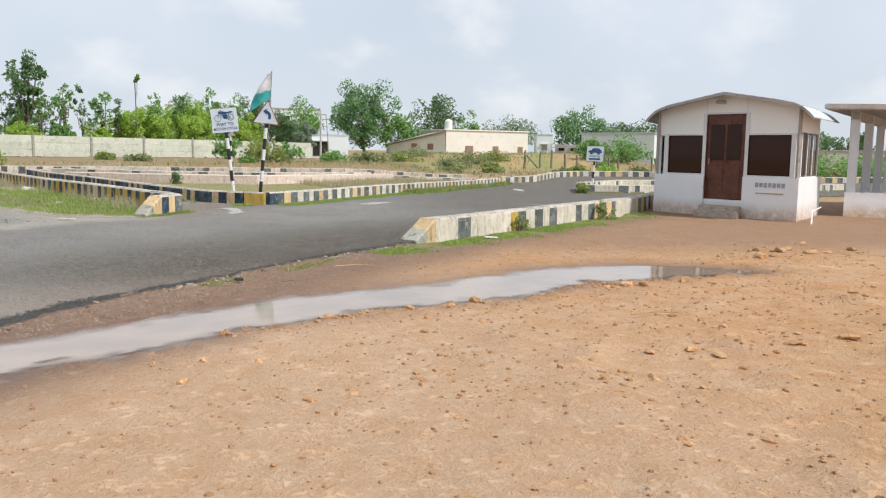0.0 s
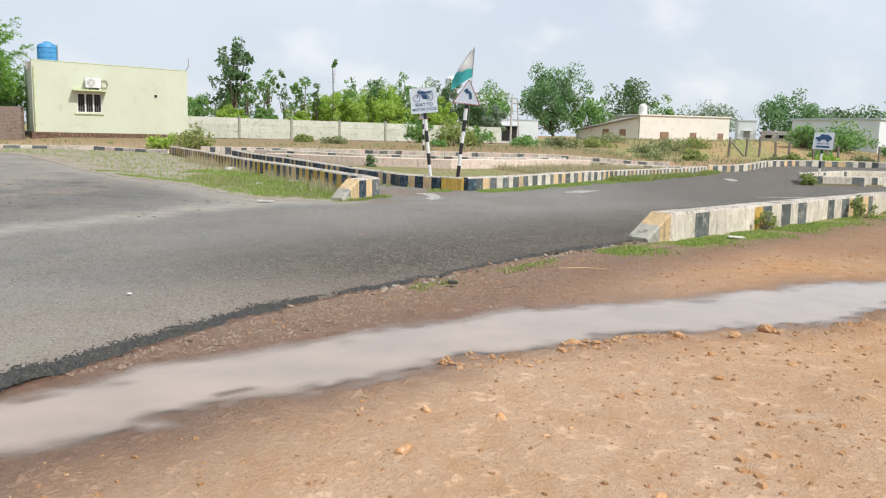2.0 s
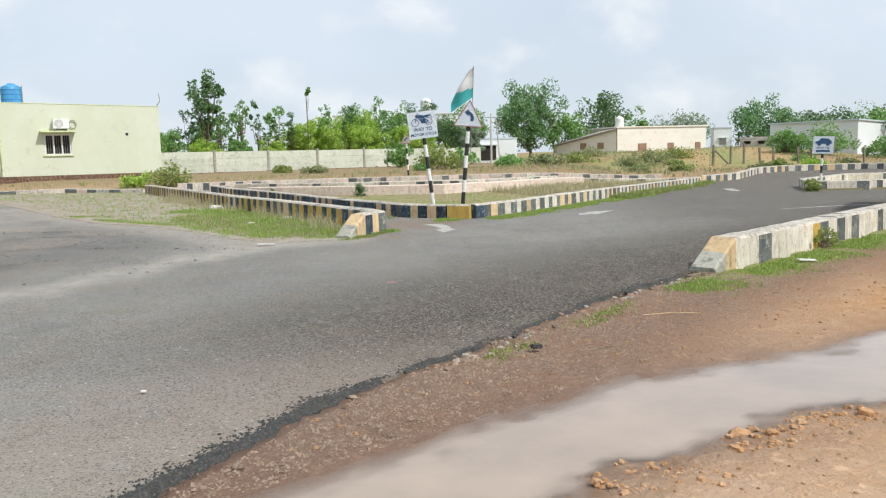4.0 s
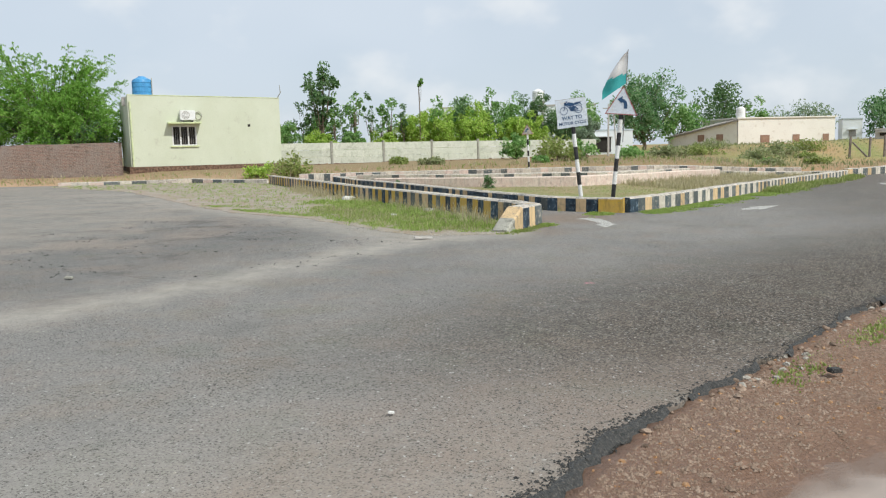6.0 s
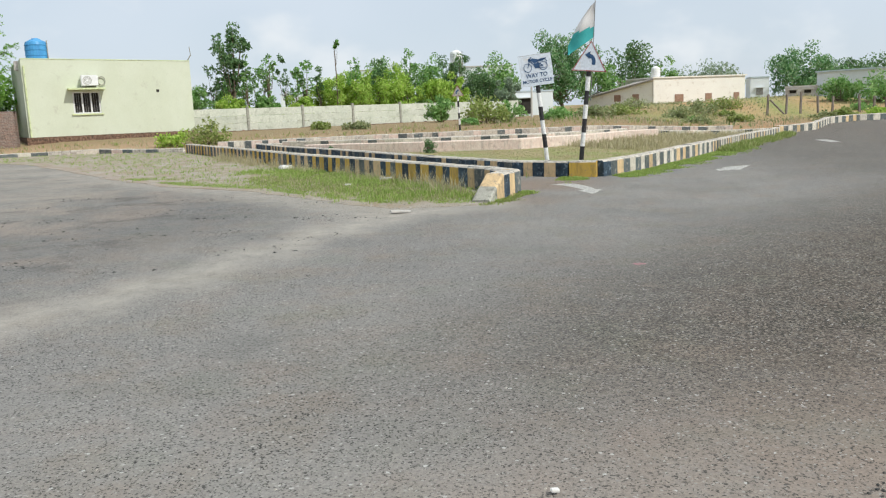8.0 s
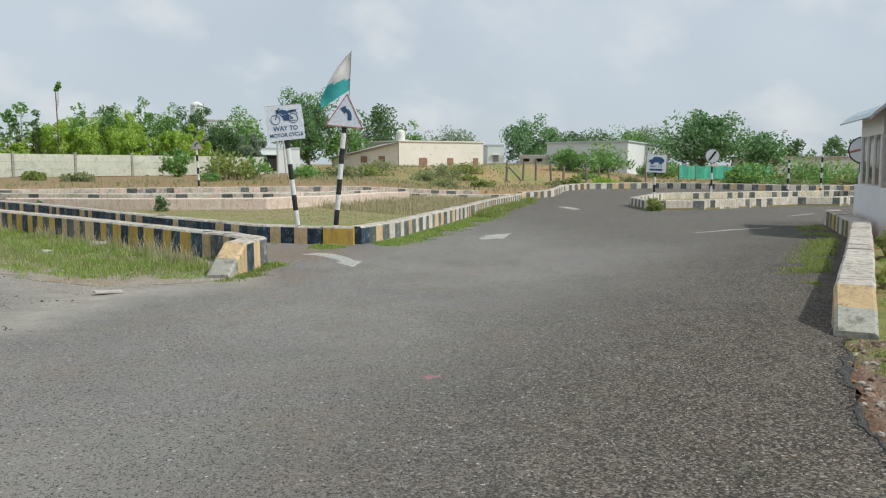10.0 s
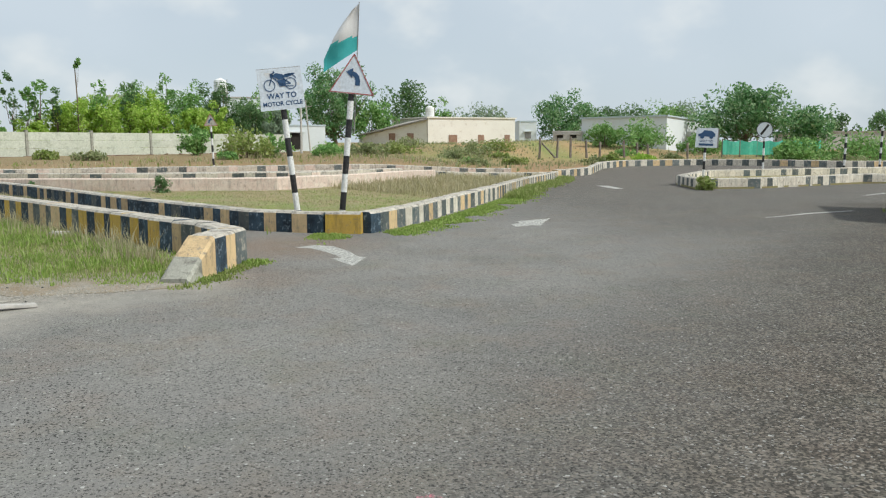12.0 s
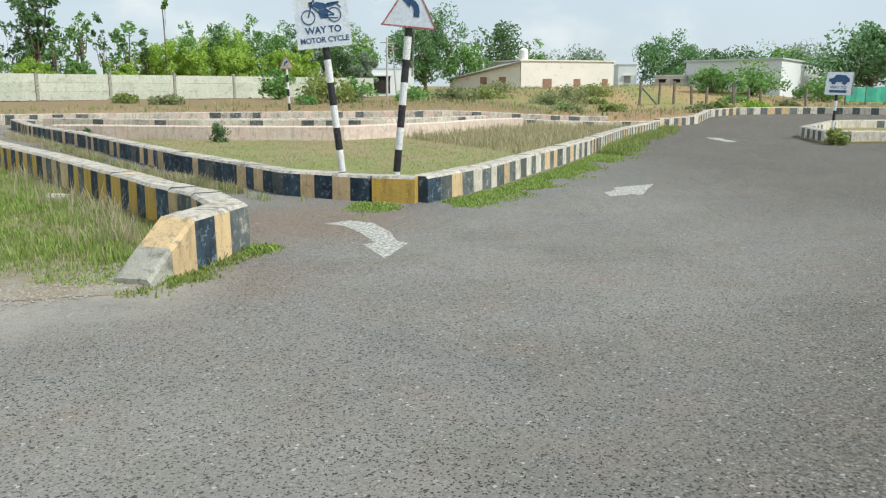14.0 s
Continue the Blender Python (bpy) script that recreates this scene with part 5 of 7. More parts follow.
shrub(6.6, 18.7, 0.42, 0.3, 165, M_GRASS, "leafy weed growing against the kerb", 30, 0.035, 14)
shrub(3.9, 15.85, 0.3, 0.22, 166, M_GRASS, "leafy weed growing against the kerb", 26, 0.03, 12)


# ---- signs ----
def letters(text, size, m, material, parent, name="lettering"):
    """Raised lettering in the built-in font, centred, in the sign's own x and z."""
    cu = bpy.data.curves.new("words", "FONT")
    cu.body, cu.size, cu.align_x, cu.extrude, cu.offset, cu.resolution_u = text, size, "CENTER", 0.0015, size * 0.02, 3
    tmp = new("words", cu)
    me = bpy.data.meshes.new_from_object(tmp.evaluated_get(bpy.context.evaluated_depsgraph_get()))
    bpy.data.objects.remove(tmp)
    me.transform(m @ pose(0, 0, 0, 90, 0, 0))
    me.materials.clear()
    me.materials.append(material)
    ob = new(name, me)
    ob.parent = parent
    return ob


def striped_pole(parent, height, radius, bands, first, lower=-0.3):
    z = lower
    i = 0
    while z < height - 0.02:
        top = min(height, (bands if z >= 0 else 0) + max(z, 0) if z >= 0 else bands * 0.8)
        part("band", Shape().tube((0, 0, z), (0, 0, top), radius, radius, 14), M_POLEBLACK if (i + first) % 2 == 0 else M_POLEWHITE, parent)
        z, i = top, i + 1


def disc(r, n=28, cx=0.0, cz=0.0, a0=0.0, a1=2 * math.pi):
    return [(cx + r * math.cos(a0 + (a1 - a0) * i / n), cz + r * math.sin(a0 + (a1 - a0) * i / n)) for i in range(n)]


def ring_plate(sh, cx, cz, r, w, thick, m, n=26):
    for i in range(n):
        a, b = 2 * math.pi * i / n, 2 * math.pi * (i + 1) / n
        sh.plate([(cx + k * math.cos(t), cz + k * math.sin(t)) for t, k in ((a, r - w), (a, r), (b, r), (b, r - w))], thick, m)


def bar_plate(sh, p, q, w, thick, m):
    p, q = Vector(p), Vector(q)
    d = (q - p).normalized()
    s = Vector((-d.y, d.x)) * w / 2
    sh.plate([tuple(p - s), tuple(q - s), tuple(q + s), tuple(p + s)], thick, m)


def front(z=0.0, y=-0.06):
    return pose(0, y, z)


# the square motorcycle sign
moto = thing("road_sign", "leaning white square motorcycle sign with blue lettering on striped pole", "road sign", "road signs", at=pose(-2.33, 24.0, 0.05, 0, -6.2, 3))
striped_pole(moto, 2.05, 0.048, 0.3, 0)


def moto_face(y):
    return front(1.9, y) @ Matrix.Diagonal((0.87, 1, 0.9, 1))


panel = part("panel", Shape().plate([(-0.42, 0), (0.4, 0), (0.41, 0.36), (0.4, 0.73), (-0.41, 0.73), (-0.4, 0.3)], 0.012, moto_face(-0.056)), M_SIGNWHITE, moto, "dented white sheet panel")
part("rim", Shape().tube((-0.357, -0.055, 2.557), (0.348, -0.055, 2.557), 0.008, None, 6), M_STEEL, panel, "dark steel rim")
pic, fm = Shape(), moto_face(-0.066)
ring_plate(pic, -0.2, 0.44, 0.105, 0.014, 0.006, fm)
ring_plate(pic, 0.19, 0.45, 0.105, 0.014, 0.006, fm)
for a, b, w in [((-0.2, 0.44), (-0.12, 0.64), 0.02), ((-0.17, 0.62), (-0.08, 0.67), 0.018), ((-0.14, 0.6), (0.0, 0.45), 0.02), ((0.0, 0.45), (0.19, 0.45), 0.02), ((0.05, 0.55), (0.19, 0.45), 0.02), ((0.1, 0.6), (0.28, 0.62), 0.022), ((0.24, 0.6), (0.3, 0.54), 0.014), ((-0.1, 0.69), (-0.09, 0.63), 0.012), ((0.02, 0.42), (0.24, 0.4), 0.012)]:
    bar_plate(pic, a, b, w, 0.006, fm)
pic.plate([(-0.13, 0.6), (-0.02, 0.53), (0.1, 0.56), (0.06, 0.62), (-0.06, 0.65)], 0.006, fm)
pic.plate([(0.05, 0.58), (0.14, 0.56), (0.26, 0.6), (0.24, 0.63), (0.1, 0.62)], 0.006, fm)
pic.plate([(-0.05, 0.52), (-0.02, 0.41), (0.09, 0.41), (0.1, 0.54)], 0.006, fm)
pic.plate([(-0.17, 0.58), (-0.12, 0.58), (-0.11, 0.65), (-0.17, 0.65)], 0.006, fm)
part("motorcycle_symbol", pic, M_SIGNBLUE, panel, "dark blue motorcycle symbol")
letters("WAY TO", 0.135, moto_face(-0.0645) @ pose(0, 0, 0.205), M_SIGNBLUE, panel)
letters("MOTOR CYCLE", 0.106, moto_face(-0.0645) @ pose(0, 0, 0.075), M_SIGNBLUE, panel)

# the triangular bend sign with the flag
bend = thing("road_sign", "leaning white triangular bend sign with red rim on striped pole", "road sign", "road signs", at=pose(-1.64, 23.95, 0.05, 0, 5.5, -4))
striped_pole(bend, 2.2, 0.05, 0.3, 1)


def triangle_sign(parent, z, w, turn=1, face=None):
    h = w * 0.88
    tri = part("panel", Shape().plate([(-w / 2, 0), (w / 2, 0), (0, h)], 0.012, front(z, -0.058)), face or M_SIGNWHITE, parent, "white sheet panel" if face is None else "grey sheet panel")
    edge = Shape()
    for a, b in (((-w / 2, 0.012), (w / 2, 0.012)), ((w / 2 - 0.01, 0), (0, h - 0.01)), ((0, h - 0.01), (-w / 2 + 0.01, 0))):
        bar_plate(edge, a, b, 0.02, 0.006, front(z, -0.067))
    part("rim", edge, M_SIGNRED, tri, "faded red rim")
    arrow = Shape()
    k = w / 0.72
    pts = [(0.12, 0.14), (0.12, 0.22), (0.1, 0.29), (0.05, 0.34), (-0.01, 0.36)]
    inner = [(0.045, 0.14), (0.045, 0.22), (0.03, 0.26), (0.0, 0.285), (-0.02, 0.29)]
    for i in range(4):
        arrow.plate([(turn * k * x, k * zz) for x, zz in (inner[i], pts[i], pts[i + 1], inner[i + 1])][::1 if turn > 0 else -1], 0.006, front(z, -0.067))
    arrow.plate([(turn * k * x, k * zz) for x, zz in ((-0.11, 0.34), (-0.01, 0.25), (0.0, 0.41))][::1 if turn > 0 else -1], 0.006, front(z, -0.067))
    part("arrow", arrow, M_SIGNBLUE, tri, "dark blue bend arrow")
    return tri


triangle_sign(bend, 2.15, 0.74)

flag = thing("flag", "grey and teal cloth flag on a thin stick", "flag", at=pose(-1.57, 23.95, -0.03, 0, 5.5, -4))
part("stick", Shape().tube((0.02, 0.075, 1.6), (-0.06, 0.075, 3.72), 0.011, 0.006, 8), M_STEEL, flag)


def cloth(u, v):
    """u: from the stick to the free edge; v: from the top down."""
    reach = 0.1 + 0.46 * min(1.0, v * 1.25) + 0.03 * math.sin(5 * v)
    x = -0.06 + 0.04 * v - u * reach
    z = 3.7 - v * 0.74 - u * (0.3 * v + 0.12)
    return (x, 0.075 + 0.05 * math.sin(5.5 * u + 3 * v) * u + 0.03 * math.sin(9 * v) * u, z)


upper, lower = Shape(), Shape()
NU, NV = 10, 16
for i in range(NU):
    for j in range(NV):
        u0, u1, v0, v1 = i / NU, (i + 1) / NU, j / NV, (j + 1) / NV
        (upper if v0 < 0.64 - 0.12 * u0 else lower).add([cloth(u0, v0), cloth(u0, v1), cloth(u1, v1), cloth(u1, v0)], [(0, 1, 2, 3)])
part("upper_band", upper, M_FLAGGREY, flag, "grey sun-bleached band", smooth=True)
part("lower_band", lower, M_FLAGTEAL, flag, "teal green band", smooth=True)

# the car sign on the small island
car_sign = thing("road_sign", "white square road sign with a car symbol on a striped pole", "road sign", "road signs", at=pose(12.6, 37.2, -0.15, 0, 2, -14))
striped_pole(car_sign, 1.35, 0.045, 0.3, 0)


def car_face(y):
    return front(1.32, y) @ Matrix.Diagonal((0.85, 1, 0.85, 1))


cp = part("panel", Shape().plate([(-0.45, 0), (0.45, 0), (0.47, 0.82), (-0.42, 0.8)], 0.012, car_face(-0.056)), M_SIGNWHITE, car_sign, "white sheet panel")
cs, cm = Shape(), car_face(-0.066)
cs.plate([(-0.34, 0.46), (0.36, 0.46), (0.36, 0.58), (0.22, 0.7), (-0.1, 0.72), (-0.2, 0.6), (-0.34, 0.56)], 0.006, cm)
for wx in (-0.18, 0.2):
    cs.plate(disc(0.085, 18, wx, 0.45), 0.008, cm)
part("car_symbol", cs, M_SIGNBLUE, cp, "dark blue car symbol")
letters("WAY TO", 0.14, car_face(-0.0645) @ pose(0, 0, 0.22), M_SIGNBLUE, cp)
part("illegible_line", Shape().plate([(-0.3, 0.08), (0.3, 0.08), (0.3, 0.17), (-0.3, 0.17)], 0.005, cm), M_SIGNBLUE, cp)
part("rear_bracket", Shape().box((0.42, -0.04, 1.66), (0.05, 0.02, 0.68)), M_STEEL, car_sign)

# the round signs
round_end = thing("road_sign", "round white road sign with a black slash on a striped pole", "road sign", "road signs", at=pose(19.5, 44.0, -0.15, 0, 0, -22))
striped_pole(round_end, 1.75, 0.045, 0.32, 0)
rp = part("panel", Shape().plate(disc(0.36, 30, 0, 0), 0.012, front(2.05, -0.056)), M_SIGNWHITE, round_end, "white round panel")
sl = Shape()
bar_plate(sl, (-0.16, -0.22), (0.16, 0.22), 0.1, 0.006, front(2.05, -0.066))
part("slash", sl, M_POLEBLACK, rp, "black slash")
er = Shape()
ring_plate(er, 0, 0, 0.36, 0.025, 0.006, front(2.05, -0.067))
part("rim", er, M_POLEBLACK, rp, "thin dark rim")

no_turn = thing("road_sign", "round white prohibition sign with red bar on striped pole", "road sign", "road signs", at=pose(11.75, 25.3, -0.02, 0, 1.5, -35))
striped_pole(no_turn, 1.6, 0.05, 0.34, 0)
np_ = part("panel", Shape().plate(disc(0.34, 30), 0.012, front(1.85, -0.056)), M_SIGNWHITE, no_turn, "white round panel")
rr = Shape()
no_rim = Shape()
ring_plate(no_rim, 0, 0, 0.34, 0.03, 0.006, front(1.85, -0.067))
part("rim", no_rim, M_POLEBLACK, np_, "thin dark rim")
bar_plate(rr, (-0.3, -0.06), (0.3, 0.1), 0.06, 0.006, front(1.85, -0.071))
part("red_bar", rr, M_SIGNRED, np_, "faded red bar")
ar = Shape()
bar_plate(ar, (0.06, -0.2), (0.06, 0.14), 0.07, 0.004, front(1.85, -0.0655))
ar.plate([(-0.04, 0.1), (0.16, 0.1), (0.06, 0.26)], 0.004, front(1.85, -0.0655))
part("arrow", ar, M_POLEBLACK, np_, "black arrow")

small_bend = thing("road_sign", "small grey triangular bend sign on a striped pole among weeds", "road sign", "road signs", at=pose(-4.9, 49.2, 0.2, 0, -2, 6))
striped_pole(small_bend, 2.05, 0.05, 0.3, 1)
triangle_sign(small_bend, 2.0, 0.62, -1, M_POST)
for x, y, h in ((27.2, 48.4, 1.9), (29.8, 48.9, 2.2)):
    post = thing("marker_post", "black and white striped metal post beside the far kerb", "post", "marker posts", at=pose(x, y, land(x, y), 0, 1.5, 0))
    striped_pole(post, h, 0.06, 0.3, 0)


# ---- the booth ----
BL, BR, BBR, BBL = Vector((9.2, 21.7)), Vector((11.2, 18.25)), Vector((13.05, 20.33)), Vector((10.75, 24.15))


def booth_at(u, v):
    return (BL.lerp(BR, u)).lerp(BBL.lerp(BBR, u), v)


ROOF = [(-0.1, 2.4), (-0.07, 2.52), (-0.03, 2.64), (0.02, 2.72), (0.1, 2.8), (0.5, 3.06), (0.9, 2.8), (0.98, 2.72), (1.03, 2.64), (1.07, 2.52), (1.1, 2.4)]


def roof_z(u):
    for (a, za), (b, zb) in zip(ROOF, ROOF[1:]):
        if a <= u <= b:
            return za + (zb - za) * (u - a) / (b - a)
    return 2.4


def uvbox(u0, u1, v0, v1, z0, z1, sh=None):
    """A block in the booth's own plan: u along its front, v into its depth."""
    pts = [booth_at(u, v) for u, v in ((u0, v0), (u1, v0), (u1, v1), (u0, v1))]
    return (sh or Shape()).prism([(p.x, p.y) for p in pts], z0, z1)


booth = thing("ticket_booth", "small white office booth with curved roof and brown door", "booth", at=pose(0, 0, 0))
for a in ((-0.02, 0.37, -0.04, 0.06), (0.65, 1.02, -0.04, 0.06), (0.94, 1.02, 0.06, 1.03), (-0.02, 0.05, 0.06, 1.03), (0.05, 0.94, 0.96, 1.03)):
    part("plinth", uvbox(*a, -0.15, 1.0), M_PLINTH, booth, "white painted masonry plinth")
part("threshold", uvbox(0.37, 0.65, -0.02, 0.06, -0.15, 0.4), M_PLINTH, booth)
part("floor_slab", uvbox(0.05, 0.94, 0.06, 0.96, -0.1, 0.38), M_STEP, booth)
ROOF_LINE = [(u, roof_z(u) - 0.02) for u in (1.0, 0.9, 0.7, 0.5, 0.3, 0.1, 0.0)]


def gable(outline, v0, v1):
    """A wall panel from its outline in u and z."""
    n = len(outline)
    pts = [(*booth_at(u, v), z) for v in (v0, v1) for u, z in outline]
    return Shape().add(pts, [tuple(range(n)), tuple(range(2 * n - 1, n - 1, -1))] + [(i, n + i, n + (i + 1) % n, (i + 1) % n) for i in range(n)])


part("front_wall", gable([(0, 2.03), (0.37, 2.03), (0.37, 2.56), (0.65, 2.56), (0.65, 2.03), (1.0, 2.03)] + ROOF_LINE, 0.0, 0.03), M_BOOTH, booth, "cream white panel wall")
part("back_wall", gable([(0, 1.0), (1.0, 1.0)] + ROOF_LINE, 0.97, 1.0), M_BOOTH, booth)
for u0, u1 in ((0.0, 0.02), (0.98, 1.0)):
    part("side_panel", uvbox(u0, u1, 0.03, 0.97, 2.1, 2.66), M_BOOTH, booth)
    part("side_panel", uvbox(u0, u1, 0.03, 0.1, 1.0, 2.1), M_BOOTH, booth)
    part("side_panel", uvbox(u0, u1, 0.9, 0.97, 1.0, 2.1), M_BOOTH, booth)
for u in (0.365, 0.655):
    part("panel_seam", uvbox(u - 0.003, u + 0.003, -0.004, 0.0, 2.56, roof_z(u) - 0.03), M_FRAME, booth)
frame_parts = [(0.045, 0.08, 1.0, 2.05), (0.345, 0.37, 1.0, 2.58), (0.65, 0.674, 1.0, 2.58), (0.955, 0.985, 1.0, 2.05)]
for u0, u1, z0, z1 in frame_parts:
    part("window_frame", uvbox(u0, u1, -0.008, 0.025, z0, z1), M_FRAME, booth)
for u0, u1, z in ((0.045, 0.37, 2.03), (0.65, 0.985, 2.03), (0.045, 0.37, 1.0), (0.65, 0.985, 1.0), (0.37, 0.65, 2.56)):
    part("window_frame", uvbox(u0, u1, -0.01, 0.025, z, z + 0.04), M_FRAME, booth)
for u0, u1 in ((0.08, 0.345), (0.674, 0.955)):
    part("window_pane", uvbox(u0, u1, 0.008, 0.014, 1.04, 2.03), M_GLASS, booth, "dark tinted glass pane")
for u0 in (-0.004, 0.99):
    for k in range(3):
        v0 = 0.12 + 0.26 * k
        part("window_pane", uvbox(u0 + 0.004, u0 + 0.01, v0 + 0.02, v0 + 0.23, 1.06, 2.06), M_GLASS, booth, "dark tinted glass pane")
        part("window_frame", uvbox(u0 - 0.004, u0 + 0.016, v0 - 0.012, v0 + 0.02, 1.0, 2.1), M_FRAME, booth)
    part("window_frame", uvbox(u0 - 0.004, u0 + 0.016, 0.888, 0.92, 1.0, 2.1), M_FRAME, booth)
    part("window_sill", uvbox(u0 - 0.012, u0 + 0.02, 0.08, 0.93, 0.985, 1.03), M_FRAME, booth)
door = part("door", uvbox(0.37, 0.65, 0.012, 0.024, 0.42, 2.56), M_WOOD, booth, "brown panelled door")
for z0, z1 in ((0.55, 1.25), (1.4, 2.3)):
    part("door_panel", uvbox(0.4, 0.5, 0.006, 0.012, z0, z1), M_WOOD if z0 < 1 else M_GLASS, door)
    part("door_panel", uvbox(0.52, 0.62, 0.006, 0.012, z0, z1), M_WOOD if z0 < 1 else M_GLASS, door)
dp = booth_at(0.4, -0.012)
part("door_handle", Shape().tube((dp.x, dp.y, 1.3), (dp.x, dp.y, 1.45), 0.015, None, 8), M_STEEL, door)
for u in (-0.005, 1.005):
    c = booth_at(u, -0.012)
    part("corner_post", Shape().box((c.x, c.y, 1.85), (0.07, 0.07, 1.72)), M_ROOF, booth, "brown corner post", 0.008)
roof = Shape()
for (a, za), (b, zb) in zip(ROOF, ROOF[1:]):
    n = max(1, round((b - a) / 0.035))
    for k in range(n):
        u0, u1 = a + (b - a) * k / n, a + (b - a) * (k + 1) / n
        z0, z1 = za + (zb - za) * k / n, za + (zb - za) * (k + 1) / n
        rise = 0.012 if k % 2 else 0.0
        pts = [booth_at(u, v) for u, v in ((u0, -0.13), (u1, -0.13), (u1, 1.1), (u0, 1.1))]
        roof.prism([(p.x, p.y) for p in pts], [z0, z1, z1, z0], [z0 + 0.025 + rise, z1 + 0.025 + rise, z1 + 0.025 + rise, z0 + 0.025 + rise])
roof.m = [1, 0, 1, 1, 1, 1] * (len(roof.f) // 6)
part("roof_sheet", roof, [M_ROOFBLUE, M_ROOF], booth, "pale curved corrugated roof sheet")
fascia = Shape()
for (a, za), (b, zb) in zip(ROOF, ROOF[1:]):
    pts = [booth_at(u, v) for u, v in ((a, -0.142), (b, -0.142), (b, -0.131), (a, -0.131))]
    fascia.prism([(p.x, p.y) for p in pts], [za - 0.05, zb - 0.05, zb - 0.05, za - 0.05], [za + 0.03, zb + 0.03, zb + 0.03, za + 0.03])
part("fascia", fascia, M_ROOF, booth, "brown roof edge trim")
lamp_at = booth_at(0.47, -0.03)
part("door_lamp", Shape().box((lamp_at.x, lamp_at.y, 2.86), (0.22, 0.12, 0.09)), M_ROOF, booth, "small lamp under the gable", 0.01)
for k, (o, z0, z1) in enumerate(((0.0, -0.1, 0.26), (-0.1, -0.1, 0.13))):
    part("step", uvbox(0.36 - 0.02 * k, 0.65 + 0.01 * k, -0.17 + o, -0.04 + o, z0, z1), M_STEP, booth, "worn stone step", 0.012)
# illegible painted words on the plinth, as bars
words = Shape()
for k in range(7):
    u = 0.74 + 0.029 * k
    uvbox(u, u + 0.021, -0.0445, -0.041, 0.76 + 0.01 * (k % 2), 0.87, words)
part("illegible_words", words, surface("grey_blue_paint", (0.3, 0.34, 0.4), (0.38, 0.37, 0.45), None, bump=0), booth, "illegible grey painted words")
part("illegible_line", uvbox(0.745, 0.93, -0.0445, -0.041, 0.6, 0.63), M_AMBER, booth, "illegible amber line")

pipe = thing("pipe", "broken white plastic pipe lying beside the booth", "pipe")
part("length", Shape().tube((11.05, 17.3, -0.01), (11.3, 17.7, 0.3), 0.02, None, 8), M_PVC, pipe)
part("elbow", Shape().tube((11.26, 17.64, 0.25), (11.55, 17.75, 0.36), 0.018, None, 8), M_PVC, pipe)

# ---- the open pavilion ----
shelter = thing("shelter", "open concrete shelter with columns, low wall and flat roof", "shelter", at=pose(0, 0, 0))
PA, PB, P0 = Vector((0.95, -0.3)).normalized(), Vector((0.67, 0.74)).normalized(), Vector((13.75, 19.9))


def sh_at(a, b):
    return P0 + PA * a + PB * b


def shbox(a0, a1, b0, b1, z0, z1):
    pts = [sh_at(a, b) for a, b in ((a0, b0), (a1, b0), (a1, b1), (a0, b1))]
    return Shape().prism([(p.x, p.y) for p in pts], z0, z1)


for k in range(4):
    part("column", shbox(-0.1, 0.12, 2.8 * k - 0.1, 2.8 * k + 0.12, 0.0, 2.72), M_WHITEWALL, shelter, bevel=0.02)
    part("column", shbox(4.4, 4.62, 2.8 * k - 0.1, 2.8 * k + 0.12, 0.0, 2.72), M_WHITEWALL, shelter, bevel=0.02)
part("low_wall", shbox(-0.12, 4.64, -0.14, -0.105, -0.1, 0.62), M_PLINTH, shelter, "white painted low wall")
part("low_wall", shbox(-0.12, 4.64, -0.105, 0.14, -0.1, 0.6), M_PLINTH, shelter)
part("floor_slab", shbox(-0.12, 4.64, 0.14, 8.6, -0.1, 0.12), M_CONCRETE, shelter)
part("roof_slab", shbox(-0.65, 5.2, -0.75, 9.2, 2.72, 2.86), M_ROOF, shelter, "grey brown flat roof", 0.02)
part("beam", shbox(-0.1, 0.12, -0.1, 8.6, 2.5, 2.718), M_CONCRETE, shelter)

# a plain brown mound, added in place of an unidentified shape in the shelter
heap = thing("unidentified_heap", "unidentified brown heap behind the shelter's low wall", "heap")
hs, hc = Shape(), sh_at(2.3, 1.6)
HN, HR = 18, 7
for k in range(HR + 1):
    for i in range(HN):
        a, e = 2 * math.pi * i / HN, k / HR
        q = (1 - e ** 2.2) * (1 + 0.16 * noise.noise((math.cos(a) * 1.5, math.sin(a) * 1.5, e * 2 + 5)))
        hs.v.append((hc.x + 1.25 * q * math.cos(a), hc.y + 0.8 * q * math.sin(a), 0.11 + 1.25 * e + 0.07 * noise.noise((a, e * 3, 8))))
hs.add([], [])
hs.f += [(k * HN + i, k * HN + (i + 1) % HN, (k + 1) * HN + (i + 1) % HN, (k + 1) * HN + i) for k in range(HR) for i in range(HN)]
hs.m += [0] * (HR * HN)
part("brown_mound", hs, surface("heap_brown", (0.2, 0.13, 0.09), (0.27, 0.19, 0.14), (0.35, 0.28, 0.22), 0.4, 2.5, 30), heap, smooth=True)

# ---- the green house ----
GL, GR = Vector((-29.4, 51.8)), Vector((-21.6, 56.95))
GD = (GR - GL).normalized()
GN = Vector((-GD.y, GD.x))


def gh(a, b):
    return GL + GD * a + GN * b


def ghbox(a0, a1, b0, b1, z0, z1, sh=None):
    pts = [gh(a, b) for a, b in ((a0, b0), (a1, b0), (a1, b1), (a0, b1))]
    return (sh or Shape()).prism([(p.x, p.y) for p in pts], z0, z1)


GW = (GR - GL).length
house = thing("house", "pale lime green single-storey house with a flat roof and barred window", "house", at=pose(0, 0, 0))
hw = Shape()


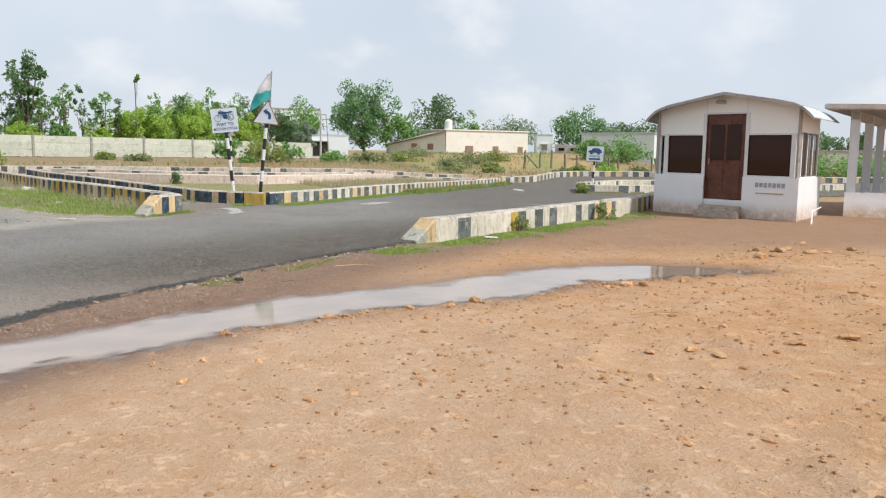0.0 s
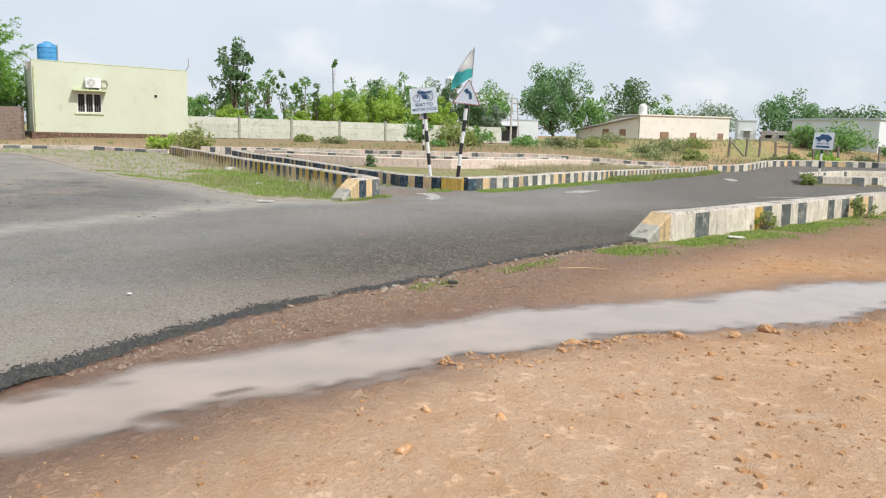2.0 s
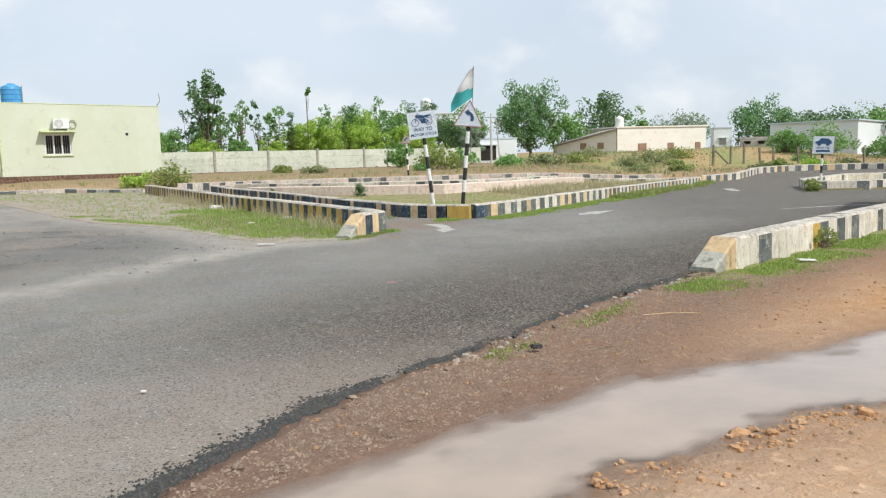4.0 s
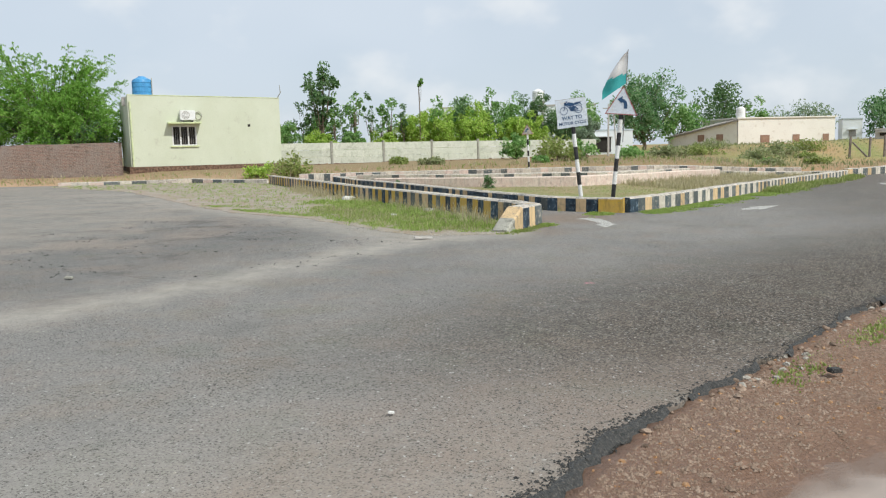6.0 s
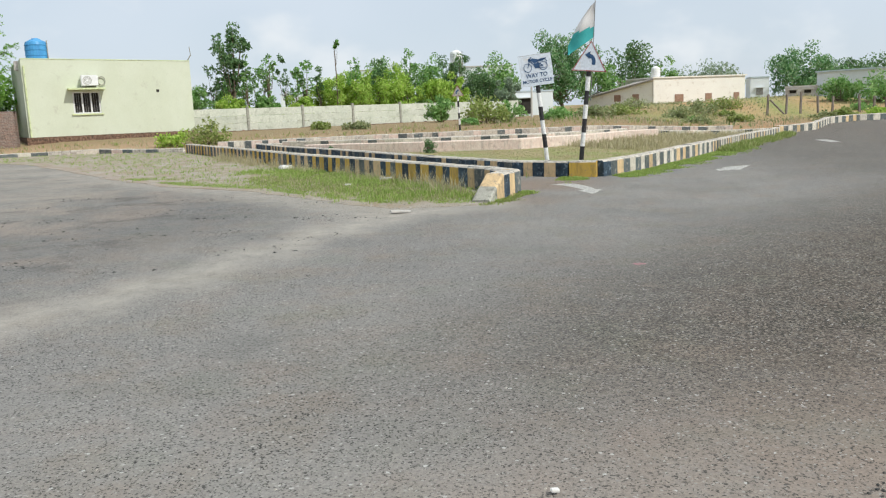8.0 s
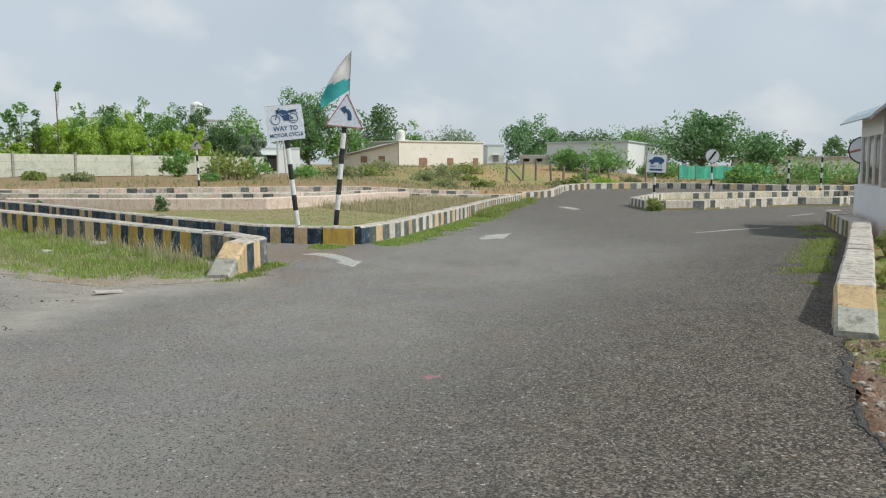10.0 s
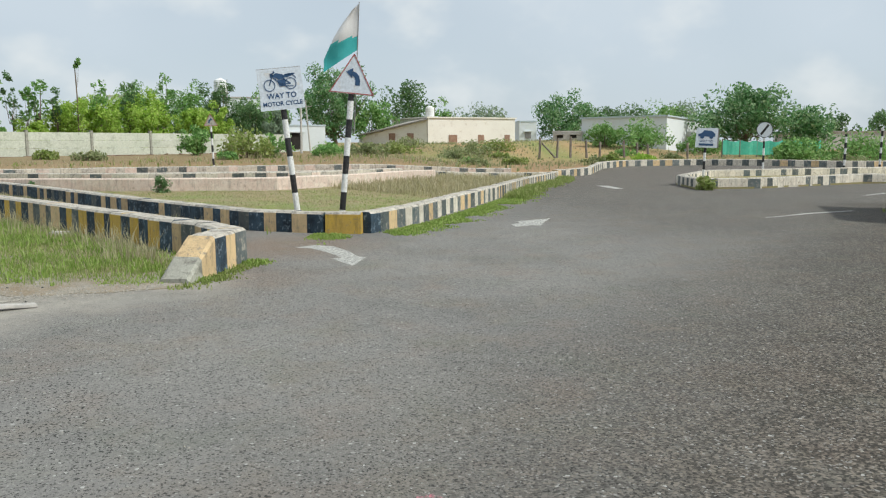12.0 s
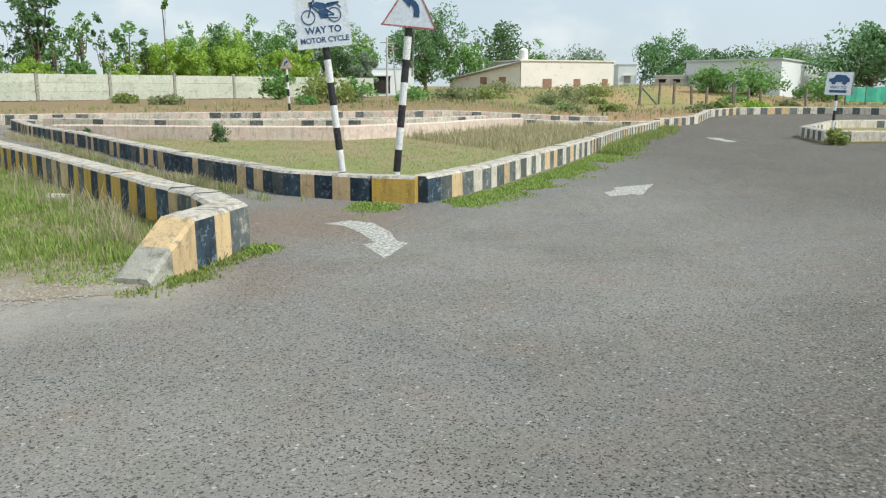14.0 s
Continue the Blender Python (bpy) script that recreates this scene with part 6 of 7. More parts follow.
def eaves(*along):
    """The parapet falls a little towards the garden wall."""
    return [5.27 - 0.17 * a / GW for a in along]


W0, W1 = 2.5, 4.0
for a in ((0, W0, 0.9, eaves(0, W0, W0, 0)), (W1, GW, 0.9, eaves(W1, GW, GW, W1)), (W0, W1, 0.9, 2.15), (W0, W1, 3.4, eaves(W0, W1, W1, W0))):
    ghbox(a[0], a[1], 0, 0.25, a[2], a[3], hw)
part("front_wall", hw, M_LIME, house, "pale lime green plaster wall")
for a in ((0, 0.25, 0.25, 7.5), (GW - 0.25, GW, 0.25, 7.5), (0.25, GW - 0.25, 7.25, 7.5)):
    part("wall", ghbox(*a, 0.9, eaves(a[0], a[1], a[1], a[0])), M_LIME, house)
part("roof", ghbox(0.25, GW - 0.25, 0.25, 7.25, 4.55, 4.75), M_CONCRETE, house)
part("parapet_cap", ghbox(-0.02, GW + 0.02, -0.02, 0.27, eaves(0, GW, GW, 0), [z + 0.05 for z in eaves(0, GW, GW, 0)]), M_LIMESHADE, house, bevel=0.015)
part("plinth", ghbox(-0.12, GW + 0.12, -0.14, 7.6, -0.1, 0.9), M_REDPLINTH, house, "rough red stone plinth")
win = part("window", ghbox(W0, W1, 0.16, 0.2, 2.15, 3.4), M_DARKOPEN, house, "dark window with white bars")
for k in range(4):
    a = W0 + (W1 - W0 - 0.08) * k / 3
    part("window_bar", ghbox(a, a + 0.08, 0.04, 0.1, 2.15, 3.4), M_FRAME, win)
for z in (2.15, 3.33):
    part("window_frame", ghbox(W0, W1, 0.03, 0.12, z, z + 0.07), M_FRAME, win)
for k in range(12):
    a = W0 + 0.1 + (W1 - W0 - 0.2) * k / 11
    p = gh(a, 0.14)
    part("grille_rod", Shape().tube((p.x, p.y, 2.2), (p.x, p.y, 3.36), 0.012, None, 5), M_STEEL, win)
part("window_sill", ghbox(W0 - 0.1, W1 + 0.1, -0.08, 0.02, 2.07, 2.15), M_LIMESHADE, win)
part("sunshade", ghbox(W0 - 0.25, W1 + 0.25, -0.6, 0.0, 3.5, 3.6), M_LIMESHADE, house, "projecting sunshade slab", 0.01)
part("drain_hole", ghbox(7.22, 7.39, -0.006, 0.02, 3.28, 3.45), M_DARKOPEN, house)
p = gh(0.12, -0.08)
part("drain_pipe", Shape().tube((p.x, p.y, 0.9), (p.x, p.y, 4.9), 0.05, None, 8), M_LIMESHADE, house)

cooler = thing("air_conditioner", "white air conditioner outdoor unit mounted over the sunshade", "air conditioner")
part("case", ghbox(3.0, 3.9, -0.5, -0.12, 3.72, 4.32), M_WHITETANK, cooler, bevel=0.02)
p, n = gh(3.32, -0.505), GN
fan = Shape()
for r0 in (0.24, 0.17, 0.1):
    for i in range(24):
        a, b = 2 * math.pi * i / 24, 2 * math.pi * (i + 1) / 24
        fan.add([(p.x + GD.x * k * math.cos(t), p.y + GD.y * k * math.cos(t), 4.02 + k * math.sin(t)) for t, k in ((a, r0 - 0.03), (a, r0), (b, r0), (b, r0 - 0.03))], [(0, 1, 2, 3)])
part("fan_grille", fan, M_POST, cooler, "round dark fan grille")
for a in (3.1, 3.75):
    part("bracket", ghbox(a, a + 0.05, -0.5, 0.0, 3.62, 3.715), M_STEEL, cooler)
q = gh(4.15, -0.08)
coil = Shape()
for i in range(20):
    a, b = 2 * math.pi * i / 20, 2 * math.pi * (i + 1) / 20
    coil.tube((q.x + GD.x * 0.2 * math.cos(a), q.y + GD.y * 0.2 * math.cos(a), 4.0 + 0.24 * math.sin(a)), (q.x + GD.x * 0.2 * math.cos(b), q.y + GD.y * 0.2 * math.cos(b), 4.0 + 0.24 * math.sin(b)), 0.03, None, 5)
part("hose", coil, M_POST, cooler, "coiled hose")


def water_tank(x, y, z, r, h, material, label):
    t = thing("water_tank", label, "water tank", at=pose(x, y, z))
    body = Shape()
    prof = [(r * 0.96, 0), (r, 0.06), (r * 0.97, h * 0.2), (r, h * 0.24), (r * 0.97, h * 0.44), (r, h * 0.48), (r * 0.97, h * 0.66), (r, h * 0.7), (r * 0.9, h * 0.84), (r * 0.4, h * 0.96)]
    body.lathe(prof)
    part("barrel", body, material, t)
    part("lid", Shape().tube((0, 0, h * 0.95), (0, 0, h), r * 0.36, r * 0.3, 18), material, t)
    part("outlet_pipe", Shape().tube((r * 1.08, 0, -0.3), (r * 1.08, 0, h * 0.9), 0.03, None, 6), M_POST, t)
    return t


tk = gh(1.1, 2.2)
water_tank(tk.x, tk.y, 5.3, 0.62, 1.3, M_BLUETANK, "blue plastic water tank on the green house's roof")
stand = thing("tank_stand", "low masonry stand under the blue water tank", "stand")
part("slab", Shape().box((tk.x, tk.y, 5.02), (1.9, 1.9, 0.54)), M_CONCRETE, stand, "", 0.02)
dish = thing("roof_antenna", "small bent antenna at the green house's roof edge", "antenna")
p = gh(GW - 0.1, 0.5)
part("mast", Shape().tube((p.x, p.y, 5.0), (p.x + 0.35, p.y, 5.5), 0.03, None, 6).tube((p.x + 0.35, p.y, 5.5), (p.x + 0.3, p.y, 6.0), 0.025, None, 6), M_POST, dish)

# ---- walls ----
bw_top = [(-29.6 - 1.2 * i, 2.4 + 0.02 * math.sin(i * 1.7) + 0.012 * math.sin(i * 4.1)) for i in range(25)]
bw = thing("brick_wall", "old weathered brick boundary wall beside the green house", "wall")
body = Shape()
for (xa, za), (xb, zb) in zip(bw_top, bw_top[1:]):
    ya, yb = 51.0 + (xa + 29.6) * 0.042, 51.0 + (xb + 29.6) * 0.042
    body.add([(xa, ya - 0.15, -0.1), (xb, yb - 0.15, -0.1), (xb, yb - 0.15, zb), (xa, ya - 0.15, za), (xa, ya + 0.15, -0.1), (xb, yb + 0.15, -0.1), (xb, yb + 0.15, zb), (xa, ya + 0.15, za)],
             [(1, 0, 3, 2), (4, 5, 6, 7), (3, 7, 6, 2), (0, 1, 5, 4)])
part("masonry", body, M_BRICKWALL, bw)

gw = thing("garden_wall", "lichened pale concrete panel wall on a red stone footing", "wall")
WP = [(-22.6, 57.7), (-19.2, 60.4), (-16.1, 63.05), (-13.0, 65.6), (-9.85, 68.4), (-7.0, 70.9), (-3.8, 73.7), (-0.6, 76.5)]
for i, ((ax, ay), (bx, by)) in enumerate(zip(WP, WP[1:])):
    a, b = Vector((ax, ay)), Vector((bx, by))
    d = (b - a).normalized()
    nn = Vector((-d.y, d.x))
    top, low = 2.18 - 0.012 * i, 0.72
    for k in range(3):
        z0, z1 = low + (top - low) * k / 3, low + (top - low) * (k + 1) / 3 - 0.012
        pts = [a + d * 0.08 - nn * 0.04, b - d * 0.08 - nn * 0.04, b - d * 0.08 + nn * 0.04, a + d * 0.08 + nn * 0.04]
        part("panel", Shape().prism([(p.x, p.y) for p in pts], z0, z1), M_PANEL, gw)
    m = Matrix.Rotation(math.atan2(d.y, d.x), 3, "Z")
    part("post", Shape().box((ax, ay, 1.3), (0.17, 0.2, 1.95), m), M_POST, gw, "", 0.015)
    for k in range(26):
        q = a.lerp(b, (k % 13 + rng.uniform(0.2, 0.8)) / 13) - nn * rng.uniform(0.08, 0.5)
        sz = rng.uniform(0.16, 0.34)
        rock = Shape()
        ring = [(q.x + sz * math.cos(t) * rng.uniform(0.8, 1.2), q.y + sz * math.sin(t) * rng.uniform(0.6, 1.0)) for t in (0.3, 1.3, 2.4, 3.4, 4.5, 5.5)]
        low_z = -0.05 if k < 13 else 0.25
        top_z = low_z + rng.uniform(0.3, 0.52)
        rock.prism(ring, low_z, [top_z + rng.uniform(-0.08, 0.08) for _ in ring])
        part("footing_stone", rock, M_REDPLINTH, gw, "", 0.04)
    pts = [a - nn * 0.3, b - nn * 0.3, b - nn * 0.045, a - nn * 0.045]
    part("footing", Shape().prism([(p.x, p.y) for p in pts], 0.0, 0.72 + 0.03 * math.sin(i * 3)), M_REDPLINTH, gw, "rough red stone footing", 0.03)


# ---- far buildings ----
def quad_house(name, label, corners, z0, z1, material, roof_mat, category="house", openings=(), slope=0.0, hoods=True):
    """A plain far building over a plan quadrilateral: walls with thickness, a roof slab and openings (corner, start, width, z, height, material)."""
    t = thing(name, label, category)
    pts = [Vector(c) for c in corners]
    c = sum(pts, Vector((0, 0))) / 4
    inner = [c + (p - c) * 0.94 for p in pts]
    for i in range(4):
        a, b, bi, ai = pts[i], pts[(i + 1) % 4], inner[(i + 1) % 4], inner[i]
        za = z1 - (slope if i in (1, 2) else 0)
        zb = z1 - (slope if (i + 1) % 4 in (1, 2) else 0)
        part("wall", Shape().prism([(q.x, q.y) for q in (a, b, bi, ai)], z0, [za, zb, zb, za]), material, t)
    out = [c + (p - c) * 1.03 for p in pts]
    zs = [z1 - (slope if i in (1, 2) else 0) for i in range(4)]
    part("roof", Shape().prism([(q.x, q.y) for q in out], [z + 0.004 for z in zs], [z + 0.14 for z in zs]), roof_mat, t)
    for k, s, w, z, h, m in openings:
        a, b = pts[k], pts[(k + 1) % 4]
        d = (b - a).normalized()
        n = Vector((d.y, -d.x))
        q = [a + d * s + n * 0.06, a + d * (s + w) + n * 0.06, a + d * (s + w) - n * 0.1, a + d * s - n * 0.1]
        wn_ = part("window", Shape().prism([(v.x, v.y) for v in q], z, z + h), m, t)
        if not hoods:
            continue
        q = [a + d * (s - 0.15) + n * 0.3, a + d * (s + w + 0.15) + n * 0.3, a + d * (s + w + 0.15) - n * 0.05, a + d * (s - 0.15) - n * 0.05]
        part("window_hood", Shape().prism([(v.x, v.y) for v in q], z + h + 0.05, z + h + 0.13), material, wn_)
    return t


quad_house("house", "long cream-washed house with brown window shutters on a bank", [(15.1, 98.7), (26.0, 102.2), (23.4, 110.2), (12.5, 106.7)], 0.4, 4.05, M_CREAM, M_CREAM, openings=[
    (0, 2.6, 1.05, 1.4, 0.85, M_BROWNWIN), (0, 6.4, 0.8, 1.4, 0.85, M_BROWNWIN), (0, 10.0, 0.7, 1.4, 0.85, M_BROWNWIN), (3, 6.4, 0.8, 1.9, 0.75, M_BROWNWIN)], hoods=False)
lean = thing("lean_to", "cream lean-to with a sloping tiled roof against the cream house", "shed")
lq = [Vector((8.6, 103.6)), Vector((15.0, 98.75)), Vector((14.2, 101.6)), Vector((8.6, 106.6))]
part("wall", Shape().prism([(v.x, v.y) for v in lq], 0.4, [2.2, 3.85, 3.85, 2.2]), M_CREAM, lean)
part("roof", Shape().prism([(8.2, 103.3), (15.0, 98.2), (14.6, 101.5), (8.2, 107)], [2.2, 3.9, 3.9, 2.2], [2.32, 4.02, 4.02, 2.32]), M_ROOF, lean, "sloping brown tiled roof")
for u in (0.42, 0.7):
    c = lq[0].lerp(lq[1], u)
    d = (lq[1] - lq[0]).normalized()
    q = [c + Vector((d.y, -d.x)) * 0.05, c + d * 0.8 + Vector((d.y, -d.x)) * 0.05, c + d * 0.8, c]
    part("window", Shape().prism([(v.x, v.y) for v in q], 1.7, 2.45), M_BROWNWIN, lean)
water_tank(15.5, 99.6, 4.2, 0.48, 1.2, M_WHITETANK, "white plastic water tank on the cream house's roof")
quad_house("shed", "large white shed with a pale sheet roof behind bushes", [(33.4, 80.0), (42.5, 89.5), (37.5, 97.5), (28.4, 88.0)], 0.0, 3.65, M_WHITEWALL, M_SHEDROOF, "shed", slope=0.25)
quad_house("hut", "small grey block hut with two vent holes", [(25.5, 88.2), (28.2, 87.3), (29.4, 90.0), (26.7, 91.0)], 0.6, 2.35, M_CONCRETE, M_CONCRETE, "hut", openings=[(0, 0.4, 0.6, 1.8, 0.28, M_DARKOPEN), (0, 1.7, 0.6, 1.8, 0.28, M_DARKOPEN)])
quad_house("house", "small white flat-roofed house behind the bank", [(30.0, 113.0), (32.2, 112.7), (33.0, 117.0), (30.8, 117.4)], 1.0, 4.0, M_WHITEWALL, M_SHEDROOF, openings=[(0, 0.7, 0.8, 1.9, 0.8, M_STEEL)])
quad_house("house", "two-storey white house with a roof terrace behind trees", [(-6.0, 109.0), (0.2, 109.8), (0, 116), (-6.5, 115)], 0.6, 6.6, M_WHITEWALL, M_CONCRETE, openings=[(0, 1.2, 1.2, 4.4, 1.3, M_DARKOPEN), (0, 4.0, 1.2, 4.4, 1.3, M_DARKOPEN)])
quad_house("shed", "low grey tin-roofed shed behind the garden wall", [(-29.0, 111.0), (-22.5, 112.0), (-22.5, 117.0), (-29.0, 116.0)], 0.6, 4.3, M_WHITEWALL, M_SHEDROOF, "shed")
quad_house("house", "white flat-roofed house behind the garden wall", [(-19.6, 113.0), (-16.2, 113.2), (-16.2, 118.0), (-19.6, 118.0)], 0.6, 6.9, M_WHITEWALL, M_CONCRETE, openings=[(0, 0.6, 0.9, 5.0, 1.0, M_DARKOPEN)])
quad_house("shed", "small open tin shed behind the garden wall's end", [(-1.0, 84.0), (3.0, 85.0), (2.6, 88.0), (-1.4, 87.0)], 0.6, 2.9, M_WHITEWALL, M_SHEDROOF, "shed", openings=[(0, 0.5, 1.5, 0.9, 1.4, M_DARKOPEN)])
water_tank(-6.2, 93.0, 6.3, 0.6, 1.3, M_WHITETANK, "white plastic water tank above the trees")
tw = thing("tank_tower", "slim concrete tower under the white water tank", "tower")
for dx, dy in ((-0.5, -0.5), (0.5, -0.5), (0.5, 0.5), (-0.5, 0.5)):
    part("leg", Shape().box((-6.2 + dx, 93 + dy, 3.4), (0.2, 0.2, 5.6)), M_CONCRETE, tw)
part("platform", Shape().box((-6.2, 93, 6.23), (1.5, 1.5, 0.12)), M_CONCRETE, tw)
quad_house("shed", "long low grey sheet-roofed shed on the skyline", [(56, 92), (92, 84), (94, 92), (58, 100)], 0.0, 2.3, M_CONCRETE, M_ROOF, "shed")

for i, (x, y, h, r, lean_) in enumerate([(0.2, 72.0, 4.3, 0.09, 0.5), (1.0, 74.0, 4.0, 0.07, -4.5)]):
    pl = thing("utility_pole", "thin grey utility pole standing among weeds", "pole", "utility poles", at=pose(x, y, land(x, y) - 0.2, 0, lean_, 0))
    part("shaft", Shape().tube((0, 0, 0), (0, 0, h), r, r * 0.7, 10), M_CONCRETE, pl)
    part("cross_arm", Shape().box((0, 0, h - 0.35), (0.9, 0.07, 0.07)), M_POST, pl)

net = thing("shade_net_fence", "green shade net fence on posts beside the road", "fence")
na, nb = Vector((30.4, 65.6)), Vector((40.5, 68.0))
for k in range(7):
    p = na.lerp(nb, k / 6)
    part("post", Shape().tube((p.x, p.y, land(p.x, p.y) - 0.2), (p.x, p.y, land(p.x, p.y) + 1.35), 0.05, None, 8), M_FENCEPOST, net)
mesh_net = Shape()
for k in range(24):
    p, q = na.lerp(nb, k / 24), na.lerp(nb, (k + 1) / 24)
    s0, s1 = 0.08 * math.sin(k * 1.9), 0.08 * math.sin((k + 1) * 1.9)
    zp, zq = land(p.x, p.y), land(q.x, q.y)
    mesh_net.prism([(p.x, p.y - 0.08 + s0), (q.x, q.y - 0.08 + s1), (q.x, q.y - 0.065 + s1), (p.x, p.y - 0.065 + s0)], [zp + 0.2, zq + 0.2, zq + 0.2, zp + 0.2], [zp + 1.2 + s0, zq + 1.2 + s1, zq + 1.2 + s1, zp + 1.2 + s0])
part("net", mesh_net, M_NET, net, "green woven net")

for i, (x, y) in enumerate([(16.9, 67.4), (18.1, 67.0), (19.0, 66.7), (20.1, 66.3), (20.9, 65.9), (22.5, 65.2), (23.3, 64.8), (24.0, 64.5), (26.2, 63.0)]):
    h = (1.5, 1.45, 1.6, 1.3, 1.25, 1.35, 1.2, 1.1, 1.2)[i]
    fp = thing("fence_post", "rough dark stone fence post on the weedy bank", "post", "fence posts", at=pose(x, y, land(x, y) - 0.25, 0, rng.uniform(-4, 4), rng.uniform(0, 40)))
    part("shaft", Shape().box((0, 0, (h + 0.25) / 2), (0.15, 0.12, h + 0.25)), M_FENCEPOST, fp, "", 0.02)
brace = thing("fence_brace", "leaning dark stone brace against a fence post", "post")
part("shaft", Shape().tube((18.1, 66.9, land(18.1, 66.9) - 0.1), (17.05, 67.3, land(17, 67.4) + 1.1), 0.07, 0.06, 6), M_FENCEPOST, brace)


# ---- stones, clods, sticks and litter ----
def rock_mesh(name, seed, material, squash=0.6):
    r = random.Random(seed)
    bm = bmesh.new()
    bmesh.ops.create_icosphere(bm, subdivisions=2, radius=1)
    off = r.uniform(0, 50)
    for v in bm.verts:
        k = 1 + 0.45 * noise.noise(v.co * 1.3 + Vector((off, 0, 0))) + 0.2 * noise.noise(v.co * 3.1 + Vector((0, off, 0)))
        v.co = Vector((v.co.x * k, v.co.y * k * 0.8, v.co.z * k * squash))
    me = bpy.data.meshes.new(name)
    bm.to_mesh(me)
    bm.free()
    me.materials.append(material)
    return me


ROCKS = [rock_mesh("clod", 200 + i, M_STONE, 0.5 + 0.06 * i) for i in range(5)]
CHIPS = [rock_mesh("stone_chip", 220 + i, M_GREYSTONE, 0.5 + 0.08 * i) for i in range(4)]
r_ = random.Random(99)


def stone(x, y, size, meshes, label, name, group):
    z = earth(x, y)[0] if not inside(x, y, ROAD_SHORT) else 0.0
    ob = new(name, meshes[r_.randrange(len(meshes))])
    ob.matrix_world = pose(x, y, z + size * 0.15, r_.uniform(-15, 15), r_.uniform(-15, 15), r_.uniform(0, 360)) @ Matrix.Diagonal((size * r_.uniform(0.8, 1.3), size, size * r_.uniform(0.7, 1.1), 1))
    return tagged(ob, label, "stone", group)


for x, y, s in [(3.53, 6.74, 0.05), (2.91, 6.04, 0.06), (3.93, 6.16, 0.05), (3.57, 9.15, 0.09), (3.75, 9.1, 0.07), (3.3, 9.1, 0.05), (-0.86, 5.39, 0.035), (-0.05, 4.99, 0.035), (0.64, 3.46, 0.035), (2.27, 5.23, 0.035), (5.91, 8.37, 0.06), (1.55, 8.1, 0.05), (1.3, 8.0, 0.05), (0.1, 7.75, 0.06), (0.25, 7.7, 0.05), (0.9, 8.0, 0.05), (4.4, 9.4, 0.08), (6.6, 11.6, 0.1), (7.3, 12.2, 0.12), (7.7, 12.0, 0.1), (7.0, 12.4, 0.09), (6.2, 10.4, 0.06)]:
    stone(x, y, s, ROCKS, "rust-red clod of earth on the bare ground", "clod", "earth clods")
for i in range(210):
    x, y = r_.uniform(-1.5, 8.5), r_.uniform(2.5, 13.5)
    if near_line(x, y, PUDDLE) < 0.15 or inside(x, y, ROAD_SHORT) or y > 6.8 + 0.62 * x + 1.5:
        continue
    stone(x, y, r_.choice((0.008, 0.011, 0.014, 0.018, 0.026)) * (1 + 0.04 * y), ROCKS, "small red-brown clod on the bare earth", "clod", "earth clods")
for i in range(40):
    u = r_.random()
    k = int(u * 7)
    a, b = ROAD_EDGE[4 + k], ROAD_EDGE[min(5 + k, len(ROAD_EDGE) - 1)]
    w = r_.random()
    x, y = a[0] + (b[0] - a[0]) * w + abs(r_.gauss(0.08, 0.1)), a[1] + (b[1] - a[1]) * w - abs(r_.gauss(0.06, 0.08))
    stone(x, y, r_.uniform(0.015, 0.04), CHIPS, "broken grey road stone at the asphalt's edge", "road_stone", "loose road stones")


PALE_CHIPS = [rock_mesh("broken_stone", 240 + i, M_GRIT, 0.6) for i in range(4)]
for i in range(70):
    k = r_.choice((7, 8, 9, 9, 10))
    a, b, w = ROAD_EDGE[k], ROAD_EDGE[k + 1], r_.random()
    d = abs(r_.gauss(0.05, 0.09))
    stone(a[0] + (b[0] - a[0]) * w + 0.04 + d * 0.8, a[1] + (b[1] - a[1]) * w - d * 0.6, r_.uniform(0.012, 0.034), PALE_CHIPS if i % 2 else CHIPS, "pale broken road stone along the asphalt's edge", "road_stone", "loose road stones")
CRUSTS = [rock_mesh("earth_crust", 260 + i, M_STONE, 0.4) for i in range(3)]
for x, y, size in ((2.54, 5.98, 0.13), (3.05, 5.84, 0.17), (3.83, 6.16, 0.15), (4.44, 6.33, 0.2), (2.39, 4.0, 0.1), (4.1, 6.5, 0.1), (3.3, 7.3, 0.12), (8.47, 13.5, 0.2), (7.22, 12.27, 0.18), (7.6, 12.6, 0.22), (8.1, 12.2, 0.2), (6.9, 11.7, 0.15), (8.8, 12.6, 0.25), (-0.1, 7.75, 0.12), (0.2, 7.85, 0.13), (0.5, 7.95, 0.1), (0.0, 7.5, 0.14)):
    stone(x, y, size * 0.4, CRUSTS, "broken crust of dried orange mud", "earth_crust", "earth clods")


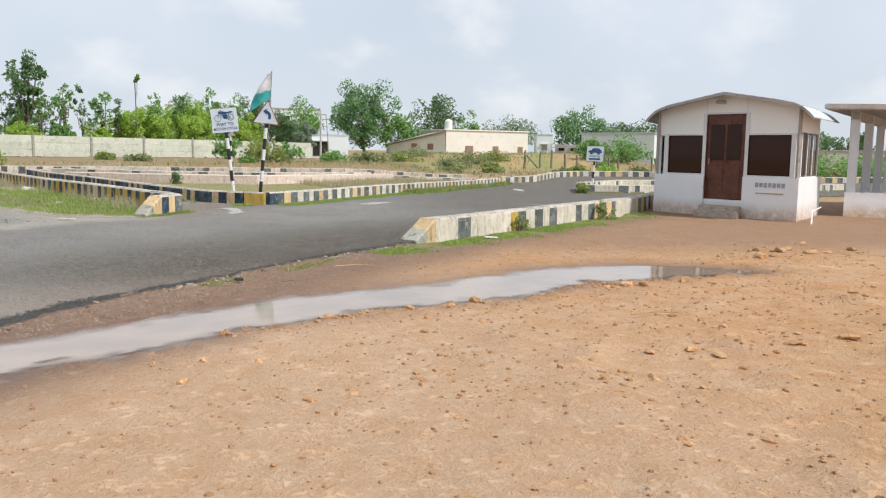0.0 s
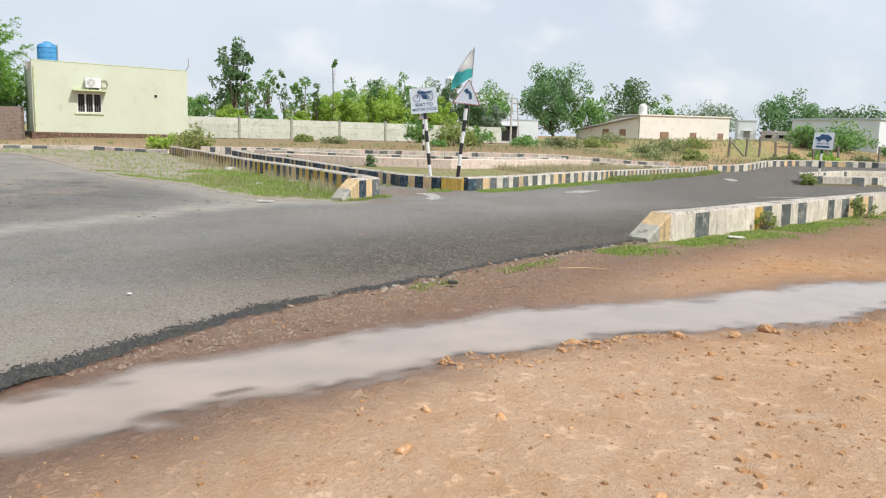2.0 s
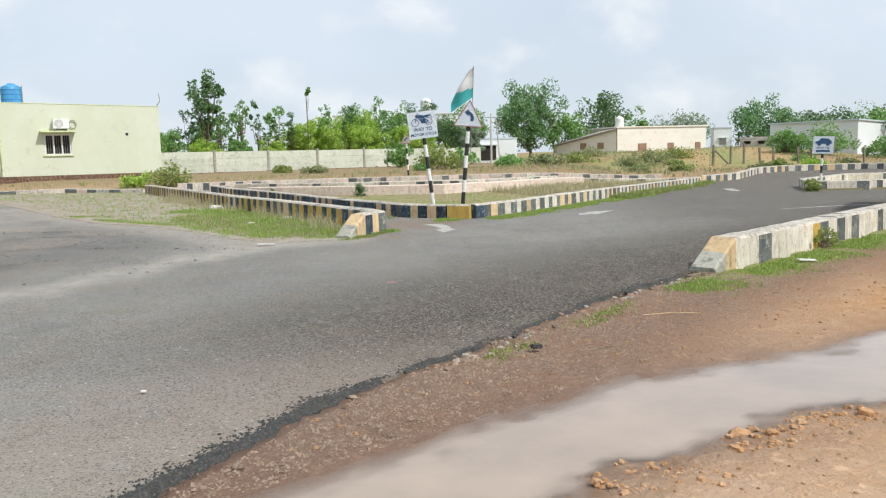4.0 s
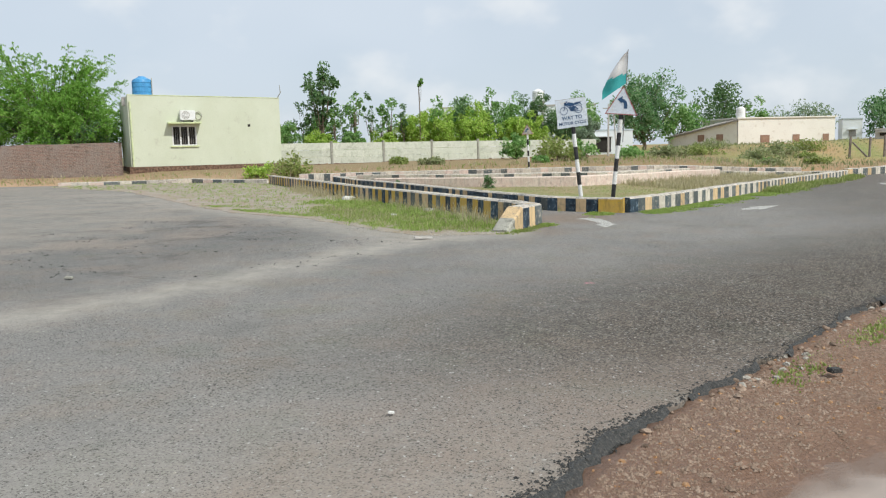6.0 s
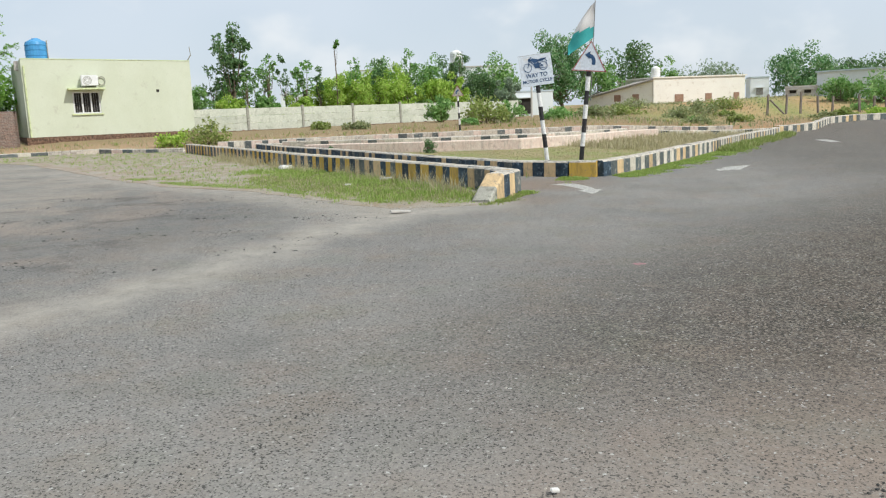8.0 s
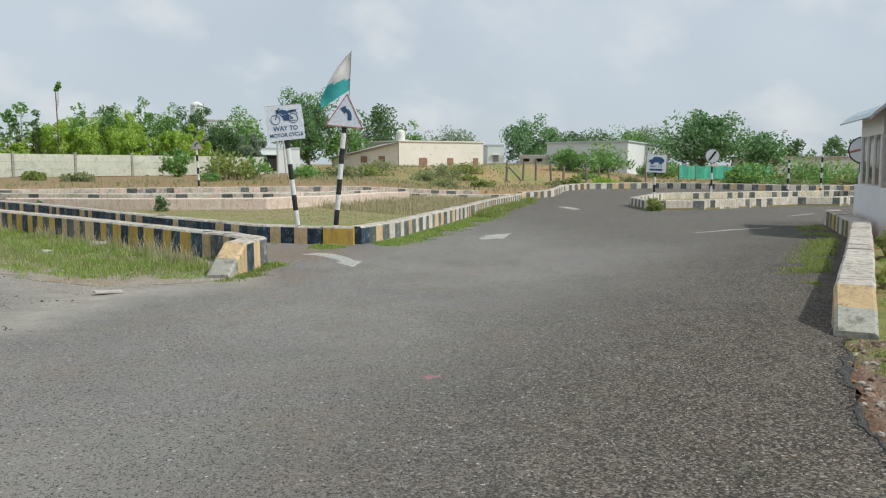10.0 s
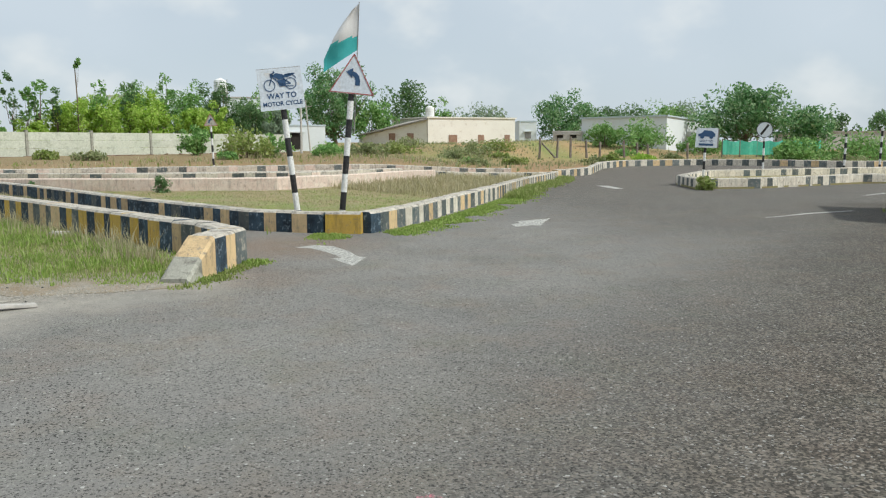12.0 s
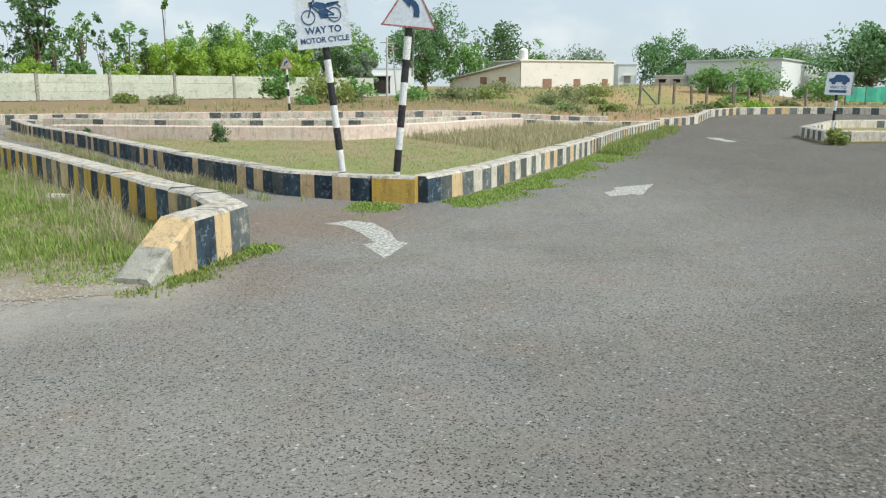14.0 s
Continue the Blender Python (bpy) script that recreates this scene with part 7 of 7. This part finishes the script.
def rubble(name, label, n, region, sizes, material, seed, zfn, blunt=False):
    """Uncounted small stones, joined."""
    r = random.Random(seed)
    sh = Shape()
    for i in range(n):
        p = region(r)
        if p is None:
            continue
        s = r.choice(sizes) * r.uniform(0.6, 1.4)
        z = zfn(*p)
        a = r.uniform(0, 6.28)
        pts = []
        for k in range(5):
            t = a + 6.28 * k / 5
            q = s * r.uniform(0.6, 1.2)
            pts.append((p[0] + q * math.cos(t), p[1] + q * math.sin(t), z - 0.002))
        if blunt:
            dx, dy, h = r.uniform(-0.25, 0.25) * s, r.uniform(-0.25, 0.25) * s, s * r.uniform(0.3, 0.7)
            pts += [(p[0] + (x - p[0]) * 0.65 + dx, p[1] + (y - p[1]) * 0.65 + dy, z + h * r.uniform(0.75, 1.1)) for x, y, _ in pts]
            sh.add(pts, [(k, (k + 1) % 5, 5 + (k + 1) % 5, 5 + k) for k in range(5)] + [(5, 6, 7, 8, 9)])
            continue
        pts.append((p[0] + r.uniform(-0.4, 0.4) * s, p[1] + r.uniform(-0.4, 0.4) * s, z + s * r.uniform(0.3, 0.65)))
        sh.add(pts, [(k, (k + 1) % 5, 5) for k in range(5)])
    return tagged(new(name, sh.mesh(name, material)), label, "gravel", kind="stuff")


def bare(r):
    x, y = r.uniform(-4, 9), r.uniform(2.0, 14)
    if inside(x, y, ROAD_SHORT) or near_line(x, y, PUDDLE) < 0.2:
        return None
    return x, y


def shoulder(r):
    k = r.randrange(4, len(ROAD_EDGE) - 1)
    a, b = ROAD_EDGE[k], ROAD_EDGE[k + 1]
    w = r.random()
    d = abs(r.gauss(0, 0.6))
    x, y = a[0] + (b[0] - a[0]) * w + 0.08 + d * 0.85, a[1] + (b[1] - a[1]) * w - 0.05 - d * 0.5
    return None if near_line(x, y, PUDDLE) < 0.05 else (x, y)


def tarmac(r):
    x, y = r.uniform(-9, 5), 6 + 16 * r.random() ** 1.5
    return (x, y) if inside(x, y, ROAD_SHORT) else None


def rough_ground(r):
    x, y = r.uniform(0.5, 9), r.uniform(4.0, 13)
    if inside(x, y, ROAD_SHORT) or near_line(x, y, PUDDLE) < 0.15 or y > 0.62 * x + 8.4 or noise.noise((x * 0.8, y * 0.8, 14)) < 0.0:
        return None
    return x, y


def shore(r):
    k = r.randrange(2, 7)
    (ax, ay, aw), (bx, by, bw_) = PUDDLE[k], PUDDLE[k + 1]
    u = r.random()
    d = math.hypot(bx - ax, by - ay)
    w = aw + (bw_ - aw) * u + r.gauss(0.08, 0.14)
    if noise.noise((ax + (bx - ax) * u * 1.7, ay * 1.3 + u * 2, 19)) < 0.05:
        return None
    return ax + (bx - ax) * u + (by - ay) / d * w, ay + (by - ay) * u - (bx - ax) / d * w


def edge_crumbs(r):
    k = r.randrange(4, len(EDGE) - 1)
    u = r.random()
    x, y = EDGE[k][0] + (EDGE[k + 1][0] - EDGE[k][0]) * u + r.gauss(0, 0.03), EDGE[k][1] + (EDGE[k + 1][1] - EDGE[k][1]) * u + r.gauss(0, 0.03)
    if not 4.5 < y < 13.4 or (y > 8.8 and r.random() < 0.75):
        return None
    w = r.gauss(-0.01, 0.04 if y < 8.6 else 0.022) * (0.5 + 0.9 * max(0.0, noise.noise((x * 1.3, y * 1.3, 31)) + 0.5))
    return x + w, y - w * 0.7


rubble("gravel", "dark crumbs of broken bitumen along the road edge", 15000, edge_crumbs, (0.004, 0.006, 0.008, 0.011), M_TAR, 306, lambda x, y: 0.004 if inside(x, y, ROAD) else -0.04)
rubble("gravel", "rust-red broken clods scattered on rough earth", 3200, rough_ground, (0.008, 0.012, 0.018, 0.03), M_STONE, 304, lambda x, y: earth(x, y)[0], True)
rubble("gravel", "wet rust-red clods along the puddle's shore", 2000, shore, (0.006, 0.009, 0.014, 0.022), M_STONE, 305, lambda x, y: earth(x, y)[0], True)
rubble("gravel", "loose red-brown grit on the bare earth", 9000, bare, (0.005, 0.007, 0.01, 0.016), M_STONE, 301, lambda x, y: earth(x, y)[0], True)
rubble("gravel", "loose grey-brown gravel on the road shoulder", 22000, shoulder, (0.005, 0.007, 0.01, 0.014), M_GREYSTONE, 302, lambda x, y: earth(x, y)[0])


def verge_edge(r):
    k = r.randrange(len(VERGE_FRONT) - 2)
    a, b = VERGE_FRONT[k], VERGE_FRONT[k + 1]
    u, w = r.random(), r.gauss(-0.05, 0.3)
    return a[0] + (b[0] - a[0]) * u + w * 0.7, a[1] + (b[1] - a[1]) * u + w


rubble("gravel", "grey grit and crumbs along the verge's edge", 6000, verge_edge, (0.004, 0.006, 0.009, 0.013), M_GRIT, 307, lambda x, y: 0.008)


def dirty_side(r):
    x, y = r.uniform(-13, -5), r.uniform(13.5, 22)
    return (x, y) if noise.noise((x * 0.6, y * 1.4, 23)) > 0.1 and x < -3.2 - 0.18 * (22 - y) else None


rubble("gravel", "dark crumbs and grit on the dirty side of the road", 3500, dirty_side, (0.006, 0.009, 0.014, 0.024), M_TAR, 309, lambda x, y: 0.001)
rubble("gravel", "loose stone chips on the asphalt", 4500, tarmac, (0.003, 0.005, 0.007, 0.01), M_GRIT, 303, lambda x, y: 0.0)


def stick(x0, y0, x1, y1, z, r, label, material):
    t = new("stick", Shape().tube((x0, y0, z), ((x0 + x1) / 2 + 0.02, (y0 + y1) / 2 + 0.03, z + 0.01), r, r * 0.9, 6).tube(((x0 + x1) / 2 + 0.02, (y0 + y1) / 2 + 0.03, z + 0.01), (x1, y1, z), r * 0.9, r * 0.5, 6).mesh("stick", material))
    return tagged(t, label, "stick", "dry sticks")


stick(-0.5, 9.55, 0.0, 9.75, -0.015, 0.006, "dry thin stick on the gravel shoulder", M_BARK)
stick(0.2, 10.9, 0.75, 10.95, -0.015, 0.0045, "pale dry stick on the gravel shoulder", M_AMBER)
stick(2.9, 7.3, 3.4, 7.38, 0.012, 0.007, "dry stick half buried in red earth", M_STONE)


def scrap(x, y, w, d, h, turn, label, material=None):
    sh = Shape().box((0, 0, h / 2), (w, d, h))
    ob = new("litter", sh.mesh("litter", material or M_LITTER, min(h, w, d) * 0.25))
    ob.matrix_world = pose(x, y, land(x, y) + 0.012, 3, 4, turn)
    return tagged(ob, label, "litter", "litter")


scrap(-5.89, 23.38, 0.3, 0.16, 0.1, 20, "pale broken block in the grass", M_CONCRETE)
scrap(-9.3, 28.6, 0.4, 0.22, 0.14, 40, "white torn sack in the grass")
scrap(-5.03, 17.7, 0.32, 0.1, 0.03, 25, "flat pale stone slab on the verge", M_CONCRETE)
scrap(-6.6, 22.6, 0.14, 0.1, 0.05, 60, "small white scrap in the grass")
scrap(-8.7, 13.37, 0.1, 0.06, 0.03, 10, "dark scrap on the asphalt", M_POST)
scrap(-3.55, 8.5, 0.035, 0.025, 0.012, 10, "small white pebble on the asphalt")
scrap(-0.89, 9.55, 0.09, 0.06, 0.03, 30, "dark stone on the gravel shoulder", M_TAR)
scrap(3.0, 14.2, 0.25, 0.08, 0.02, 12, "white plastic scrap beside the kerb")


def powder(r):
    a, q = r.uniform(0, 6.28), 0.05 * r.random() ** 0.7 * (1 + 0.4 * math.sin(r.randrange(5) * 1.3))
    return -2.37 + q * math.cos(a), 13.14 + q * 0.9 * math.sin(a)


rubble("pink_powder", "small smudge of spilled pink powder on asphalt", 220, powder, (0.004, 0.006, 0.009), M_PINKPAINT, 308, lambda x, y: 0.001)
